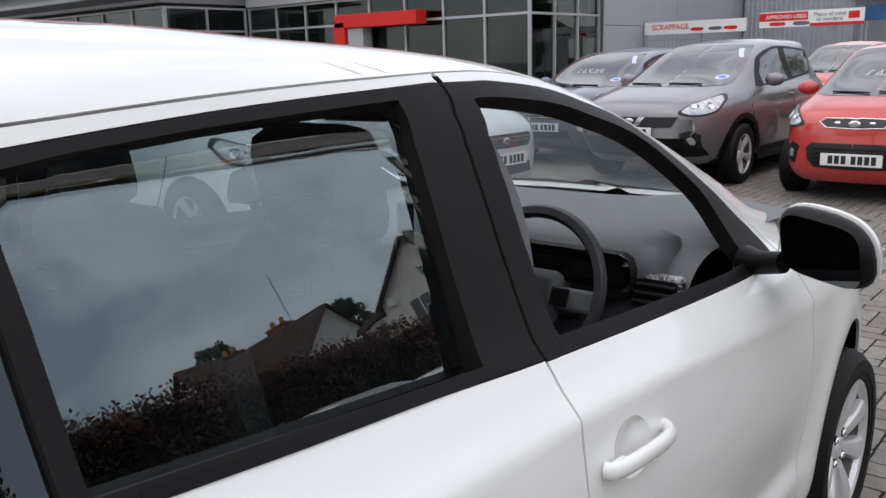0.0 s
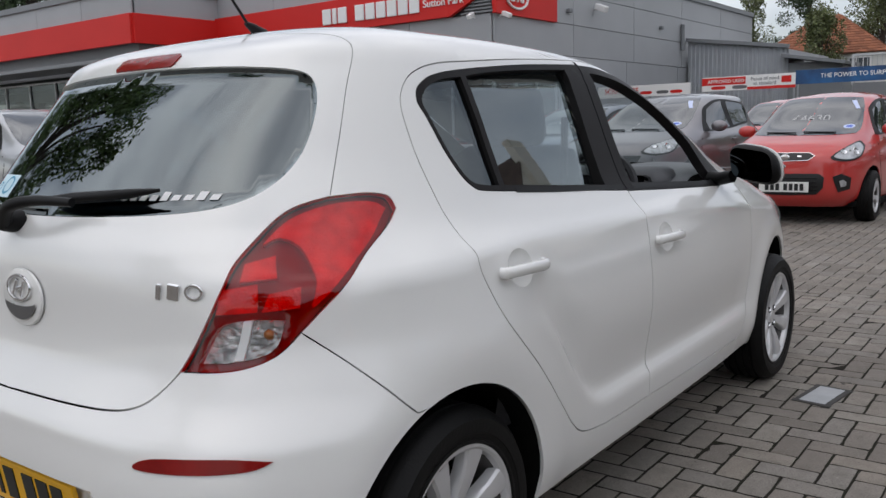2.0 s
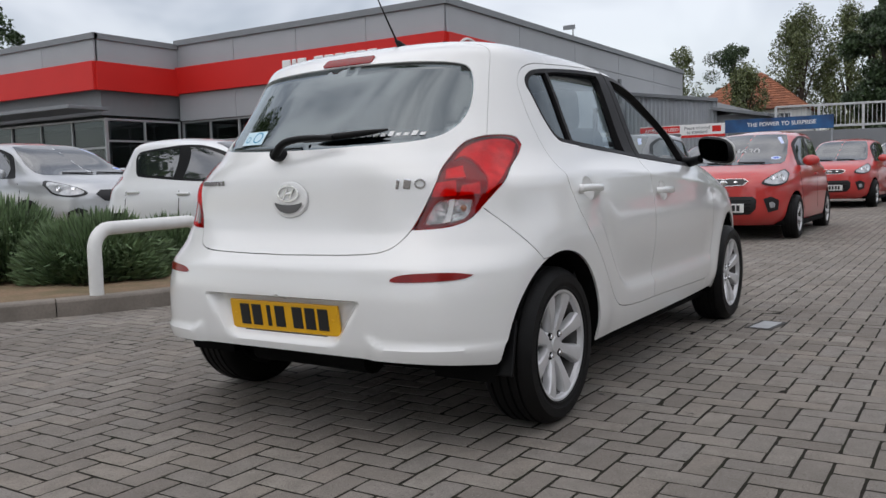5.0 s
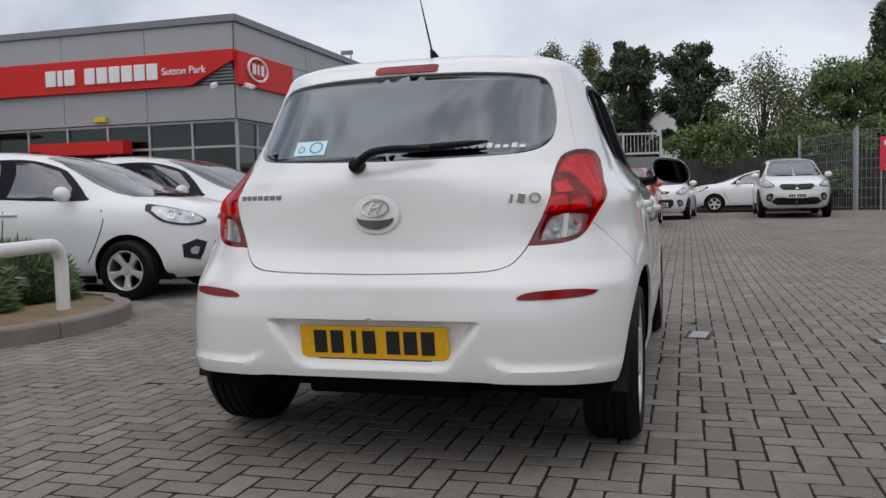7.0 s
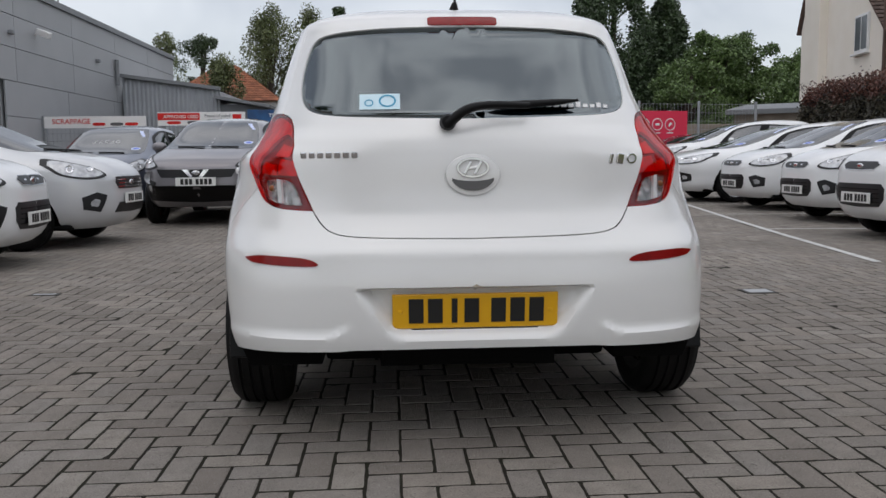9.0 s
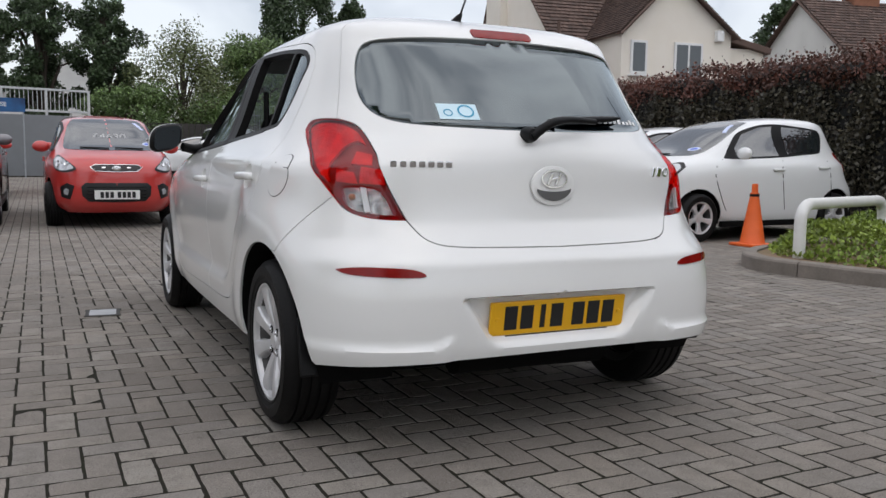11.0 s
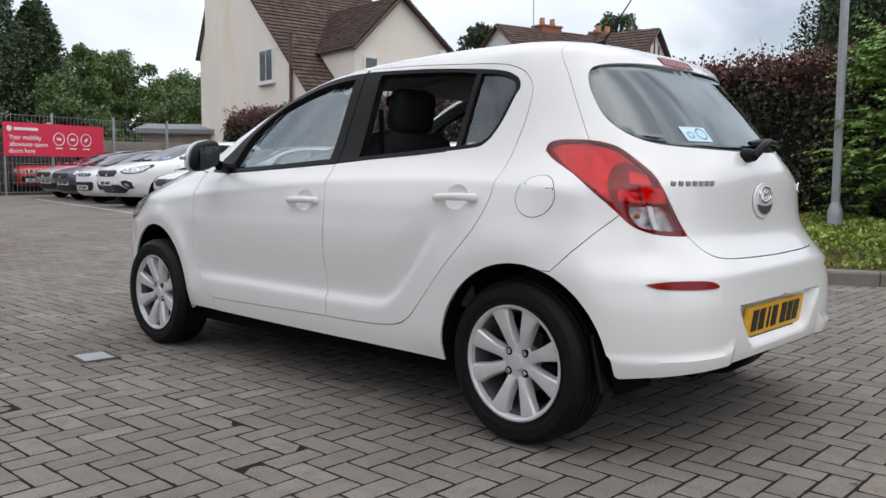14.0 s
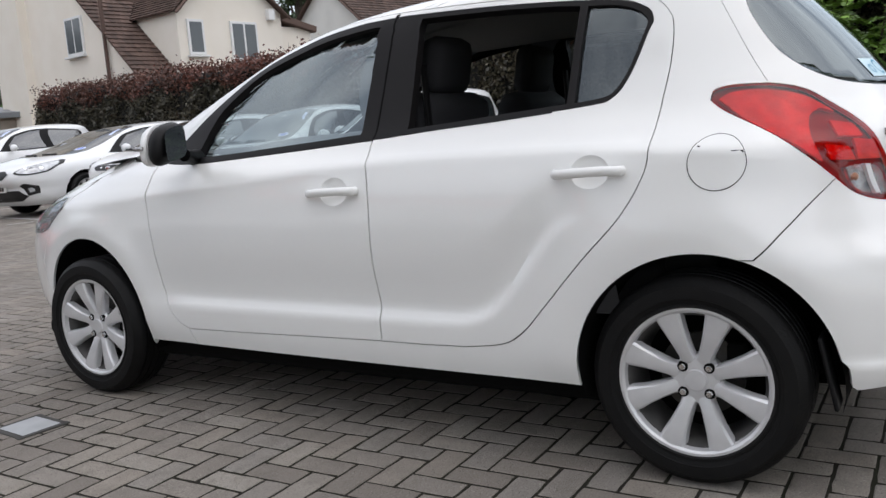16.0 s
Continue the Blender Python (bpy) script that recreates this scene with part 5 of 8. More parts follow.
        for k in range(4):
            panel("grille_slat", [fr(0.0, 0.40 + 0.042 * k), fr(0.36, 0.40 + 0.042 * k), fr(0.36, 0.39 + 0.042 * k), fr(0.0, 0.39 + 0.042 * k)], BLACK_TRIM, 0.013, halves=True)
    elif face == "suv":
        panel("upper_grille", [fr(0.0, 0.775), fr(0.33, 0.78), fr(0.40, 0.73), fr(0.30, 0.645), fr(0.0, 0.635)], GRILLE, 0.007, halves=True)
        panel("lower_grille", [fr(0.0, 0.46), fr(0.45, 0.46), fr(0.56, 0.36), fr(0.44, 0.29), fr(0.0, 0.28)], GRILLE, 0.006, halves=True)
    elif face == "crossover":
        panel("upper_grille", [fr(0.0, 0.70), fr(0.50, 0.705), fr(0.44, 0.60), fr(0.0, 0.585)], GRILLE, 0.007, halves=True)
        panel("lower_grille", [fr(0.0, 0.50), fr(0.62, 0.49), fr(0.68, 0.30), fr(0.0, 0.27)], BLACK_TRIM, 0.006, halves=True)
        panel("grille_mark", [fr(0.10, 0.70), fr(0.17, 0.70), fr(0.08, 0.60), fr(0.04, 0.61)], CHROME, 0.014)
        for fl in (1, -1):
            c = Vector(g.point(*fr(fl * 0.60, 0.60)))
            part("round_lamp", lathe([(0, -0.02), (0.05, -0.016), (0.075, -0.002), (0.085, 0.02)], 24), LAMP_FAR, root, at=Matrix.Translation(c) @ Matrix.Rotation(radians(-90), 4, "Z") @ Matrix.Rotation(radians(-180 + fl * 25), 4, "Z"), smooth=50)
    elif face == "wide":
        panel("upper_grille", [fr(0.0, 0.72), fr(0.36, 0.72), fr(0.38, 0.66), fr(0.33, 0.60), fr(0.0, 0.595)], GRILLE, 0.007, halves=True)
        for k in range(3):
            panel("grille_slat", [fr(0.0, 0.695 - 0.035 * k), fr(0.34, 0.695 - 0.035 * k), fr(0.34, 0.686 - 0.035 * k), fr(0.0, 0.686 - 0.035 * k)], CHROME, 0.011, halves=True)
        panel("lower_grille", [fr(0.0, 0.46), fr(0.34, 0.46), fr(0.40, 0.36), fr(0.0, 0.35)], GRILLE, 0.006, halves=True)
    panel("fog_lamp", [fr(0.51, 0.54), fr(0.59, 0.57), fr(0.67, 0.52), fr(0.66, 0.40), fr(0.56, 0.37)], GRILLE, 0.006)
    panel("fog_glass", [fr(0.57, 0.49), fr(0.605, 0.505), fr(0.63, 0.475), fr(0.625, 0.435), fr(0.585, 0.425)], LAMP_FAR, 0.010)
    bz = 0.752 if face == "small" else 0.66
    c = Vector(g.point(*fr(0.0, bz)))
    part("badge", ellipse_disc(0.055, 0.03, 0.01, 20), CHROME, root, at=Matrix.Translation((0, c.y + 0.008, c.z)) @ Matrix.Rotation(math.pi, 4, "Z"), smooth=40)
    pz = {"small": 0.43, "suv": 0.50, "crossover": 0.545, "wide": 0.50}[face]
    c = Vector(g.point(*fr(0.0, pz)))
    plate = part("number_plate", box(0, 0, 0, 0.52, 0.012, 0.111, 0.003), PLATE_WHITE, root, "white front number plate", at=Matrix.Translation((0, c.y + 0.022, c.z)))
    for k in range(7):
        part("character_bar", box(-0.19 + 0.056 * k + (0.028 if k > 3 else 0), 0.0075, 0, 0.040, 0.003, 0.074), INK_BLACK, plate)
    if tail:
        c = Vector(g.point(*g.end(0.0, 0.46 * sz + lift)))
        part("rear_plate", box(0, 0, 0, 0.52, 0.012, 0.111, 0.003), PLATE_YELLOW, root, at=Matrix.Translation((0, c.y - 0.01, c.z)))
    # flanks
    for yy, zz in ((0.283, 0.862), (1.166, 0.835)):
        for fl in (1, -1):
            c = Vector(g.point(*s(yy, zz)))
            part("door_handle", box(fl * (c.x + 0.012), c.y, c.z, 0.03, 0.19, 0.03, 0.009), paint, root, smooth=50)
    for a in (0.13, 1.02, 2.08):
        panel("door_gap", [s(a, 0.36), s(a + 0.012, 0.36), s(a + 0.012, 0.95), s(a, 0.95)], UNDERBODY, 0.0012, step=0.12)
    for fl in (1, -1):
        c = Vector(g.point(*s(1.85, 0.99)))
        bm = bmesh.new()
        bmesh.ops.create_uvsphere(bm, u_segments=14, v_segments=8, radius=1, matrix=Matrix.Translation((fl * (c.x + 0.14), c.y, c.z + 0.03)) @ Matrix.Diagonal((0.11, 0.06, 0.075, 1)))
        part("door_mirror", bm, paint, root, smooth=60)
        part("sill", box(fl * (g.point(*s(1.2, 0.26))[0] - 0.02), fy / 2, 0.20 * sz + lift, 0.05, fy - 2 * ar, 0.07, 0.01), BLACK_TRIM if lift else UNDERBODY, root)
        for yc in (0.0, fy):
            part("wheel_arch_liner", arch_liner(fl, yc, ar - 0.004, g, 0.45, tyre), UNDERBODY, root)
            wheel(tyre, 0.19, rim, alloy or ALLOY, spokes, root, Matrix.Translation((fl * (0.745 * sw), yc, tyre)), fl > 0, detailed=False, spoke_w=0.042)
    part("underside", box(0, fy / 2, 0.22 * sz + lift, 1.4 * sw, length * 0.86, 0.06, 0.02), UNDERBODY, root)
    for fl in (1, -1):
        part("wiper", add_rod(bmesh.new(), tuple(Vector(g.point(*r(4.0 - 0.55 if fl > 0 else -(4.0 - 0.05), 1.0))) + Vector((0, 0.02, 0.012))), tuple(Vector(g.point(*r(4.0 - 0.05 if fl > 0 else -(4.0 - 0.55), 0.992))) + Vector((0, 0.02, 0.012))), 0.008, seg=6), BLACK_TRIM, root)
    if sticker:
        st = [r(-(3.40), 1.36), r(-(3.30), 1.36), r(-(3.18), 1.26), r(-(3.26), 1.26)]
        part("windscreen_strip", g.panel("windscreen_strip", st, [], 0.05, 0.001, 0, lift=0.006, material=PALE_INK), None, root, "blue and white windscreen strip")
        oval = [r(-(3.30 + 0.10 * math.cos(a)), 1.06 + 0.022 * math.sin(a)) for a in np.linspace(0, 2 * math.pi, 18, endpoint=False)]
        part("windscreen_oval", g.panel("windscreen_oval", oval, [], 0.05, 0.001, 0, lift=0.006, material=PALE_INK), None, root, "round blue windscreen sticker")
        oval = [r(-(3.30 + 0.06 * math.cos(a)), 1.06 + 0.012 * math.sin(a)) for a in np.linspace(0, 2 * math.pi, 14, endpoint=False)]
        part("printed_oval", g.panel("printed_oval", oval, [], 0.05, 0.001, 0, lift=0.008, material=BLUE_INK), None, root)
    if price:
        c = Vector(g.point(*r(4.0, 1.16)))
        me = text_mesh(price, 0.12, 0.002, "price_lettering")
        me.materials.append(PRICE_INK)
        part("price_lettering", me, None, root, at=Matrix.Translation((0, c.y + 0.02, c.z)) @ Matrix.Rotation(math.pi, 4, "Z") @ Matrix.Rotation(radians(-52), 4, "X"))
    return root


make_car("small_hatchback", "red small hatchback with price on its windscreen", (-0.66, 8.20), -90, 3.60, 1.60, 1.48, RED_PAINT, price="£4630", tyre=0.285)
make_car("small_hatchback", "red small hatchback with pale fog lamp surrounds", (-0.52, 16.0), -92, 3.60, 1.60, 1.48, RED_PAINT, sticker=False, tyre=0.285)
make_car("small_hatchback", "white small hatchback at the end of the queue", (0.25, 20.5), -94, 3.60, 1.60, 1.48, WHITE_PAINT_FAR, sticker=False, tyre=0.285)
make_car("crossover_car", "dark grey crossover car with round lamps", (-2.83, 8.25), -90, 4.13, 1.77, 1.57, GREY_PAINT, "crossover", 0.06, rim=0.21, tyre=0.33)
make_car("small_hatchback", "white small hatchback beside the planted island", (-3.36, 4.42), 3, 3.60, 1.60, 1.48, WHITE_PAINT_FAR, sticker=False, tyre=0.285)
make_car("saloon_hatchback", "silver-white hatchback with slatted chrome grille", (-3.12, 6.35), -3, 4.06, 1.73, 1.53, mat("pale_silver_paint", (0.62, 0.63, 0.64), 0.3, metal=0.3, coat=0.8), "wide", sticker=False)
make_car("hatchback_car", "blue-grey hatchback with price on its windscreen", (-4.75, 9.4), -88, 4.2, 1.78, 1.50, BLUE_GREY_PAINT, "wide", price="£6549")
make_car("estate_car", "silver sport utility car behind the shrubs", (-7.7, 4.55), -8, 4.44, 1.85, 1.66, SILVER_PAINT, "suv", 0.05, rim=0.21, tyre=0.34)
make_car("estate_car", "white sport utility car by the showroom", (-8.6, 9.2), -10, 4.44, 1.85, 1.64, WHITE_PAINT_FAR, "suv", 0.05, rim=0.21, tyre=0.34)
make_car("small_hatchback", "red small hatchback behind the crossover", (-2.9, 14.5), -90, 3.60, 1.60, 1.48, RED_PAINT, tyre=0.285, sticker=False)


def row_place(k):
    """Noses of the cars along the far side, bay by bay."""
    ys = (5.5, 7.9, 10.2, 12.5, 17.4, 19.8, 21.8, 23.7)
    xs = (4.65, 5.12, 5.18, 4.85, 6.05, 6.45, 6.8, 7.1)
    return (float(np.interp(k, range(len(ys)), xs)), float(np.interp(k, range(len(ys)), ys)))


make_car("three_door_hatchback", "white three-door hatchback with dark privacy glass", row_place(0), 182, 3.64, 1.68, 1.53, WHITE_PAINT_FAR, "small", tyre=0.285)
make_car("small_hatchback", "white small hatchback with black lower grille", row_place(1), 182, 3.60, 1.60, 1.48, WHITE_PAINT_FAR, "small", tyre=0.285)
make_car("hatchback_car", "white hatchback with swept headlamps", row_place(2), 182, 4.05, 1.72, 1.46, WHITE_PAINT_FAR, "small", tyre=0.30)
make_car("saloon_car", "white saloon car with dark multi-spoke wheels", row_place(3), 182, 4.85, 1.83, 1.46, WHITE_PAINT_FAR, "suv", rim=0.225, tyre=0.325, spokes=9)
make_car("estate_car", "white sport utility car with black grille", row_place(4), 182, 4.44, 1.85, 1.64, WHITE_PAINT_FAR, "suv", 0.05, rim=0.215, tyre=0.34)
make_car("hatchback_car", "white hatchback with pointed grille", row_place(5), 184, 4.3, 1.78, 1.46, WHITE_PAINT_FAR, "small", sticker=False)
make_car("hatchback_car", "dark blue-grey hatchback in the far row", row_place(6), 186, 4.2, 1.72, 1.47, BLUE_GREY_PAINT, "suv", sticker=False)
make_car("hatchback_car", "silver hatchback in the far row", row_place(7), 188, 4.2, 1.68, 1.47, SILVER_PAINT, "suv", sticker=False)
make_car("estate_car", "white seven-seat sport utility car by the gate", (3.75, 20.6), -92, 4.75, 1.88, 1.69, WHITE_PAINT_FAR, "suv", 0.05, rim=0.215, tyre=0.35, sticker=False)
make_car("hatchback_car", "red hatchback behind the mesh gate", (9.0, 29.5), -120, 4.2, 1.78, 1.47, RED_PAINT, "small", sticker=False)
make_car("hatchback_car", "white sports hatchback by the back fence", (1.0, 27.0), 178, 4.3, 1.78, 1.42, WHITE_PAINT_FAR, "small", sticker=False)

# ---- ground and paving ----
SAND = mat("joint_sand", (0.022, 0.019, 0.016), 0.95, spec=0.1, vary=0.5, scale=6, tint=(0.02, 0.024, 0.012))
def paving_mat(name, single):
    """Worn concrete blocks: tone from block to block, broad stains, speckled aggregate, dark pits and trodden spots."""
    m = bpy.data.materials.new(name)
    m.use_nodes = True
    n, l = m.node_tree.nodes, m.node_tree.links
    bsdf = n["Principled BSDF"]
    bsdf.inputs["Roughness"].default_value, bsdf.inputs["Specular IOR Level"].default_value = 0.88, 0.3
    geo = n.new("ShaderNodeNewGeometry")
    rand = n.new("ShaderNodeObjectInfo").outputs["Random"] if single else geo.outputs["Random Per Island"]

    def noise(scale, detail, rough=0.55):
        t = n.new("ShaderNodeTexNoise")
        t.inputs["Scale"].default_value, t.inputs["Detail"].default_value, t.inputs["Roughness"].default_value = scale, detail, rough
        l.new(geo.outputs["Position"], t.inputs["Vector"])
        return t.outputs["Fac"]

    def cells(scale, jitter=1.0):
        t = n.new("ShaderNodeTexVoronoi")
        t.inputs["Scale"].default_value, t.inputs["Randomness"].default_value = scale, jitter
        l.new(geo.outputs["Position"], t.inputs["Vector"])
        return t.outputs["Distance"]

    def ranged(sock, lo, hi, a, b):
        t = n.new("ShaderNodeMapRange")
        t.inputs["From Min"].default_value, t.inputs["From Max"].default_value = lo, hi
        t.inputs["To Min"].default_value, t.inputs["To Max"].default_value = a, b
        l.new(sock, t.inputs["Value"])
        return t.outputs["Result"]

    def blend(below, colour, fac, mode="MIX"):
        t = n.new("ShaderNodeMix")
        t.data_type, t.blend_type = "RGBA", mode
        l.new(below, t.inputs["A"])
        t.inputs["B"].default_value = (*colour, 1)
        l.new(fac, t.inputs["Factor"])
        return t.outputs["Result"]

    tone = n.new("ShaderNodeValToRGB")
    tone.color_ramp.elements[0].color = (0.205, 0.180, 0.158, 1)
    tone.color_ramp.elements[1].color = (0.325, 0.297, 0.262, 1)
    for place, col in ((0.25, (0.255, 0.228, 0.20, 1)), (0.55, (0.268, 0.247, 0.224, 1)), (0.8, (0.285, 0.250, 0.214, 1))):
        tone.color_ramp.elements.new(place).color = col
    l.new(rand, tone.inputs["Fac"])
    col = blend(tone.outputs["Color"], (0.155, 0.138, 0.120), ranged(noise(0.9, 5), 0.42, 0.72, 0.0, 0.6))
    col = blend(col, (0.165, 0.148, 0.128), ranged(noise(11, 6, 0.65), 0.45, 0.75, 0.0, 0.75))
    grit = noise(190, 5, 0.7)
    col = blend(col, (0.07, 0.062, 0.055), ranged(grit, 0.50, 0.68, 0.0, 0.75))
    col = blend(col, (0.50, 0.47, 0.43), ranged(noise(150, 4, 0.6), 0.60, 0.74, 0.0, 0.75))
    col = blend(col, (0.045, 0.040, 0.036), ranged(cells(58), 0.10, 0.16, 0.6, 0.0))
    rough_edge = n.new("ShaderNodeMath")
    rough_edge.operation = "MULTIPLY_ADD"
    rough_edge.inputs[1].default_value = 0.35
    l.new(noise(26, 4), rough_edge.inputs[0])
    l.new(cells(2.4), rough_edge.inputs[2])
    col = blend(col, (0.05, 0.046, 0.042), ranged(rough_edge.outputs["Value"], 0.20, 0.225, 0.85, 0.0))
    l.new(col, bsdf.inputs["Base Color"])
    high = n.new("ShaderNodeMath")
    high.operation = "ADD"
    l.new(grit, high.inputs[0])
    l.new(ranged(cells(58), 0.05, 0.22, -0.8, 0.0), high.inputs[1])
    bp = n.new("ShaderNodeBump")
    bp.inputs["Strength"].default_value, bp.inputs["Distance"].default_value = 0.75, 0.006
    l.new(high.outputs["Value"], bp.inputs["Height"])
    l.new(bp.outputs["Normal"], bsdf.inputs["Normal"])
    return m


BLOCK = paving_mat("paving_block", False)
BLOCK_ONE = paving_mat("paving_block_single", True)
FAR_GROUND = mat("yard_ground", (0.19, 0.175, 0.16), 0.9, vary=0.4, scale=0.4, fine=0.3, fine_scale=20)
KERB = mat("kerb_concrete", (0.235, 0.205, 0.175), 0.85, vary=0.5, scale=5, fine=0.3, fine_scale=60, bump=0.4, bump_scale=120)
SOIL = mat("soil", (0.25, 0.165, 0.10), 0.95, vary=0.6, scale=4, fine=0.5, fine_scale=40, bump=0.9, bump_scale=40, tint=(0.07, 0.085, 0.03))
WHITE_LINE = mat("road_paint", (0.62, 0.62, 0.60), 0.7, vary=0.55, scale=9, tint=(0.25, 0.24, 0.23))
STEEL_COVER = mat("galvanised_cover", (0.42, 0.43, 0.44), 0.5, metal=0.4, vary=0.3, scale=10)

gy = [-160, -12, 7.0, 10, 20, 40, 90, 500]
me = mesh_from("ground", [(x, y, (slope(x, y) if y < 60 else slope(x, 60)) - 0.0022) for y in gy for x in (-400, 400)], [(2 * i, 2 * i + 1, 2 * i + 3, 2 * i + 2) for i in range(len(gy) - 1)], SAND)
ground = tagged(new("ground", me), "grey block-paved yard", "ground", kind="structure")
me = mesh_from("outer_ground", [(x, y, (slope(x, y) if y < 60 else slope(x, 60)) - 0.004) for y in (26.5, 40, 90, 500) for x in (-400, 400)], [(0, 1, 3, 2), (2, 3, 5, 4), (4, 5, 7, 6)], FAR_GROUND)
tagged(new("outer_ground", me), "grey paved ground beyond the yard", "ground", kind="structure")

for gx0, gx1, gy0, gy1 in ((-400, -12.2, -160, 26.5), (12.0, 400, -160, 26.5), (-12.2, 12.0, -160, -8.0), (-12.2, -6.0, -8.0, 2.5), (9.0, 12.0, -8.0, 6.0)):
    me = mesh_from("outer_ground", [(gx, gy_, slope(gx, gy_) - 0.001) for gy_ in (gy0, *[v for v in (7.0,) if gy0 < v < gy1], gy1) for gx in (gx0, gx1)],
                   [(0, 1, 3, 2), (2, 3, 5, 4)] if gy0 < 7.0 < gy1 else [(0, 1, 3, 2)], FAR_GROUND)
    tagged(new("outer_ground", me), "grey paved ground beyond the yard", "ground", kind="structure")

TURN_BLOCK = 0.0
CB, SB = math.cos(TURN_BLOCK), math.sin(TURN_BLOCK)


def block_shape(lx, ly, ch=0.003, dz=0.0017):
    """A paving block's top and its worn edges, about its middle."""
    a, b = lx / 2 - 0.0036, ly / 2 - 0.0036
    lo = [(-a, -b, -dz * 2), (a, -b, -dz * 2), (a, b, -dz * 2), (-a, b, -dz * 2)]
    hi = [(-a + ch, -b + ch, 0), (a - ch, -b + ch, 0), (a - ch, b - ch, 0), (-a + ch, b - ch, 0)]
    return np.array(lo + hi), [(4, 5, 6, 7), (0, 1, 5, 4), (1, 2, 6, 5), (2, 3, 7, 6), (3, 0, 4, 7)]


def worn_block(lx, ly, seed):
    """A paving block near the car: chipped, uneven edges."""
    rw = np.random.default_rng(seed)
    nx, ny = (5, 3) if lx > ly else (3, 5)
    us, vs = np.linspace(-1, 1, nx), np.linspace(-1, 1, ny)
    a, b = lx / 2 - 0.0030, ly / 2 - 0.0030
    idx, pts = {}, []
    for j in range(ny):
        for i in range(nx):
            rim = i in (0, nx - 1) or j in (0, ny - 1)
            corner = i in (0, nx - 1) and j in (0, ny - 1)
            inset = rw.uniform(0.0015, 0.0055) + (0.002 if corner else 0.0) if rim else 0.0
            idx[i, j] = len(pts)
            pts.append((us[i] * (a - (inset if i in (0, nx - 1) else 0)), vs[j] * (b - (inset if j in (0, ny - 1) else 0)), -rw.uniform(0.0002, 0.0012) if rim else 0.0))
    faces = [(idx[i, j], idx[i + 1, j], idx[i + 1, j + 1], idx[i, j + 1]) for j in range(ny - 1) for i in range(nx - 1)]
    ring = [(i, 0) for i in range(nx)] + [(nx - 1, j) for j in range(1, ny)] + [(i, ny - 1) for i in range(nx - 2, -1, -1)] + [(0, j) for j in range(ny - 2, 0, -1)]
    low = {}
    for i, j in ring:
        low[i, j] = len(pts)
        pts.append((us[i] * a, vs[j] * b, -0.0036))
    for p, q in zip(ring, ring[1:] + ring[:1]):
        faces.append((low[p], low[q], idx[q], idx[p]))
    return np.array(pts), faces


rng = np.random.default_rng(5)
shapes = {True: block_shape(0.2, 0.1), False: block_shape(0.1, 0.2)}
worn = {True: [worn_block(0.2, 0.1, k) for k in range(10)], False: [worn_block(0.1, 0.2, 20 + k) for k in range(10)]}
single = {k: [mesh_from("paving_block", *v, BLOCK_ONE) for v in worn[k]] for k in worn}
rest_v, rest_f, count_v, singles = [], [], 0, []
for i in range(-130, 160):
    for j in range(-80, 300):
        d = (i + j + 3) % 4
        if d == 0:
            px, py, flat_way = (i + 1) * 0.1, (j + 0.5) * 0.1, True
        elif d == 2:
            px, py, flat_way = (i + 0.5) * 0.1, (j + 1) * 0.1, False
        else:
            continue
        wx, wy = px * CB - py * SB - 0.042, px * SB + py * CB
        far = math.hypot(wx - 0.3, wy + 0.4)
        if wy > 26.5 or wx < -12.2 or wx > 12 or (wx < -6 and wy < 2.5) or (wx > 9 and wy < 6):
            continue
        if -1.7 < wx < 2.55 and -2.75 < wy < -1.40:
            singles.append((wx, wy, flat_way))
            continue
        v, f = worn[flat_way][int(rng.integers(10))] if far < 5.2 else shapes[flat_way]
        tilt = rng.normal(0, 0.004, 2)
        z = slope(wx, wy) + rng.normal(0, 0.0005)
        x = v[:, 0] * CB - v[:, 1] * SB
        y = v[:, 0] * SB + v[:, 1] * CB
        rest_v.append(np.stack([x + wx, y + wy, v[:, 2] + z + tilt[0] * v[:, 0] + tilt[1] * v[:, 1]], 1))
        rest_f.append(np.array(f) + count_v)
        count_v += len(v)
rest_v, rest_f = np.concatenate(rest_v), np.concatenate(rest_f)
me = bpy.data.meshes.new("paving")
me.vertices.add(len(rest_v))
me.vertices.foreach_set("co", rest_v.ravel().astype(np.float32))
me.loops.add(rest_f.size)
me.loops.foreach_set("vertex_index", rest_f.ravel().astype(np.int32))
me.polygons.add(len(rest_f))
me.polygons.foreach_set("loop_start", np.arange(0, rest_f.size, 4, dtype=np.int32))
me.materials.append(BLOCK)
me.polygons.foreach_set("use_smooth", np.zeros(len(rest_f), dtype=bool))
me.update(calc_edges=True)
me.validate()
paving = part("paving", me, None, ground)
tagged(paving, "grey-brown herringbone paving blocks", kind="stuff")


def cover(x, y, sx, sy, turn):
    """A flush inspection cover in its frame."""
    ob = thing("drain_cover", "pale galvanised drain cover set in the paving", "drain cover", pose(x, y, 0, 0, 0, turn), "drain covers")
    bm = bmesh.new()
    for a, b, c, d in ((0, sy / 2, sx + 0.04, 0.03), (0, -sy / 2, sx + 0.04, 0.03), (sx / 2, 0, 0.03, sy), (-sx / 2, 0, 0.03, sy)):
        add_box(bm, a, b, -0.001, c, d, 0.012, 0.002)
    part("frame", bm, mat("cover_frame", (0.05, 0.048, 0.045), 0.8), ob)
    part("lid", box(0, 0, 0.0, sx - 0.012, sy - 0.012, 0.012, 0.002), STEEL_COVER, ob)
    return ob


cover(-1.215, 2.43, 0.16, 0.19, -5)
cover(1.07, 2.35, 0.12, 0.25, -8)
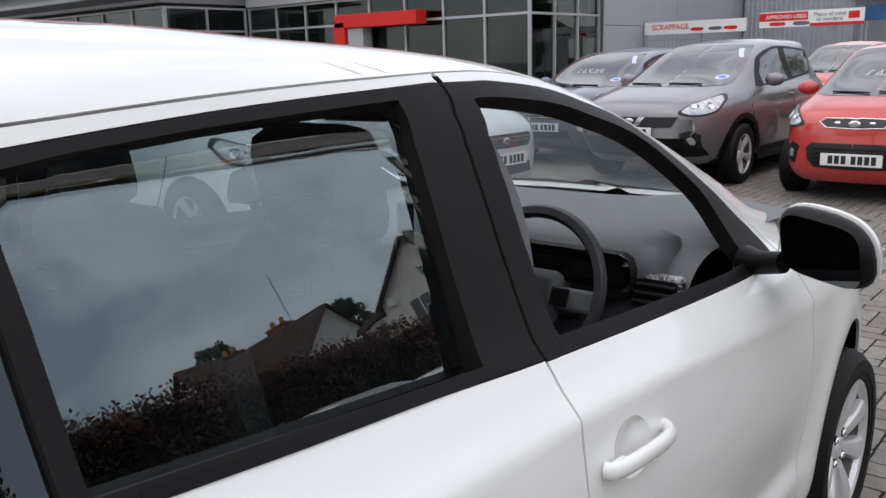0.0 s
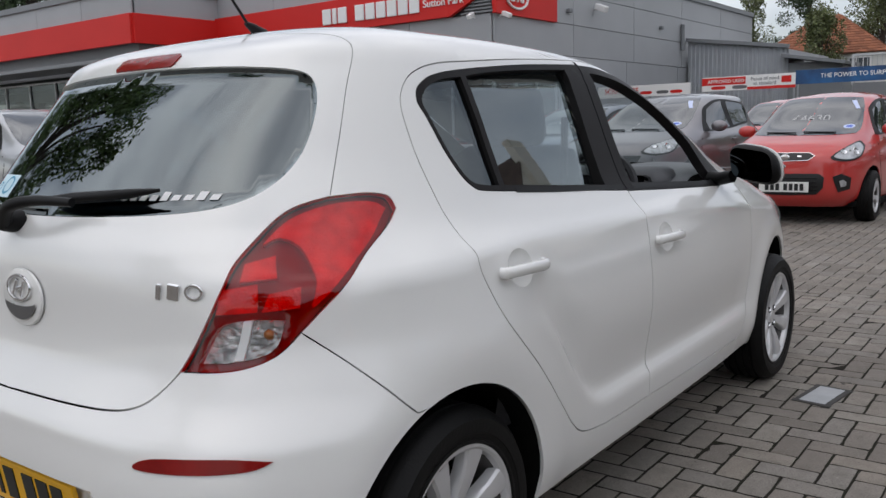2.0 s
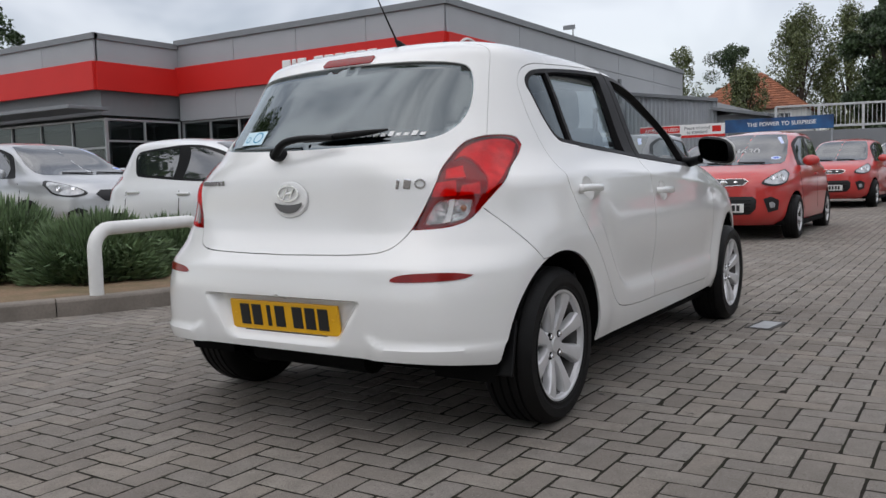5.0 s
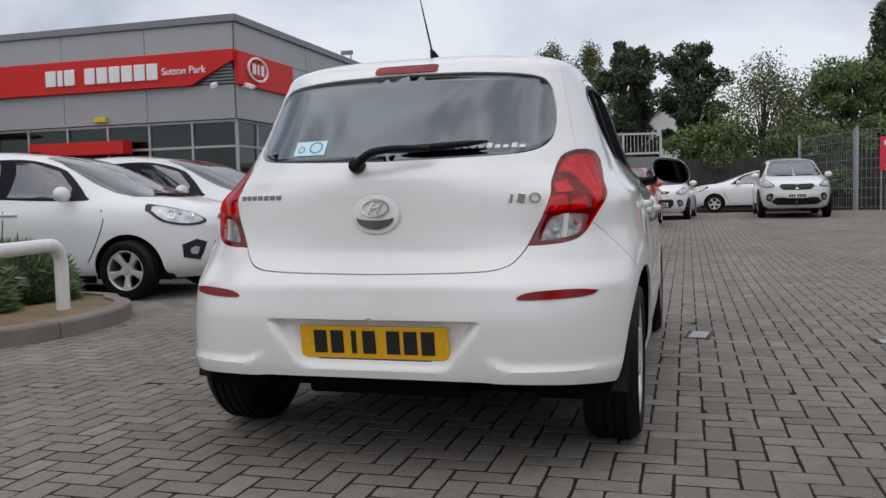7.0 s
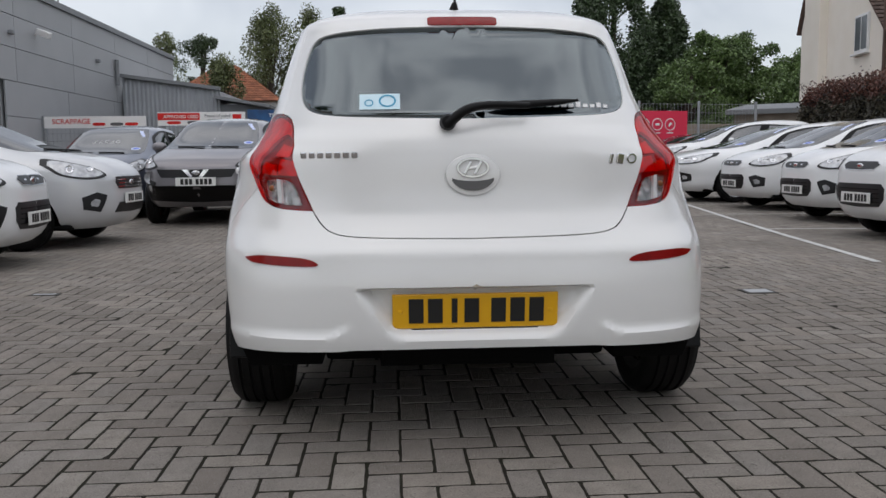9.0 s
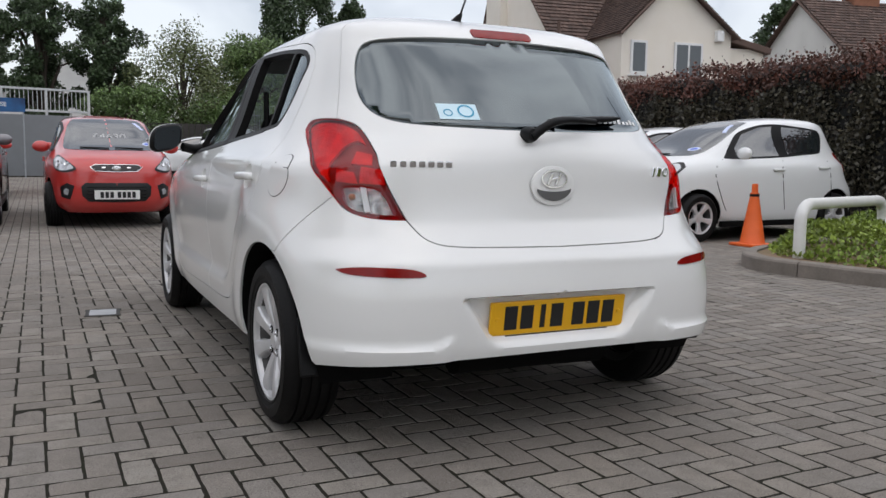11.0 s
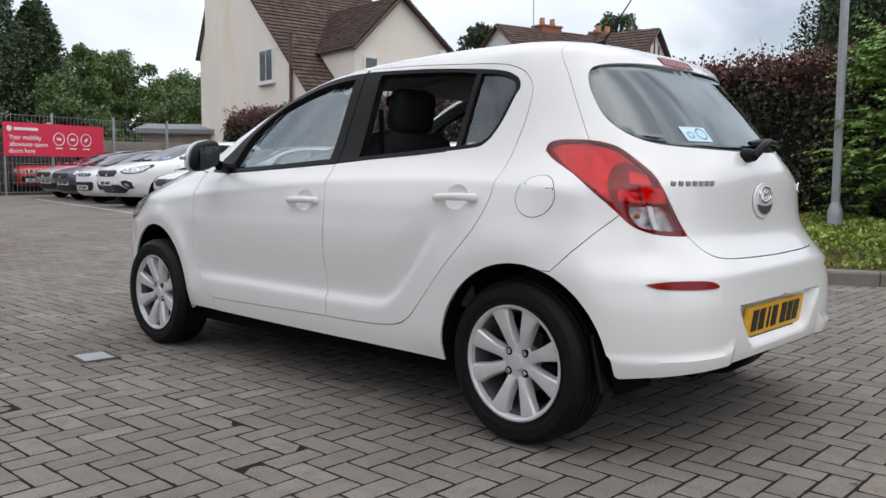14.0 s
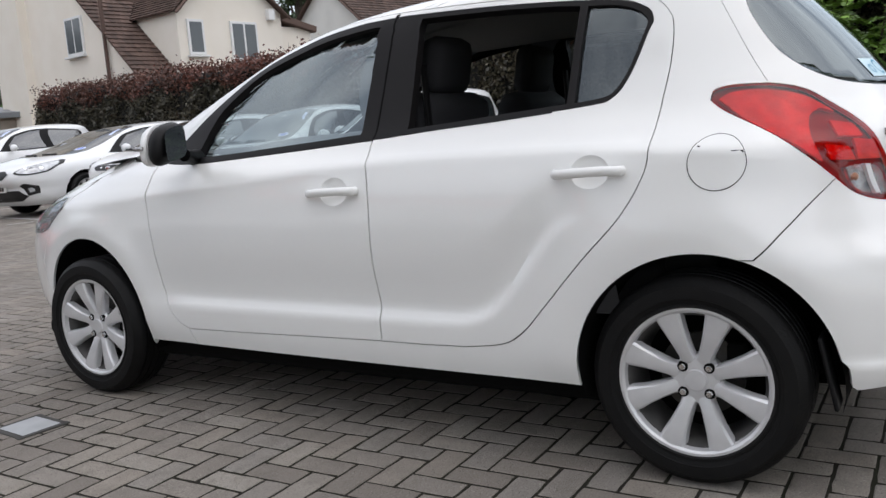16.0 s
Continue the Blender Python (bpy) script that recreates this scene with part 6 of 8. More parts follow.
cover(2.16, 2.25, 0.17, 0.14, 0)
cover(-2.64, 2.70, 0.16, 0.05, 0)

# painted bay lines
def bay_line(ax, ay, bx, by, w=0.075):
    n = Vector((ay - by, bx - ax, 0)).normalized() * w / 2
    pts = []
    for k in range(9):
        x, y = ax + (bx - ax) * k / 8, ay + (by - ay) * k / 8
        pts += [(x + n.x, y + n.y, slope(x, y) + 0.0045), (x - n.x, y - n.y, slope(x, y) + 0.0045)]
    tagged(new("bay_line", mesh_from("bay_line", pts, [(2 * k, 2 * k + 1, 2 * k + 3, 2 * k + 2) for k in range(8)], WHITE_LINE)), "worn white parking bay line on the paving", "road marking", "bay lines")


bay_line(3.78, 3.6, 6.55, 23.0)
for k in range(5):
    x0, y0 = row_place(k + 0.5)
    bay_line(x0 - 0.75, y0 + 0.1, x0 + 3.6, y0 - 0.4, 0.06)


# ---- planted islands ----
def kerb_run(name, pts, height=0.125, width=0.13, stone=0.9):
    """Kerb stones laid end to end along a line; each stone is a piece of its own."""
    line = smooth_line(pts, 24)
    root = thing(name, "grey concrete kerb round a planted island", "kerb", kind="structure")
    acc, start = 0.0, 0
    for i in range(1, len(line)):
        acc += math.hypot(line[i][0] - line[i - 1][0], line[i][1] - line[i - 1][1])
        if acc >= stone or i == len(line) - 1:
            seg = line[start:i + 1]
            bm = bmesh.new()
            rows = []
            for k, p in enumerate(seg):
                a, b = seg[max(0, k - 1)], seg[min(len(seg) - 1, k + 1)]
                d = Vector((b[0] - a[0], b[1] - a[1])).normalized()
                n = Vector((-d.y, d.x))
                px, py = p[0], p[1]
                if k in (0, len(seg) - 1):
                    e = 0.004 * (1 if k == 0 else -1)
                    px, py = px + d.x * e, py + d.y * e
                sec = ((0, -0.02), (0, height - 0.022), (0.010, height - 0.006), (0.028, height), (width, height), (width, -0.02))
                rows.append([bm.verts.new((px + n.x * o, py + n.y * o, h)) for o, h in sec])
            for a, b in zip(rows, rows[1:]):
                for k in range(5):
                    bm.faces.new((a[k], b[k], b[k + 1], a[k + 1]))
            bm.faces.new(rows[0])
            bm.faces.new(rows[-1][::-1])
            bmesh.ops.recalc_face_normals(bm, faces=bm.faces)
            part("kerb_stone", bm, KERB, root)
            acc, start = 0.0, i
    return line


left_kerb = kerb_run("kerb_1", [(-9.5, -3.6), (-6.0, -1.7), (-4.2, -0.35), (-3.45, 0.75), (-3.12, 1.65), (-3.22, 2.45), (-3.65, 2.98), (-4.6, 3.35), (-9.5, 3.60)])
right_kerb = kerb_run("kerb_2", [(9.2, 3.9), (5.6, 3.45), (4.6, 3.15), (4.12, 2.60), (4.18, 1.85), (4.42, 0.95), (4.78, 0.1), (5.5, -1.6), (6.6, -6.0)])


def bed(name, line, extra, z=0.105):
    """The soil inside a kerb."""
    pts = [(p[0], p[1]) for p in line[::4]] + extra
    cx, cy = sum(p[0] for p in pts) / len(pts), sum(p[1] for p in pts) / len(pts)
    bm = bmesh.new()
    rim = [bm.verts.new((x + (cx - x) * 0.012, y + (cy - y) * 0.012, z)) for x, y in pts]
    bm.faces.new(rim)
    bmesh.ops.triangulate(bm, faces=bm.faces[:])
    bmesh.ops.recalc_face_normals(bm, faces=bm.faces)
    if sum(f.normal.z for f in bm.faces) < 0:
        bmesh.ops.reverse_faces(bm, faces=bm.faces[:])
    tagged(part(name, bm, SOIL), "brown soil of a planted island", "soil", kind="structure")


bed("soil_1", left_kerb, [(-9.5, -0.5)])
bed("soil_2", right_kerb, [(9.6, -6.0)])

WHITE_STEEL = mat("white_painted_steel", (0.74, 0.74, 0.72), 0.45, vary=0.25, scale=7, tint=(0.5, 0.48, 0.45))


def hoop(a, b, h, z=0.09, r=0.052):
    """A white tubular barrier: two legs and a bent top rail."""
    a, b = Vector((*a, z)), Vector((*b, z))
    d = (b - a).normalized()
    pts = [a, a + Vector((0, 0, h * 0.45)), a + Vector((0, 0, h - 0.16))]
    for k in range(1, 7):
        t = k / 6 * math.pi / 2
        pts.append(a + Vector((0, 0, h - 0.16)) + d * 0.16 * (1 - math.cos(t)) + Vector((0, 0, 0.16 * math.sin(t))))
    back = []
    for k in range(0, 7):
        t = k / 6 * math.pi / 2
        back.append(b + Vector((0, 0, h - 0.16)) - d * 0.16 * (1 - math.sin(t)) * 1.0 + Vector((0, 0, 0.16 * math.cos(t))))
    back = [b + Vector((0, 0, h - 0.16)) - d * 0.16 * (1 - math.sin(k / 6 * math.pi / 2)) + Vector((0, 0, 0.16 * math.cos(k / 6 * math.pi / 2))) for k in range(7)]
    pts += back + [b + Vector((0, 0, h * 0.45)), b]
    ob = part("hoop_barrier", add_tube(bmesh.new(), pts, r, 16), WHITE_STEEL, smooth=60)
    return tagged(ob, "white tubular steel hoop barrier in a planted island", "barrier", "hoop barriers")


hoop((-3.40, 1.05), (-3.66, 2.28), 0.52)
hoop((4.52, 2.46), (6.2, 2.92), 0.49)
hoop((7.75, 3.22), (9.1, 3.5), 0.48)

# cone
CONE = mat("orange_plastic", (0.80, 0.13, 0.02), 0.5, vary=0.15, scale=6)
cone = thing("traffic_cone", "faded orange traffic cone with a dark band", "traffic cone", pose(5.75, 4.20, slope(5.75, 4.2)))
part("cone_body", lathe([(0.15, 0.03), (0.135, 0.05), (0.05, 0.56), (0.05, 0.60), (0.036, 0.605), (0.034, 0.70), (0.0, 0.705)], 32, "z"), CONE, cone, smooth=45)
part("base", box(0, 0, 0.018, 0.36, 0.36, 0.036, 0.012), CONE, cone)
part("band", lathe([(0.0535, 0.56), (0.055, 0.575), (0.053, 0.59)], 32, "z"), BLACK_TRIM, cone)

# lamp post
GALV = mat("galvanised_steel", (0.36, 0.38, 0.40), 0.5, metal=0.3, vary=0.3, scale=6)
post = thing("lamp_post", "grey galvanised lamp post in the planted island", "lamp post", pose(7.61, 1.73, 0.10))
part("lower_tube", lathe([(0.0, 0), (0.085, 0.0), (0.085, 0.42), (0.05, 0.52)], 20, "z"), GALV, post, smooth=40)
part("upper_tube", lathe([(0.05, 0.50), (0.048, 6.0), (0, 6.0)], 20, "z"), GALV, post, smooth=40)


# ---- foliage ----
def leaf_mesh(name, centres, sizes, material, long=1.0, lean=0.0, seed=1, up=0.0):
    """Many small leaves, each a pointed blade of its own. long: length against width."""
    r = np.random.default_rng(seed)
    n = len(centres)
    d = r.normal(size=(n, 3))
    d[:, 2] = d[:, 2] * (1 - lean) + up
    d /= np.linalg.norm(d, axis=1, keepdims=True)
    o = np.cross(d, r.normal(size=(n, 3)))
    o /= np.linalg.norm(o, axis=1, keepdims=True)
    nrm = np.cross(d, o)
    s = np.asarray(sizes)[:, None]
    tip, side = d * s * long, o * s * 0.5
    v = np.stack([centres, centres + tip * 0.45 + side + nrm * s * 0.10, centres + tip, centres + tip * 0.45 - side + nrm * s * 0.10], 1).reshape(-1, 3)
    me = bpy.data.meshes.new(name)
    me.vertices.add(len(v))
    me.vertices.foreach_set("co", v.ravel().astype(np.float32))
    idx = np.arange(4 * n, dtype=np.int32)
    me.loops.add(4 * n)
    me.loops.foreach_set("vertex_index", idx)
    me.polygons.add(n)
    me.polygons.foreach_set("loop_start", np.arange(0, 4 * n, 4, dtype=np.int32))
    me.materials.append(material)
    me.update(calc_edges=True)
    return me


def leaf_mat(name, colour, tint, island=0.45):
    m = mat(name, colour, 0.5, vary=0.8, scale=0.9, tint=tint, island=island)
    return m


BARK = mat("bark", (0.07, 0.055, 0.042), 0.9, vary=0.5, scale=6, bump=0.8, bump_scale=30)
LEAF_GREEN = leaf_mat("green_leaf", (0.13, 0.20, 0.06), (0.06, 0.10, 0.03))
LEAF_DARK = leaf_mat("dark_leaf", (0.060, 0.095, 0.038), (0.026, 0.046, 0.020))
LEAF_BIRCH = leaf_mat("birch_leaf", (0.13, 0.155, 0.055), (0.07, 0.085, 0.035))
LEAF_BEECH = leaf_mat("beech_leaf", (0.070, 0.060, 0.038), (0.030, 0.030, 0.018), 0.65)
LEAF_COPPER = leaf_mat("copper_leaf", (0.13, 0.045, 0.03), (0.06, 0.03, 0.018), 0.5)
LEAF_COVER = leaf_mat("cover_leaf", (0.23, 0.30, 0.045), (0.08, 0.14, 0.02), 0.5)
LEAF_SHRUB = leaf_mat("shrub_leaf", (0.20, 0.26, 0.08), (0.10, 0.14, 0.045), 0.45)
LEAF_SHRUB2 = leaf_mat("grey_shrub_leaf", (0.16, 0.23, 0.11), (0.08, 0.13, 0.06), 0.45)
LEAF_FERN = leaf_mat("pinnate_leaf", (0.21, 0.34, 0.07), (0.11, 0.20, 0.04), 0.4)
# near black: stands for the shade deep inside hedge and shrubs
FOLIAGE_SHADE = mat("foliage_shade", (0.003, 0.003, 0.002), 0.95)


def tree(x, y, height, spread, kind, label, seed, leaves=5000, size=0.22, trunk=0.3, bare=0.25):
    """A tree: tapered trunk, limbs, and a crown of many small leaves in clumps with gaps."""
    r = np.random.default_rng(seed)
    z0 = slope(x, min(y, 60)) - 0.02
    height *= 0.82 if 31 <= seed < 37 else 1.0
    leaves, size = int(leaves * (2.2 if seed < 40 else 1.5)), size * (0.62 if seed < 40 else 0.72)
    root = thing("tree", label, "tree", pose(x, y, z0), "background trees")
    bm = bmesh.new()
    add_tube(bm, smooth_line([(0, 0, 0), (r.normal(0, 0.1), r.normal(0, 0.1), height * 0.45), (r.normal(0, 0.2), r.normal(0, 0.2), height * 0.9)], 4), [trunk * (1 - 0.09 * k) for k in range(9)], 8)
    pts = []
    clumps = 66 if kind != "cypress" else 150
    for k in range(clumps):
        if kind == "cypress":
            h = r.uniform(0.04, 0.98)
            rad = spread * (1 - h ** 2.4) ** 0.85 * r.uniform(0.55, 0.92)
            cz, cr = h * height, spread * 0.25 * (1.15 - h * 0.7)
        elif kind == "birch":
            h = r.uniform(bare, 1.0)
            rad = spread * math.sin(math.pi * min(1, 0.15 + 0.8 * (h - bare) / (1 - bare))) * r.uniform(0.3, 1.0)
            cz, cr = h * height, spread * r.uniform(0.16, 0.30)
        else:
            h = r.uniform(bare, 0.97)
            rad = spread * math.sqrt(max(0.04, 1 - ((h - 0.5 * (1 + bare)) / (0.52 * (1 - bare))) ** 2)) * r.uniform(0.35, 0.95)
            cz, cr = h * height, spread * r.uniform(0.15, 0.31)
        a = r.uniform(0, 2 * math.pi)
        c = np.array([rad * math.cos(a), rad * math.sin(a), cz])
        if kind != "cypress" and k % 2 == 0:
            add_tube(bm, [(0, 0, max(height * 0.2, cz * 0.55)), tuple(c * (0.5, 0.5, 1) - (0, 0, 0.3)), tuple(c)], [trunk * 0.35, trunk * 0.2, trunk * 0.05], 5)
        m = int(leaves * 2.0) // clumps
        d = r.normal(size=(m, 3))
        d /= np.linalg.norm(d, axis=1, keepdims=True)
        rr = cr * r.uniform(0.25, 1.0, (m, 1)) ** 0.6
        stretch_z = {"cypress": 2.3, "birch": 1.7}.get(kind, 0.85)
        pts.append(c + d * rr * (1, 1, stretch_z))
    part("trunk", bm, BARK, root)
    pts = np.concatenate(pts)
    pts = pts[pts[:, 2] > 0.25]
    m = {"cypress": LEAF_DARK, "birch": LEAF_BIRCH, "dark": LEAF_DARK}.get(kind, LEAF_GREEN)
    me = leaf_mesh("crown", pts, r.uniform(0.6, 1.3, len(pts)) * size * 0.66, m, 1.5, seed=seed, lean=0.0, up=-0.5 if kind == "birch" else 0.1)
    part("crown", me, None, root)
    return root


tree(12.35, 45, 13.5, 3.0, "cypress", "tall dark green cypress behind the fence", 11, 15000, 0.28)
tree(15.7, 46, 9.6, 2.6, "cypress", "dark green cypress behind the fence", 12, 12000, 0.28)
for k, (tx, ty, th, ts) in enumerate(((19.5, 44, 7.2, 2.8), (24.0, 45, 6.3, 3.0), (28.5, 45, 6.2, 2.8), (15.0, 40, 5.2, 2.4), (21.5, 39, 4.6, 2.6), (17.4, 43, 7.2, 2.5))):
    tree(tx, ty, th, ts, "broad", "green broadleaf tree behind the fence", 20 + k, 7000, 0.24, bare=0.12)
tree(-1.2, 37, 9.3, 1.8, "dark", "dark green narrow tree behind the back fence", 31, 7000, 0.22, bare=0.1)
tree(1.3, 37.5, 9.0, 1.9, "dark", "dark green narrow tree behind the back fence", 32, 7000, 0.22, bare=0.1)
tree(4.0, 34, 6.6, 2.6, "birch", "thin airy green tree behind the back fence", 33, 3500, 0.17, 0.12)
tree(7.4, 35, 6.9, 2.5, "broad", "green broadleaf tree behind the back fence", 34, 6500, 0.2, bare=0.1)
tree(2.0, 32.5, 4.0, 2.4, "broad", "low green bush behind the back fence", 35, 6000, 0.18, bare=0.05)
tree(6.0, 32.0, 3.6, 2.4, "broad", "low green bush behind the back fence", 36, 6000, 0.18, bare=0.05)
tree(-11.0, 75, 13.2, 3.4, "birch", "tall birch beyond the yard fence", 41, 6500, 0.26, 0.2)
tree(-7.6, 77, 13.4, 3.2, "birch", "tall birch beyond the yard fence", 42, 6500, 0.26, 0.2)
tree(-5.0, 80, 15.0, 2.0, "dark", "tall dark conifer beyond the yard fence", 52, 6000, 0.28, bare=0.1)
tree(-13.6, 66, 8.2, 2.2, "birch", "weeping birch beyond the yard fence", 43, 4500, 0.24, 0.16)
tree(-19.3, 85, 12.8, 3.0, "dark", "round dark green tree behind the shed", 44, 7000, 0.26, bare=0.15)
tree(-15.0, 54, 8.6, 1.5, "birch", "thin tree behind the showroom", 45, 2500, 0.2, 0.12)
tree(-53, 28, 13.0, 3.2, "dark", "dark conifer behind the showroom wing", 46, 7000, 0.34, bare=0.1)
tree(-60, 25, 11.0, 3.2, "broad", "green tree behind the showroom wing", 47, 5000, 0.34, bare=0.1)
tree(-42, 30, 8.8, 1.2, "dark", "small dark tree top behind the showroom wing", 48, 2500, 0.3, bare=0.1)
tree(19.0, 4.2, 9.5, 2.6, "cypress", "dark green conifer behind the hedge", 49, 40000, 0.13)
tree(33.0, 29.5, 9.0, 1.6, "dark", "small dark tree between the houses", 50, 3000, 0.26, bare=0.3)
tree(40.0, 25.0, 10.4, 1.6, "dark", "dark tree top behind the houses", 51, 3000, 0.26, bare=0.4)
# trees behind the camera, mirrored in the car's windows
tree(12, -16, 9.0, 3.6, "broad", "green tree across the road", 61, 5000, 0.3, bare=0.2)
tree(-4.5, -13, 12.5, 4.2, "broad", "green tree across the road", 62, 5000, 0.3, bare=0.2)
tree(-14.5, 0.0, 11.5, 4.3, "broad", "large green tree at the edge of the yard", 63, 7000, 0.3, bare=0.2)

# the copper beech hedge along the yard's side
r = np.random.default_rng(77)
hedge = thing("hedge", "tall clipped copper beech hedge, dark with reddish tips", "hedge")
HX, HT = 9.75, 0.14


def hedge_x(y):
    return HX + HT * (y - 4)


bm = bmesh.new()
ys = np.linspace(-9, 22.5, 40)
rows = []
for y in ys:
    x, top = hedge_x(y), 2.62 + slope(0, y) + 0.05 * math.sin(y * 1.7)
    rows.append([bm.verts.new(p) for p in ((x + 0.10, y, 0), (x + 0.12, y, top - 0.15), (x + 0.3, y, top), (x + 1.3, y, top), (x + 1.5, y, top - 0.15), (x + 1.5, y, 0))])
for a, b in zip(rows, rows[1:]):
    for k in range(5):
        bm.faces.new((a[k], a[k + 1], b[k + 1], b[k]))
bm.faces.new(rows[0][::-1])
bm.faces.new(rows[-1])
# solid block, not twigs: the hedge's inner shade put in as black
part("twig_core", bm, FOLIAGE_SHADE, hedge)
n = 105000
y = -9 + 31.5 * r.uniform(0, 1, n) ** 1.15
zz = r.uniform(0.02, 1.0, n)
depth = np.abs(r.normal(0, 0.07, n)) * np.sign(r.uniform(-0.5, 1, n))
wob = 0.07 * np.sin(y * 5.1 + zz * 7) + 0.05 * np.sin(y * 2.3 - zz * 11)
c = np.stack([HX + HT * (y - 4) + 0.08 - depth + wob, y, zz * (2.62 + 0.009 * np.maximum(0, y - 7.0))], 1)
red = zz > 0.86 - 0.08 * np.sin(y * 3.0) * r.uniform(0, 1, n)
part("foliage", leaf_mesh("foliage", c[~red], r.uniform(0.036, 0.07, (~red).sum()), LEAF_BEECH, 1.3, seed=7), None, hedge, "dark brown-green beech leaves")
n2 = 16000
y2 = -9 + 31.5 * r.uniform(0, 1, n2)
top = np.stack([HX + HT * (y2 - 4) + r.uniform(-0.05, 1.4, n2), y2, 2.62 + 0.009 * np.maximum(0, y2 - 7.0) + np.abs(r.normal(0, 0.10, n2)) + 0.12 * np.maximum(0, np.sin(y2 * 1.9) * np.sin(y2 * 0.73))], 1)
tips = np.concatenate([c[red], top])
part("tip_foliage", leaf_mesh("tip_foliage", tips, r.uniform(0.034, 0.064, len(tips)), LEAF_COPPER, 1.3, seed=8, up=0.4), None, hedge, "reddish brown young beech leaves")
bm = bmesh.new()
for k in range(70):
    yy = r.uniform(-4, 22)
    b = Vector((hedge_x(yy) + r.uniform(0.1, 1.0), yy, 2.6 + slope(0, yy)))
    add_rod(bm, b, b + Vector((r.normal(0, 0.08), r.normal(0, 0.08), r.uniform(0.15, 0.45))), 0.006, 0.003, 4)
tagged(part("twigs", bm, BARK, hedge), kind="stuff")

# low green cover on the right-hand island
r = np.random.default_rng(78)
cover_plant = thing("ground_cover", "bright green low ground-cover shrub filling the island", "shrub", kind="stuff")
n = 110000
px, py = r.uniform(4.35, 9.7, n), r.uniform(-5.5, 3.7, n)
edge = np.interp(py, [-6, -1.6, 0.1, 0.95, 1.85, 2.6, 3.15, 3.8], [6.6, 5.5, 4.78, 4.42, 4.18, 4.12, 4.6, 5.6]) + 0.30
ok = px > edge
px, py, edge = px[ok], py[ok], edge[ok]
hmax = 0.34 * np.clip((px - edge) / 0.5, 0.12, 1) * (0.75 + 0.25 * np.sin(px * 3.1 + 1.7 * np.sin(py * 2.3)) * np.cos(py * 2.7))
pz = 0.10 + hmax * r.uniform(0.35, 1.0, len(px)) ** 0.5
part("leaves", leaf_mesh("leaves", np.stack([px, py, pz], 1), r.uniform(0.018, 0.038, len(px)), LEAF_COVER, 1.6, seed=9, up=0.5), None, cover_plant)

# pinnate-leaved shrub by the lamp post
r = np.random.default_rng(79)
fern = thing("shrub", "green shrub with long feathery leaves by the hedge", "shrub", pose(8.55, 0.60, 0.10))
bm = bmesh.new()
pts, sz_ = [], []
for k in range(300):
    a, h = r.uniform(0, 2 * math.pi), r.uniform(0.5, 3.2)
    base = Vector((0.25 * math.cos(a), 0.35 * math.sin(a), 0.0))
    mid_p = Vector((0.85 * math.cos(a) * r.uniform(0.4, 1), 1.45 * math.sin(a) * r.uniform(0.3, 1), h * 0.85))
    tip = mid_p + Vector((0.40 * math.cos(a), 0.45 * math.sin(a), 0.16 + 0.1 * r.normal()))
    if k < 26:
        add_tube(bm, [base, (base + mid_p) / 2 + Vector((0.03, 0.02, 0.1)), mid_p], [0.022, 0.016, 0.008], 5)
    for j in range(3):
        d = Vector((r.normal(), r.normal(), r.uniform(-0.5, 0.3))).normalized() * 0.42
        d = (d + (tip - mid_p) * 0.5)
        for i in range(11):
            p = mid_p.lerp(mid_p + d, i / 10) - Vector((0, 0, 0.10 * (i / 10) ** 2))
            side = d.cross(Vector((0, 0, 1))).normalized()
            for sgn in (-1, 1):
                pts.append((tuple(p), tuple((side * sgn + d.normalized() * 0.35 + Vector((0, 0, -0.15))).normalized() * (0.115 - 0.005 * i))))
tagged(part("stems", bm, BARK, fern), kind="stuff")
vs, fs = [], []
for p, d in pts:
    p, d = Vector(p), Vector(d)
    tilt_l = r.uniform(-1.1, 1.1)
    o = (d.cross(Vector((0, 0, 1))).normalized() * math.cos(tilt_l) + Vector((0, 0, 1)) * math.sin(tilt_l)) * 0.028
    i = len(vs)
    vs += [tuple(p), tuple(p + d * 0.4 + o), tuple(p + d), tuple(p + d * 0.4 - o)]
    fs.append((i, i + 1, i + 2, i + 3))
part("foliage", mesh_from("foliage", vs, fs, LEAF_FERN), None, fern)

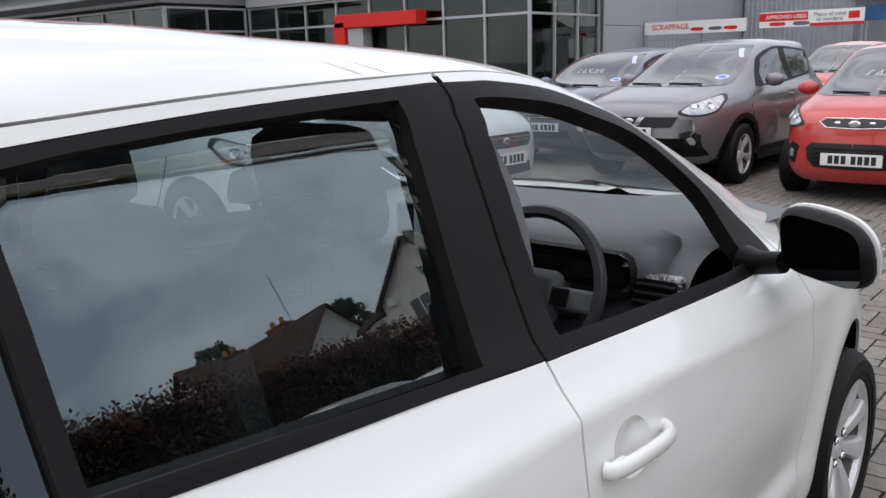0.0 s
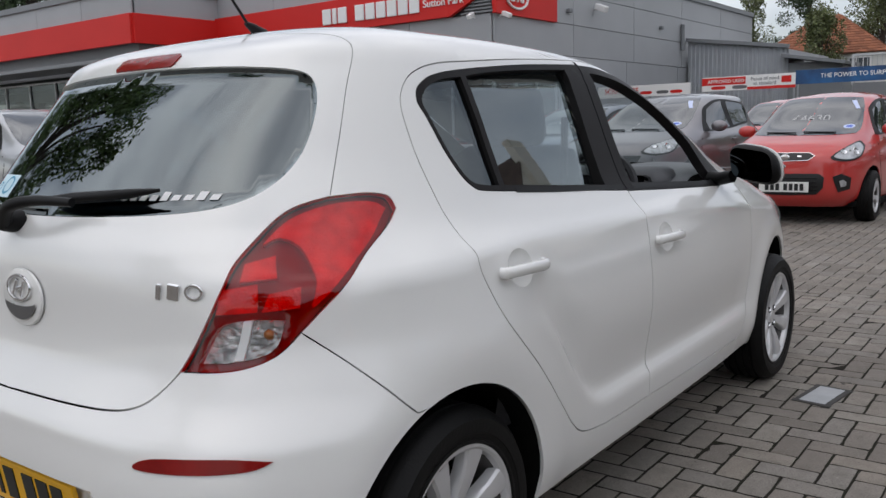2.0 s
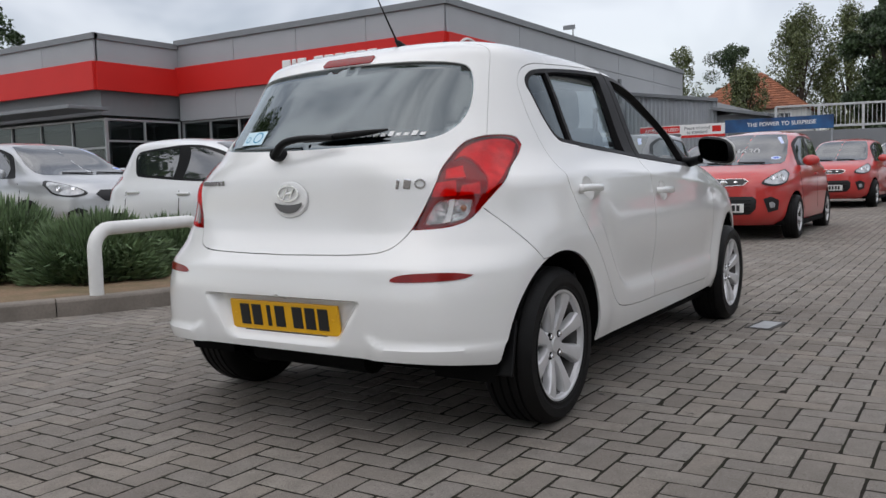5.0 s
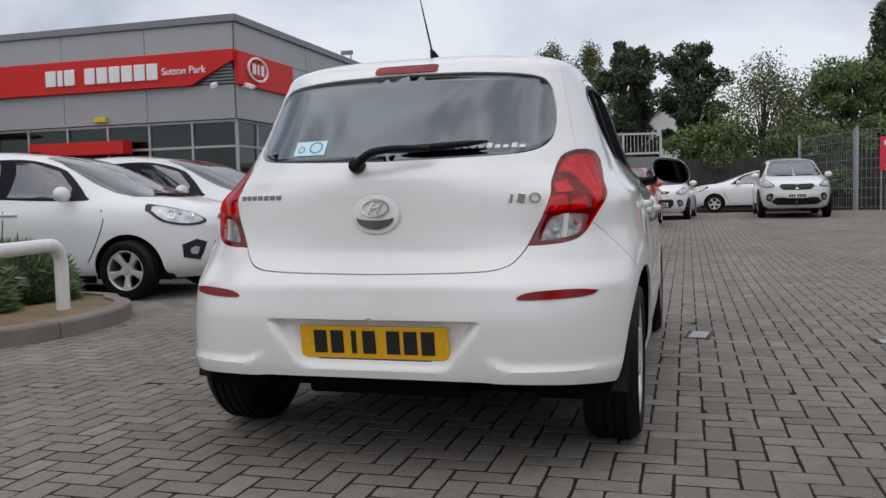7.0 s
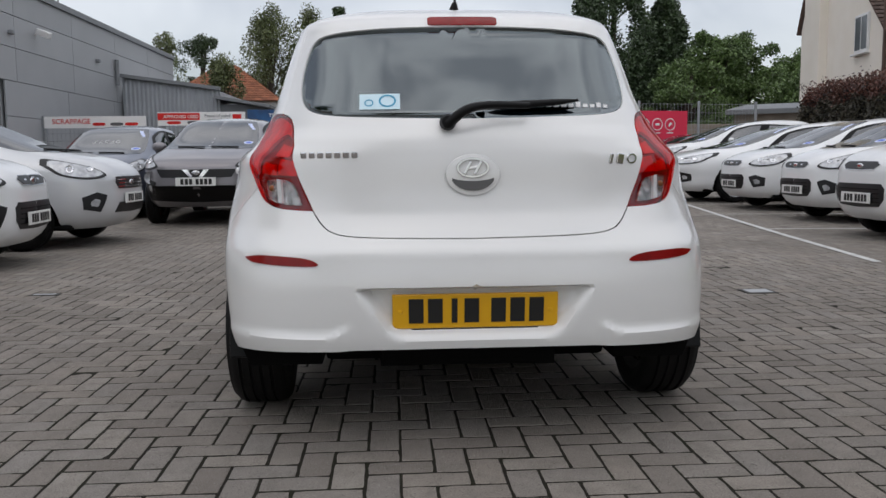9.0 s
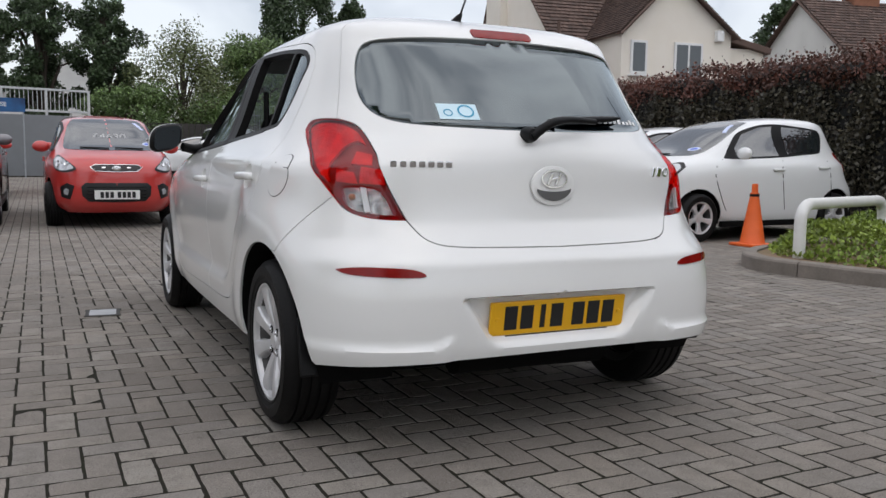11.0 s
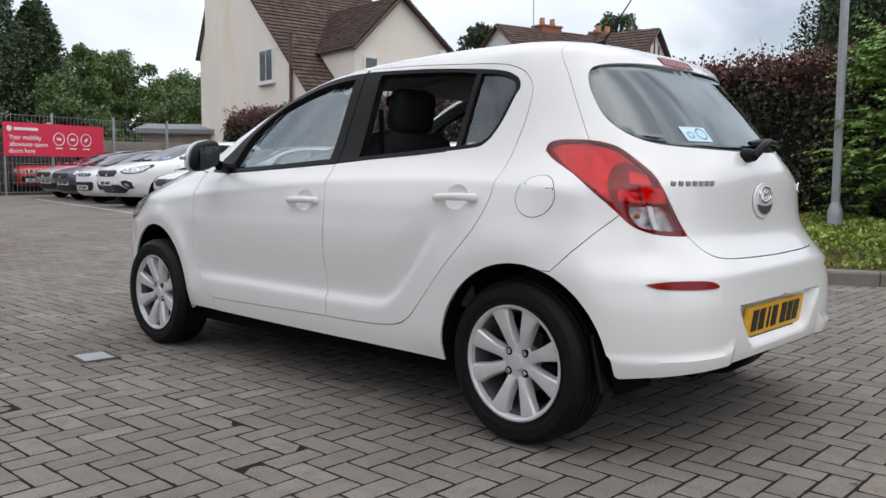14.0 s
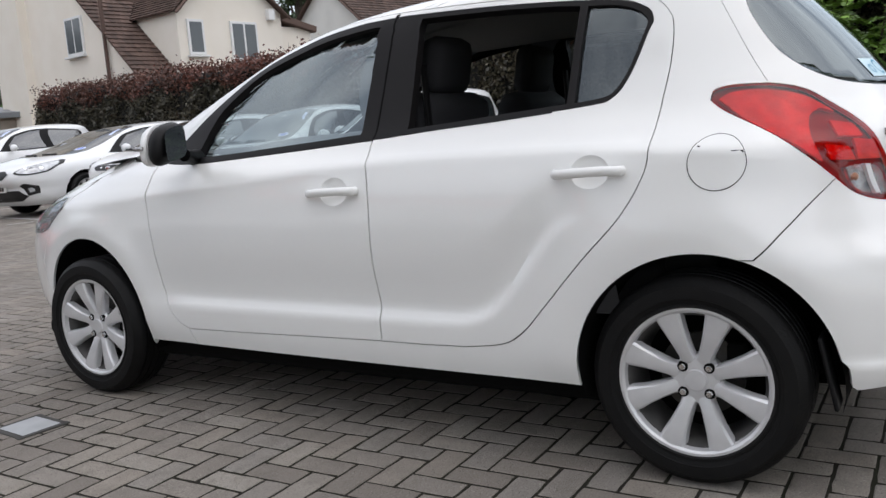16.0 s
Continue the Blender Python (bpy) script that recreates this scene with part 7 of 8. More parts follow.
# shrubs on the left-hand island
def dome_shrub(x, y, rx, ry, h, material, label, seed, n=15000, size=0.055, long=3.0):
    r = np.random.default_rng(seed)
    root = thing("shrub", label, "shrub", pose(x, y, 0.10), "island shrubs")
    d = r.normal(size=(n, 3))
    d /= np.linalg.norm(d, axis=1, keepdims=True)
    d[:, 2] = np.abs(d[:, 2])
    k = r.uniform(0.55, 1.0, (n, 1)) ** 0.45 * (1 + 0.13 * np.sin(7 * np.arctan2(d[:, 1], d[:, 0]) + 5 * d[:, 2]))[:, None]
    c = d * k * (rx, ry, h)
    bm = bmesh.new()
    for j in range(16):
        a = r.uniform(0, 2 * math.pi)
        add_tube(bm, [(0.1 * math.cos(a), 0.1 * math.sin(a), 0), (rx * 0.4 * math.cos(a), ry * 0.4 * math.sin(a), h * 0.5), (rx * 0.6 * math.cos(a), ry * 0.6 * math.sin(a), h * 0.75)], [0.012, 0.009, 0.004], 5)
    tagged(part("stems", bm, BARK, root), kind="stuff")
    part("leaves", leaf_mesh("leaves", c, r.uniform(0.25, 0.42, n) * size, material, long * 2.2, seed=seed, up=0.6), None, root)
    # added black ball in place of the shade between the inner leaves
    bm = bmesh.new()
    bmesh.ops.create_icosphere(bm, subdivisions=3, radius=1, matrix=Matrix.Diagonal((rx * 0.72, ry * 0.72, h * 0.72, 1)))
    part("shade_core", bm, FOLIAGE_SHADE, root)


dome_shrub(-4.65, 1.95, 0.60, 0.62, 0.50, LEAF_SHRUB2, "grey-green spiky shrub behind the barrier", 81)
dome_shrub(-5.55, 1.60, 0.62, 0.60, 0.62, LEAF_SHRUB2, "grey-green spiky shrub on the island", 82)
dome_shrub(-6.4, 1.15, 0.85, 0.80, 0.80, LEAF_SHRUB, "mid-green spiky shrub on the island", 83, 20000)
dome_shrub(-7.7, 0.8, 0.95, 0.85, 0.85, LEAF_SHRUB, "mid-green spiky shrub on the island", 84, 20000)
dome_shrub(-4.6, 2.75, 0.5, 0.4, 0.42, LEAF_SHRUB2, "grey-green spiky shrub by the kerb", 85)

# ---- showroom ----
CLAD = mat("grey_cladding", (0.36, 0.37, 0.385), 0.5, vary=0.12, scale=0.7, objrand=0.04)
CLAD_DARK = mat("grey_trim", (0.20, 0.21, 0.22), 0.5, vary=0.1)
SIGN_RED = mat("sign_red", (0.62, 0.022, 0.018), 0.5, spec=0.25, vary=0.1, scale=0.6)
MULLION = mat("aluminium_frame", (0.42, 0.43, 0.44), 0.4, metal=0.4)
SHOW_GLASS = glass_mat("showroom_glass", (0.5, 0.53, 0.53), 0.0, 0.05, 0.5)
# the room's dimness behind the glass is painted into this colour
ROOM_SHADE = mat("showroom_unlit", (0.022, 0.022, 0.022), 0.8, vary=0.5, scale=0.8, tint=(0.06, 0.055, 0.05))
SIGN_WHITE = mat("sign_white", (0.80, 0.80, 0.79), 0.4)
TIN = mat("corrugated_steel", (0.40, 0.42, 0.44), 0.45, metal=0.2, vary=0.2, scale=1.2)

showroom = thing("showroom", "grey clad car showroom with a red fascia band and glass front", "building", pose(0, 0, 0.10))
FX0, FX1, FY = -25.0, -12.35, 20.35
EY1 = 45.5
TOP, RED0, RED1, GL = 6.55, 4.45, 5.48, 3.38

wall = part("wall", box((FX0 + FX1) / 2, FY + 12.7, TOP / 2 + 1.75, FX1 - FX0 - 0.3, 24.6, TOP - 3.5), CLAD_DARK, showroom)
part("wing_wall", box(-41, 33.0, TOP / 2 + 1.70, 31.6, 32.2, TOP - 3.6), CLAD_DARK, showroom)


def clad_face(x0, x1, z0, z1, y, parent, cols, rows, axis="x"):
    """Cladding panels with open joints on a wall that faces -y (or +x)."""
    w, h = (x1 - x0) / cols, (z1 - z0) / rows
    for i in range(cols):
        for j in range(rows):
            cx, cz = x0 + (i + 0.5) * w, z0 + (j + 0.5) * h
            if axis == "x":
                part("panel", box(cx, y, cz, w - 0.02, 0.06, h - 0.02, 0.006), CLAD, parent)
            else:
                part("panel", box(y, cx, cz, 0.06, w - 0.02, h - 0.02, 0.006), CLAD, parent)


clad_face(FX0, FX1 - 0.05, RED1, TOP - 0.20, FY + 0.02, wall, 4, 1)
clad_face(FX0, FX1 - 0.05, GL, RED0, FY + 0.02, wall, 4, 1)
clad_face(FY + 0.05, EY1, RED1, TOP - 0.20, FX1 - 0.02, wall, 5, 1, "y")
clad_face(FY + 0.05, EY1, RED0, RED1, FX1 - 0.02, wall, 5, 1, "y")
clad_face(FY + 0.05, EY1, GL, RED0, FX1 - 0.02, wall, 5, 1, "y")
clad_face(24.5, EY1, 0.0, GL, FX1 - 0.02, wall, 4, 3, "y")
part("east_wall_core", box(FX1 - 0.35, 35.0, 1.7, 0.5, 21.0, 3.4), CLAD_DARK, showroom)
clad_face(-57, FX0, RED1 - 0.1, TOP - 0.35, 16.62, wall, 10, 1)
part("parapet", box((FX0 + FX1) / 2, FY, TOP - 0.10, FX1 - FX0 + 0.16, 0.20, 0.22, 0.01), CLAD_DARK, showroom)
part("parapet", box(FX1, (FY + EY1) / 2, TOP - 0.10, 0.20, EY1 - FY, 0.22, 0.01), CLAD_DARK, showroom)
part("parapet", box(-41, 16.60, TOP - 0.25, 32.2, 0.20, 0.22, 0.01), CLAD_DARK, showroom)
part("parapet", box(FX0, 18.45, TOP - 0.25, 0.20, 3.8, 0.22, 0.01), CLAD_DARK, showroom)
clad_face(16.7, FY, RED1 - 0.1, TOP - 0.35, FX0 + 0.0, wall, 1, 1, "y")
# red fascia
fascia = part("fascia", box((FX0 + FX1) / 2 - 0.75, FY - 0.10, (RED0 + RED1) / 2, FX1 - FX0 - 1.5, 0.16, RED1 - RED0, 0.01), SIGN_RED, showroom, "bright red fascia band")
bm = bmesh.new()
va = [bm.verts.new(p) for p in ((FX1 - 1.5, FY - 0.18, RED1), (FX1 + 0.02, FY - 0.18, RED1), (FX1 + 0.02, FY - 0.18, RED1 - 0.32), (FX1 - 1.5, FY - 0.18, RED0))]
vb = [bm.verts.new(v.co + Vector((0, 0.16, 0))) for v in va]
bm.faces.new(va[::-1])
bm.faces.new(vb)
for k in range(4):
    bm.faces.new((va[k], va[(k + 1) % 4], vb[(k + 1) % 4], vb[k]))
bmesh.ops.recalc_face_normals(bm, faces=bm.faces)
part("fascia_end", bm, SIGN_RED, showroom)
for k in range(6):
    part("louvre", box(FX1 - 0.55 + 0.06 * k, FY - 0.05, RED0 + 0.05 + 0.10 * k, 1.15 - 0.16 * k, 0.06, 0.05), CLAD_DARK, showroom)
part("side_fascia", box(FX1 + 0.06, FY + 1.85, (RED0 + RED1) / 2 - 0.02, 0.14, 3.75, RED1 - RED0, 0.01), SIGN_RED, showroom)
part("wing_fascia", box(-41, 16.52, (RED0 + RED1) / 2 - 0.08, 32.1, 0.16, RED1 - RED0, 0.01), SIGN_RED, showroom)
part("wing_fascia", box(FX0 + 0.06, 18.4, (RED0 + RED1) / 2 - 0.08, 0.16, 3.7, RED1 - RED0, 0.01), SIGN_RED, showroom)
# brand lettering as plain blocks, place name as letters
x = FX1 - 6.85
for n_blocks, gap in ((3, 0.38), (6, 0)):
    for k in range(n_blocks):
        wl = 0.20 if (n_blocks == 3 and k == 1) else 0.40
        blk = box(x + wl / 2, FY - 0.21, (RED0 + RED1) / 2 - 0.02, wl, 0.06, 0.52, 0.03)
        part("letter_block", blk, SIGN_WHITE, showroom)
        x += wl + 0.065
    x += gap - 0.065
me = text_mesh("Sutton Park", 0.23, 0.04, "lettering")
me.materials.append(SIGN_WHITE)
part("lettering", me, None, showroom, at=pose(x + 0.92, FY - 0.20, (RED0 + RED1) / 2 - 0.05))
logo = part("sign_oval", ellipse_tube(0.62, 0.36, 0.045), SIGN_WHITE, showroom, at=pose(FX1 + 0.16, FY + 1.15, (RED0 + RED1) / 2 + 0.03, 0, 0, 90), smooth=60)
for k in range(3):
    part("letter_block", box(-0.26 + 0.27 * k, -0.01, 0, 0.09 if k == 1 else 0.18, 0.05, 0.34, 0.015), SIGN_WHITE, logo)
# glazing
# added plain floor, back and ceiling, blackened so the room reads unlit
part("showroom_floor", box(-31.4, 26, 0.03, 37.2, 10.8, 0.06), ROOM_SHADE, showroom)
part("showroom_back", box(-31.4, 29.5, 1.7, 37.2, 0.2, 3.5), ROOM_SHADE, showroom)
part("showroom_ceiling", box(-31.3, 25.2, GL + 0.06, 36.8, 9.3, 0.08), ROOM_SHADE, showroom)


def glazing(x0, x1, y, bays, axis="x", transoms=(2.55,)):
    w = (x1 - x0) / bays
    for i in range(bays + 1):
        c = x0 + i * w
        part("mullion", box(c, y, GL / 2, 0.07, 0.10, GL, 0.005) if axis == "x" else box(y, c, GL / 2, 0.10, 0.07, GL, 0.005), MULLION, showroom)
    for tz in (*transoms, GL - 0.04, 0.08):
        part("transom", box((x0 + x1) / 2, y - 0.003, tz, x1 - x0, 0.09, 0.07) if axis == "x" else box(y + 0.003, (x0 + x1) / 2, tz, 0.09, x1 - x0, 0.07), MULLION, showroom)
    for i in range(bays):
        c = x0 + (i + 0.5) * w
        for z0, z1 in zip((0.1, *transoms), (*transoms, GL - 0.06)):
            ob = part("pane", box(c, y + 0.02, (z0 + z1) / 2, w - 0.06, 0.012, z1 - z0 - 0.06) if axis == "x" else box(y - 0.02, c, (z0 + z1) / 2, 0.012, w - 0.06, z1 - z0 - 0.06), SHOW_GLASS, showroom)
            ob.visible_shadow = False


glazing(FX0, FX1 - 0.1, FY + 0.15, 8)
glazing(FY + 0.2, 24.4, FX1 - 0.15, 3, "y")
glazing(-57, FX0, 16.9, 16, transoms=(2.3,))
glazing(17.0, FY, FX0 - 0.1, 2, "y")
part("corner_post", lathe([(0.0, 0), (0.14, 0), (0.14, GL), (0, GL)], 20, "z"), MULLION, showroom, at=pose(FX0 - 0.5, 17.3, 0), smooth=40)
part("canopy", box(-41, 15.9, GL + 0.28, 33, 1.6, 0.12, 0.02), CLAD_DARK, showroom)
portal = part("entrance_portal", box(FX1 - 5.6, FY - 0.25, 2.62, 3.6, 0.5, 0.42, 0.02), SIGN_RED, showroom, "red entrance portal")
part("portal_leg", box(FX1 - 7.2, FY - 0.25, 1.3, 0.5, 0.5, 2.6, 0.02), SIGN_RED, portal)
part("portal_leg", box(FX1 - 6.55, FY - 0.2, 1.2, 0.7, 0.4, 2.4, 0.02), CLAD, portal)
part("alarm_box", box(FX1 - 4.9, FY - 0.08, 3.55, 0.45, 0.15, 0.16, 0.02), mat("yellow_plastic", (0.7, 0.5, 0.03), 0.5), showroom)


def cctv(x, y, z, dx, dy, big=1.0):
    """A wall camera: bracket, housing, lens hood."""
    root = part("camera_bracket", add_rod(bmesh.new(), (x, y, z), (x + dx * 0.25, y + dy * 0.25, z + 0.05), 0.03), SIGN_WHITE, showroom)
    turn = Matrix.Rotation(math.atan2(dy, dx), 4, "Z") @ Matrix.Rotation(radians(20), 4, "Y")
    part("camera_housing", box(x + dx * 0.35, y + dy * 0.35, z + 0.02, 0.36 * big, 0.14 * big, 0.14 * big, 0.03, turn), SIGN_WHITE, root)


cctv(FX1 - 0.6, FY - 0.05, 4.35, 0.2, -1)
cctv(FX1 + 0.02, FY + 0.3, 4.35, 1, -0.3)
cctv(FX1 + 0.02, 27.0, 5.1, 1, -0.4, 1.5)
for yy, zz in ((25.0, 4.9), (33.0, 4.9)):
    part("wall_light", box(FX1 + 0.09, yy, zz, 0.16, 0.22, 0.14, 0.03), CLAD_DARK, showroom)
part("flue", add_rod(bmesh.new(), (FX1 + 0.12, 35.3, 4.1), (FX1 + 0.12, 35.3, 5.2), 0.09), CLAD_DARK, showroom)
part("aerial_mast", add_rod(bmesh.new(), (FX1 - 2.5, 36, TOP - 0.1), (FX1 - 2.5, 36, TOP + 1.5), 0.03), CLAD_DARK, showroom)
part("aerial_head", box(FX1 - 2.7, 36, TOP + 1.45, 0.6, 0.1, 0.2), CLAD_DARK, showroom)

# corrugated shed
shed = thing("shed", "pale grey corrugated steel shed beside the showroom", "shed", pose(0, 0, 0.28))


def corrugated(x0, x1, y, z1a, z1b, pitch=0.19):
    bm = bmesh.new()
    n = int((x1 - x0) / pitch * 4)
    lo, hi = [], []
    for i in range(n + 1):
        x = x0 + (x1 - x0) * i / n
        dy = (0.0, 0.0, -0.045, -0.045)[i % 4]
        z = z1a + (z1b - z1a) * i / n
        lo.append(bm.verts.new((x, y + dy, 0)))
        hi.append(bm.verts.new((x, y + dy, z)))
    for i in range(n):
        bm.faces.new((lo[i], lo[i + 1], hi[i + 1], hi[i]))
    return bm


part("front_sheet", corrugated(-12.25, -7.95, 36.0, 4.35, 3.75), TIN, shed)
part("body", box(-10.1, 39.6, 1.85, 4.25, 7.0, 3.7), CLAD, shed)
part("roof_edge", box(-10.1, 35.9, 4.1, 4.4, 0.25, 0.16, 0.01, Matrix.Rotation(radians(7.9), 4, "Y")), CLAD_DARK, shed)
part("low_wing", box(-6.9, 37.2, 1.55, 2.1, 2.4, 3.1), CLAD_DARK, shed)
part("low_roof", box(-6.9, 37.0, 3.2, 2.5, 3.0, 0.14, 0.01, Matrix.Rotation(radians(10), 4, "Y")), CLAD_DARK, shed)


# ---- banners and fences ----
def banner(name, label, x0, x1, y, z0, z1, material, words, turn=0.0, ink=None):
    """A flat printed banner on a thin backing; words: (text, dx, dz, height)."""
    root = thing(name, label, "banner", pose(x0, y, slope(x0, y), 0, 0, turn))
    w = x1 - x0
    part("sheet", box(w / 2, 0, (z0 + z1) / 2, w, 0.02, z1 - z0, 0.003), material, root)
    for px in (0.06, w - 0.06):
        part("post", add_rod(bmesh.new(), (px, 0.035, -0.02), (px, 0.035, z1), 0.025), GALV, root)
    for txt, dx, dz, h in words:
        if txt:
            me = text_mesh(txt, h, 0.006, "lettering", bold=0.01)
            me.materials.append(ink or SIGN_WHITE)
            part("lettering", me, None, root, at=pose(dx, -0.014, dz))
    return root


BLUE_SIGN = mat("sign_blue", (0.008, 0.022, 0.075), 0.4, vary=0.8, scale=1.3, tint=(0.02, 0.14, 0.36))
INK_GREY = mat("print_grey", (0.12, 0.12, 0.125), 0.5)
b = banner("banner", "white banner with red writing on the yard fence", -12.2, -8.75, 27.0, 1.86, 2.26, SIGN_WHITE, [("SCRAPPAGE", 0.92, 2.08, 0.17)], ink=SIGN_RED)
for px_, ink_ in ((1.85, SIGN_RED), (2.45, INK_GREY), (2.95, SIGN_RED)):
    part("printed_car", bm_plate(px_, -0.0125, 1.99, 0.22, 0.055), ink_, b)
b = banner("banner", "red and white printed banner on the yard fence", -8.35, -5.35, 27.0, 1.92, 2.38, SIGN_WHITE, [("Peace of mind", 2.05, 2.25, 0.11), ("as standard", 2.05, 2.11, 0.11)], ink=CLAD_DARK)
part("red_panel", box(0.72, -0.006, 2.23, 1.44, 0.02, 0.24), SIGN_RED, b)
part("red_strip", box(2.25, -0.006, 1.965, 1.50, 0.02, 0.09), SIGN_RED, b)
me = text_mesh("APPROVED USED", 0.11, 0.006, "lettering", bold=0.01)
me.materials.append(SIGN_WHITE)
part("lettering", me, None, b, at=pose(0.80, -0.02, 2.22))
part("printed_car", bm_plate(0.55, -0.0125, 2.02, 0.24, 0.055), SIGN_RED, b)
part("printed_car", bm_plate(1.25, -0.0125, 2.02, 0.24, 0.06), INK_GREY, b)
part("mark", box(2.72, -0.012, 2.20, 0.30, 0.01, 0.20), SIGN_RED, b)
banner("banner", "blue printed banner with white writing", -5.1, -1.8, 26.0, 1.98, 2.40, BLUE_SIGN, [("THE POWER TO SURPRISE", 1.75, 2.20, 0.125)])
bb = banner("banner", "bright pink-red banner with white writing on the mesh fence", 6.8, 10.5, 26.1, 1.25, 2.30, mat("banner_pink", (0.72, 0.03, 0.08), 0.5), [("Your mobility", 0.74, 1.83, 0.14), ("allowance opens", 0.86, 1.62, 0.14), ("doors here", 0.62, 1.41, 0.14)], 14)
part("brand_bar", box(0.78, -0.014, 2.10, 0.85, 0.01, 0.09, 0.003), SIGN_WHITE, bb)
part("brand_dot", ellipse_disc(0.09, 0.09, 0.01, 20), SIGN_WHITE, bb, at=pose(0.2, -0.012, 2.10))
for k in range(3):
    ic = part("icon_ring", ellipse_tube(0.20, 0.20, 0.016, 30), SIGN_WHITE, bb, at=pose(1.95 + 0.52 * k, -0.016, 1.82))
    part("icon_mark", box(0, 0, 0, 0.16, 0.01, 0.08, 0.01, Matrix.Rotation(radians(0 if k < 2 else -45), 4, "Y")), SIGN_WHITE, ic)
    part("caption_bar", box(0, 0, -0.30, 0.26, 0.008, 0.04), SIGN_WHITE, ic)


def mesh_fence(ax, ay, bx, by, h, label, bays, pitch=0.14):
    """Welded mesh fence panels between square posts."""
    root = thing("fence", label, "fence", group="yard fences")
    a, b = Vector((ax, ay, 0)), Vector((bx, by, 0))
    for i in range(bays + 1):
        p = a.lerp(b, i / bays)
        part("post", box(p.x, p.y, slope(p.x, p.y) + (h + 0.1) / 2, 0.08, 0.08, h + 0.1, 0.008), GALV, root)
    for i in range(bays):
        p, q = a.lerp(b, i / bays), a.lerp(b, (i + 1) / bays)
        z = slope(p.x, p.y) + 0.05
        bm = bmesh.new()
        n = int((q - p).length / pitch)
        for k in range(1, n):
            c = p.lerp(q, k / n)
            add_box(bm, c.x, c.y, z + h / 2, 0.0075, 0.0075, h - 0.05)
        ang = math.atan2(q.y - p.y, q.x - p.x)
        for k in range(9):
            c = p.lerp(q, 0.5)
            add_box(bm, c.x, c.y, z + 0.05 + (h - 0.1) * k / 8, (q - p).length, 0.008, 0.011, turn=Matrix.Rotation(ang, 4, "Z"))
        part("mesh_panel", bm, GALV, root)


mesh_fence(6.15, 26.1, 13.3, 27.9, 2.55, "grey galvanised welded mesh fence", 3)
mesh_fence(6.10, 26.2, 4.9, 29.8, 2.5, "grey galvanised mesh gate standing open", 1, 0.16)
rail_fence = thing("railing", "pale grey steel railing on a low wall behind the cars", "railing", group="yard fences")
RAIL_STEEL = mat("pale_rail_steel", (0.55, 0.56, 0.56), 0.5, metal=0.2, vary=0.3, scale=5)
ra, rb = Vector((-3.8, 27.5, 0.0)), Vector((0.1, 28.3, 0.0))
turn_rail = Matrix.Rotation(math.atan2(rb.y - ra.y, rb.x - ra.x), 4, "Z")
part("wall", box((ra.x + rb.x) / 2, (ra.y + rb.y) / 2, 1.08, (rb - ra).length, 0.2, 2.16, 0.01, turn_rail), CLAD_DARK, rail_fence)
for rz_ in (2.30, 3.0):
    part("rail", box((ra.x + rb.x) / 2, (ra.y + rb.y) / 2, rz_, (rb - ra).length, 0.06, 0.07, 0.01, turn_rail), RAIL_STEEL, rail_fence)
for k in range(4):
    p = ra.lerp(rb, k / 3)
    part("post", box(p.x, p.y, 2.56, 0.08, 0.08, 0.92, 0.01, turn_rail), RAIL_STEEL, rail_fence)
for k in range(1, 30):
    p = ra.lerp(rb, k / 30)
    if k % 10:
        part("baluster", box(p.x, p.y, 2.65, 0.018, 0.018, 0.68, 0, turn_rail), RAIL_STEEL, rail_fence)
mesh_fence(-12.3, 27.2, -6.2, 27.2, 2.2, "low grey galvanised fence behind the banners", 3)
WOOD = mat("dark_fence_wood", (0.05, 0.045, 0.04), 0.85, vary=0.5, scale=2, objrand=0.15)
back = thing("board_fence", "dark weathered board fence at the back of the yard", "fence")
for k in range(64):
    x = -3 + 0.22 * k
    part("board", box(x, 30.5 + 0.01 * (k % 2), slope(x, 30.5) + 0.95, 0.205, 0.025, 1.9), WOOD, back)
WALLSTONE = mat("garden_wall", (0.34, 0.29, 0.24), 0.9, vary=0.5, scale=2)
tagged(part("garden_wall", box(13.4, 28.5, 1.1, 5.0, 0.3, 1.9, 0.02), WALLSTONE), "pale rendered garden wall behind the fence", "wall")
outb = thing("outbuilding", "small grey flat-roofed outbuilding beyond the hedge", "outbuilding", pose(15.6, 29.5, 0.2, 0, 0, -35))
part("wall", box(0, 0, 1.2, 4.0, 3.0, 2.4), WALLSTONE, outb)
part("roof", box(0, -0.1, 2.5, 4.5, 3.5, 0.2, 0.02, Matrix.Rotation(radians(6), 4, "X")), CLAD_DARK, outb)

# ---- houses ----
CREAM = mat("cream_render", (0.83, 0.775, 0.69), 0.85, vary=0.35, scale=1.1, tint=(0.72, 0.65, 0.54), bump=0.2, bump_scale=40)
WHITE_RENDER = mat("white_render", (0.70, 0.69, 0.66), 0.85, vary=0.2, scale=1)
TILE = mat("brown_roof_tile", (0.105, 0.066, 0.052), 0.8, island=0.35, vary=0.4, scale=1.5)
TILE_ORANGE = mat("orange_roof_tile", (0.30, 0.11, 0.055), 0.8, island=0.3, vary=0.3, scale=1.5)
BRICK_RED = mat("chimney_brick", (0.28, 0.12, 0.07), 0.85, vary=0.4, scale=6)
PVC = mat("white_window_frame", (0.75, 0.75, 0.74), 0.4)
CURTAIN = mat("window_dark", (0.09, 0.10, 0.11), 0.08, spec=0.7)
POT = mat("clay_pot", (0.45, 0.24, 0.12), 0.8)


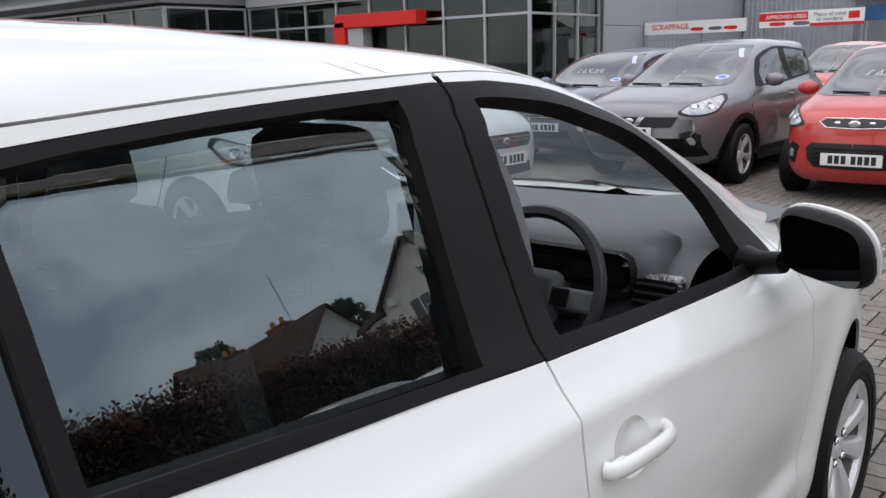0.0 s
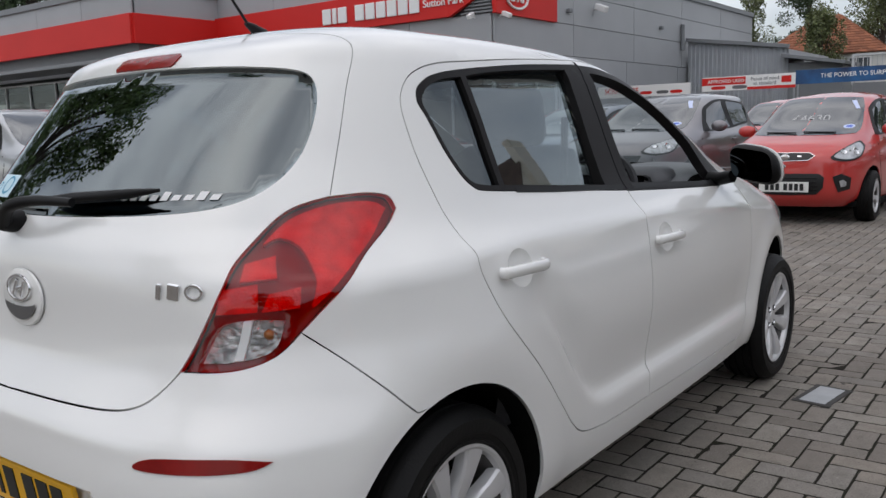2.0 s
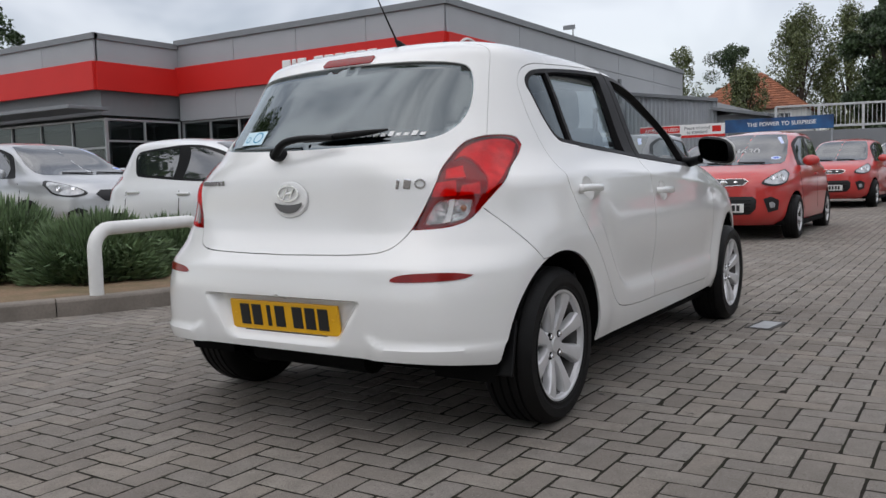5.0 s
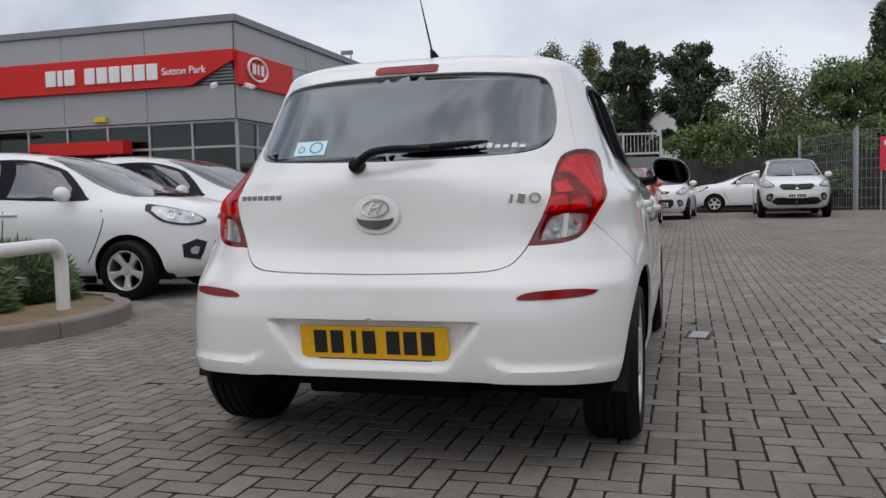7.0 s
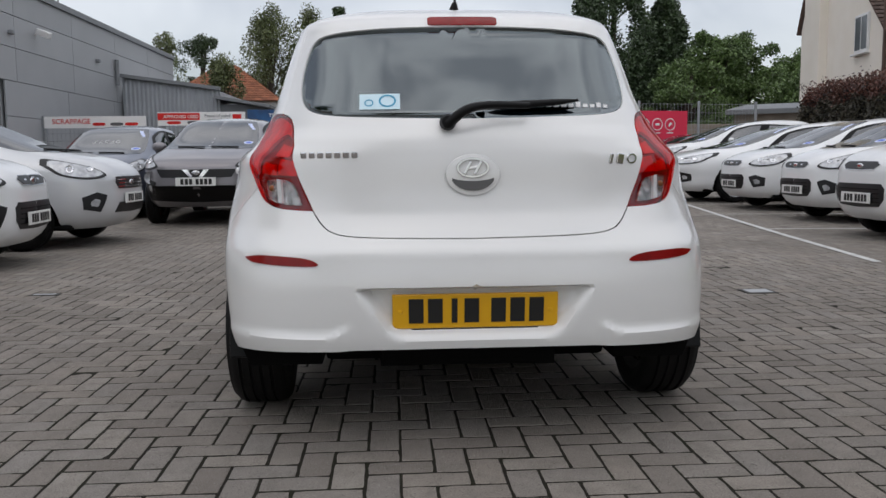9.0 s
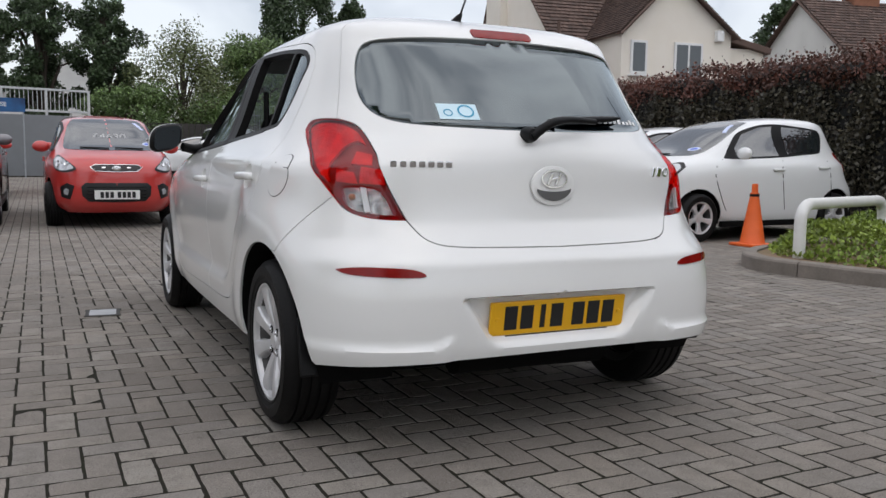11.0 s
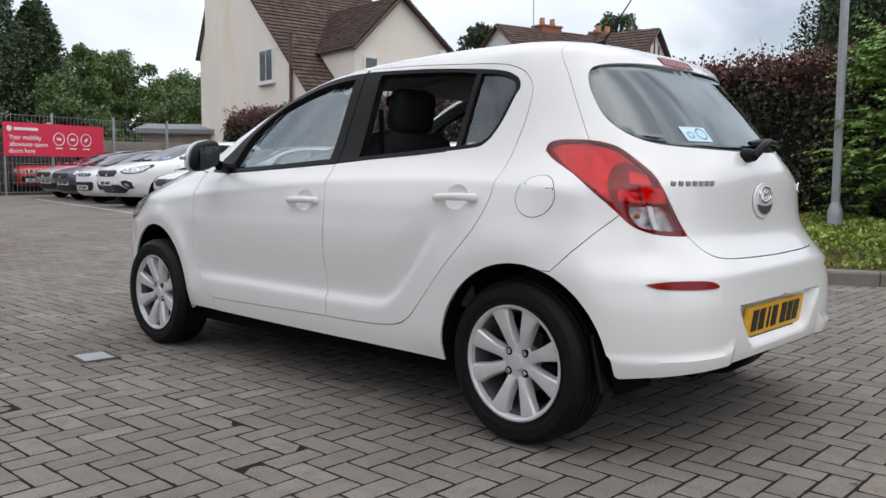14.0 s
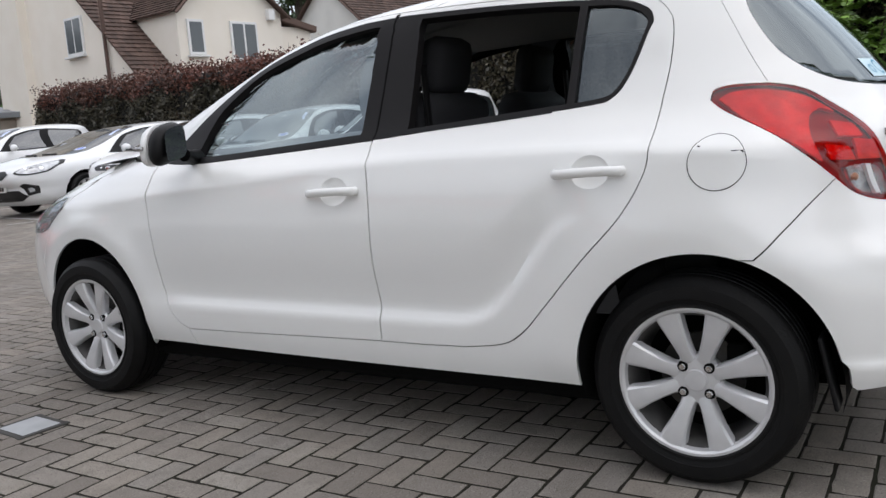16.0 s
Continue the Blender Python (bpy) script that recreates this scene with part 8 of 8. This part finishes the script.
def tile_slope(a, b, c, d, rows, cols):
    """Overlapping roof tiles on the quad a (low left), b (low right), c (high right), d (high left)."""
    a, b, c, d = map(Vector, (a, b, c, d))
    n = (b - a).cross(d - a).normalized()
    vs, fs = [], []
    rr = np.random.default_rng(int(abs(a.x * 10)) + 3)
    for j in range(rows):
        t0, t1 = j / rows, min(1, (j + 1.25) / rows)
        l0, r0, l1, r1 = a.lerp(d, t0), b.lerp(c, t0), a.lerp(d, t1), b.lerp(c, t1)
        off = 0.5 if j % 2 else 0.0
        for i in range(cols + (1 if off else 0)):
            u0, u1 = max(0, (i - off) / cols), min(1, (i + 1 - off) / cols)
            e = 0.06 / cols
            q = [l0.lerp(r0, u0 + e), l0.lerp(r0, u1 - e), l1.lerp(r1, u1 - e), l1.lerp(r1, u0 + e)]
            lift = 0.055 + rr.normal(0, 0.004)
            k = len(vs)
            vs += [tuple(q[0] + n * lift), tuple(q[1] + n * lift), tuple(q[2] + n * 0.012), tuple(q[3] + n * 0.012), tuple(q[0]), tuple(q[1])]
            fs += [(k, k + 1, k + 2, k + 3), (k + 4, k + 5, k + 1, k)]
    return vs, fs


def gable_block(root, w, depth, eave, ridge, wall_m, tile_m, over=0.25, rows=26, cols=30, ridge_off=0.0, name="wall"):
    """A gabled block: front gable in the plane y = 0 from x = 0 to w, running back to depth."""
    rx = w / 2 + ridge_off
    bm = bmesh.new()
    prof = [(0, 0), (w, 0), (w, eave), (rx, ridge), (0, eave)]
    fa, fb = [bm.verts.new((x, 0, z)) for x, z in prof], [bm.verts.new((x, depth, z)) for x, z in prof]
    bm.faces.new(fa)
    bm.faces.new(fb[::-1])
    for k in range(5):
        bm.faces.new((fa[k], fb[k], fb[(k + 1) % 5], fa[(k + 1) % 5]))
    bmesh.ops.recalc_face_normals(bm, faces=bm.faces)
    part(name, bm, wall_m, root)
    s1 = Vector((rx, 0, ridge - eave)).normalized()
    s2 = Vector((rx - w, 0, ridge - eave)).normalized()
    e1, e2 = Vector((0, 0, eave)) - s1 * over, Vector((w, 0, eave)) - s2 * over
    y0, y1 = -over, depth + over
    up = 0.05
    va, fa_ = tile_slope((e2.x, y0, e2.z + up), (e2.x, y1, e2.z + up), (rx, y1, ridge + up), (rx, y0, ridge + up), rows, cols)
    vb, fb_ = tile_slope((e1.x, y1, e1.z + up), (e1.x, y0, e1.z + up), (rx, y0, ridge + up), (rx, y1, ridge + up), rows, cols)
    for vv, ff in ((va, fa_), (vb, fb_)):
        tagged(part("roof_tiles", mesh_from("roof_tiles", vv, ff, tile_m), None, root), kind="stuff")
    for e, s in ((e1, 1), (e2, -1)):
        bm = add_rod(bmesh.new(), (e.x, y0 - 0.02, e.z - 0.02), (rx, y0 - 0.02, ridge - 0.02), 0.05, seg=4)
        part("barge_board", bm, TILE, root)
    bm = bmesh.new()
    a, b2, c2 = bm.verts.new((e1.x, y0, e1.z + 0.03)), bm.verts.new((rx, y0, ridge + 0.03)), bm.verts.new((rx, y1, ridge + 0.03))
    d2 = bm.verts.new((e1.x, y1, e1.z + 0.03))
    bm.faces.new((a, b2, c2, d2))
    f, g2 = bm.verts.new((e2.x, y0, e2.z + 0.03)), bm.verts.new((e2.x, y1, e2.z + 0.03))
    bm.faces.new((f, b2, c2, g2))
    part("roof_deck", bm, TILE, root)


def window(root, x, z, w, h, panes=2, y=-0.03, at=None):
    base = part("window", box(x, y, z, w, 0.08, h, 0.01), PVC, root, at=at)
    pw = (w - 0.08) / panes
    for k in range(panes):
        part("pane", box(x - w / 2 + 0.04 + pw * (k + 0.5), y - 0.045, z, pw - 0.08, 0.012, h - 0.16), CURTAIN, base)
    part("sill", box(x, y - 0.06, z - h / 2 - 0.05, w + 0.14, 0.16, 0.06, 0.01), PVC, base)
    return base


house = thing("house", "cream rendered house with steep brown tiled roofs", "house", pose(14.90, 23.58, 0.15, 0, 0, -8))
# main block: gable end in the plane x = 0, the long roof slope falls to the front
bm = bmesh.new()
prof = [(-4.40, 0.0), (-4.40, 2.04), (3.83, 9.45), (5.93, 5.48), (5.93, 0.0)]
fa, fb = [bm.verts.new((0, y, z)) for y, z in prof], [bm.verts.new((5.6, y, z)) for y, z in prof]
bm.faces.new(fa)
bm.faces.new(fb[::-1])
for k in range(5):
    bm.faces.new((fa[k], fb[k], fb[(k + 1) % 5], fa[(k + 1) % 5]))
bmesh.ops.recalc_face_normals(bm, faces=bm.faces)
part("main_wall", bm, CREAM, house)
vv, ff = tile_slope((-0.16, -4.66, 1.87), (5.8, -4.66, 1.87), (5.8, 3.83, 9.52), (-0.16, 3.83, 9.52), 52, 32)
tagged(part("roof_tiles", mesh_from("roof_tiles", vv, ff, TILE), None, house), kind="stuff")
vv, ff = tile_slope((5.8, 6.05, 5.35), (-0.16, 6.05, 5.35), (-0.16, 3.83, 9.52), (5.8, 3.83, 9.52), 20, 32)
tagged(part("roof_tiles", mesh_from("roof_tiles", vv, ff, TILE), None, house), kind="stuff")
part("roof_deck", mesh_from("roof_deck", [(-0.15, -4.66, 1.85), (5.8, -4.66, 1.85), (5.8, 3.83, 9.5), (-0.15, 3.83, 9.5), (5.8, 6.05, 5.33), (-0.15, 6.05, 5.33)], [(0, 1, 2, 3), (3, 2, 4, 5)], TILE), None, house)
part("chimney_breast", box(-0.10, 3.95, 5.1, 0.42, 1.55, 10.2, 0.03), CREAM, house)
window(house, 0.0, 4.58, 1.05, 1.2, 2, at=pose(0, 0.07, 0, 0, 0, -90))
part("downpipe", add_rod(bmesh.new(), (-0.10, -1.80, 0), (-0.10, -1.80, 5.45), 0.06), TILE, house)
# cross gable
before = set(house.children)
gable_block(house, 4.15, 6.5, 5.05, 6.85, CREAM, TILE, rows=22, cols=38, ridge_off=-0.25, name="gable_wall")
for ob in set(house.children) - before:
    ob.matrix_basis = Matrix.Translation((1.33, -3.56, 0))
window(house, 1.95, 4.18, 0.60, 1.08, 1, -3.59)
window(house, 3.82, 4.10, 1.08, 1.25, 2, -3.59)
part("vent_box", box(4.95, -3.66, 5.0, 0.26, 0.2, 0.36, 0.02), SIGN_WHITE, house)
part("side_wing", box(6.3, -0.9, 2.35, 1.6, 4.6, 4.7), CREAM, house)
part("side_roof", box(6.3, -0.9, 4.85, 2.0, 5.0, 0.22, 0.02, Matrix.Rotation(radians(12), 4, "Y")), TILE, house)

house_b = thing("house", "white rendered house with a brown tiled roof and chimneys", "house", pose(28.75, 27.45, 0.2, 0, 0, -103.6))
gable_block(house_b, 8.0, 8.5, 4.45, 7.6, WHITE_RENDER, TILE, rows=24, cols=40)
for cy in (2.85, 6.5):
    ch = part("chimney", box(4.0, cy, 7.35, 0.7, 1.25, 0.8, 0.02), BRICK_RED, house_b)
    part("chimney_cap", box(4.0, cy, 7.78, 0.8, 1.35, 0.10, 0.02), BRICK_RED, ch)
    for k in (-0.32, 0.32):
        part("chimney_pot", lathe([(0.0, 8.18), (0.12, 8.18), (0.14, 7.85), (0.13, 7.8)], 14, "z"), POT, ch, at=pose(4.0, cy + k, 0), smooth=40)
part("aerial", add_rod(bmesh.new(), (4.0, 2.0, 7.6), (4.0, 2.0, 10.4), 0.02), CLAD_DARK, house_b)
end_gable = thing("house", "white and timber gable end of a tiled house", "house", pose(31.3, 18.75, 0.2, 0, 0, 4))
gable_block(end_gable, 5.0, 5.5, 5.3, 7.65, WHITE_RENDER, TILE, rows=16, cols=20)
for dx in (-0.5, 0.0, 0.5):
    part("timber", box(2.5 + dx, -0.012, 6.55 - abs(dx) * 0.4, 0.12, 0.03, 1.5 - abs(dx) * 0.8), BARK, end_gable)
part("timber", box(2.5, -0.014, 5.9, 3.4, 0.03, 0.14), BARK, end_gable)


def hip_block(root, w, depth, eave, ridge, wall_m, tile_m, over=0.35, rows=16, cols=18):
    """A house block under a hipped roof; its ridge runs along x."""
    part("wall", box(w / 2, depth / 2, eave / 2, w, depth, eave), wall_m, root)
    a, b, c, d = (-over, -over, eave), (w + over, -over, eave), (w + over, depth + over, eave), (-over, depth + over, eave)
    e, f = (depth * 0.5, depth / 2, ridge), (w - depth * 0.5, depth / 2, ridge)
    part("roof_deck", mesh_from("roof_deck", [a, b, c, d, e, f], [(0, 1, 5, 4), (1, 2, 5), (2, 3, 4, 5), (3, 0, 4), (3, 2, 1, 0)], tile_m), None, root)
    for q in ((a, b, f, e), (b, c, f, f), (c, d, e, f), (d, a, e, e)):
        vv, ff = tile_slope(*[(p[0], p[1], p[2] + 0.03) for p in q], rows, cols)
        tagged(part("roof_tiles", mesh_from("roof_tiles", vv, ff, tile_m), None, root), kind="stuff")


far_house = thing("house", "distant white house with an orange tiled hipped roof", "house", pose(-18.6, 68, 0.3, 0, 0, 4))
hip_block(far_house, 9.0, 7.5, 5.4, 8.7, WHITE_RENDER, TILE_ORANGE)
for wx in (1.6, 4.3, 7.2):
    window(far_house, wx, 4.5, 1.5, 1.2, 3)
far_house2 = thing("house", "distant white house with an orange tiled roof", "house", pose(-3.6, 58, 0.4, 0, 0, -5))
gable_block(far_house2, 8.0, 6.0, 4.2, 7.0, WHITE_RENDER, TILE_ORANGE, rows=16, cols=18)
window(far_house2, 2.2, 3.3, 1.5, 1.3, 3)
far_house3 = thing("house", "distant house with a brown tiled roof", "house", pose(8.0, 50, 0.4, 0, 0, 0))
gable_block(far_house3, 9.0, 6.0, 3.0, 5.4, WHITE_RENDER, TILE, rows=14, cols=20)
window(far_house3, 4.5, 2.2, 1.6, 1.1, 3)

# no-entry sign by the hedge
sign = thing("road_sign", "round red no-entry sign on a grey post", "road sign", pose(7.35, -1.55, 0.1, 0, 0, -65))
part("post", add_rod(bmesh.new(), (0, 0.04, 0), (0, 0.04, 1.75), 0.03), GALV, sign)
part("disc", ellipse_disc(0.30, 0.30, 0.012, 40), SIGN_RED, sign, at=pose(0, 0, 1.62), smooth=40)
part("white_bar", box(0, -0.017, 1.62, 0.44, 0.006, 0.10), SIGN_WHITE, sign)

# buildings across the road, behind the camera, seen in reflections
street = thing("house", "cream rendered house across the road", "house", pose(40, -9, 0, 0, 0, -100))
gable_block(street, 8.0, 8.0, 5.2, 8.2, CREAM, TILE, rows=12, cols=16)

# the nearest paving blocks, one by one
for wx, wy, way in singles:
    ob = part("paving_block", single[way][int(rng.integers(10))], None, ground)
    ob.matrix_basis = Matrix.Translation((wx, wy, slope(wx, wy) + rng.normal(0, 0.0003))) @ Matrix.Rotation(TURN_BLOCK, 4, "Z") @ Matrix.Rotation(rng.normal(0, 0.002), 4, "X") @ Matrix.Rotation(rng.normal(0, 0.002), 4, "Y")
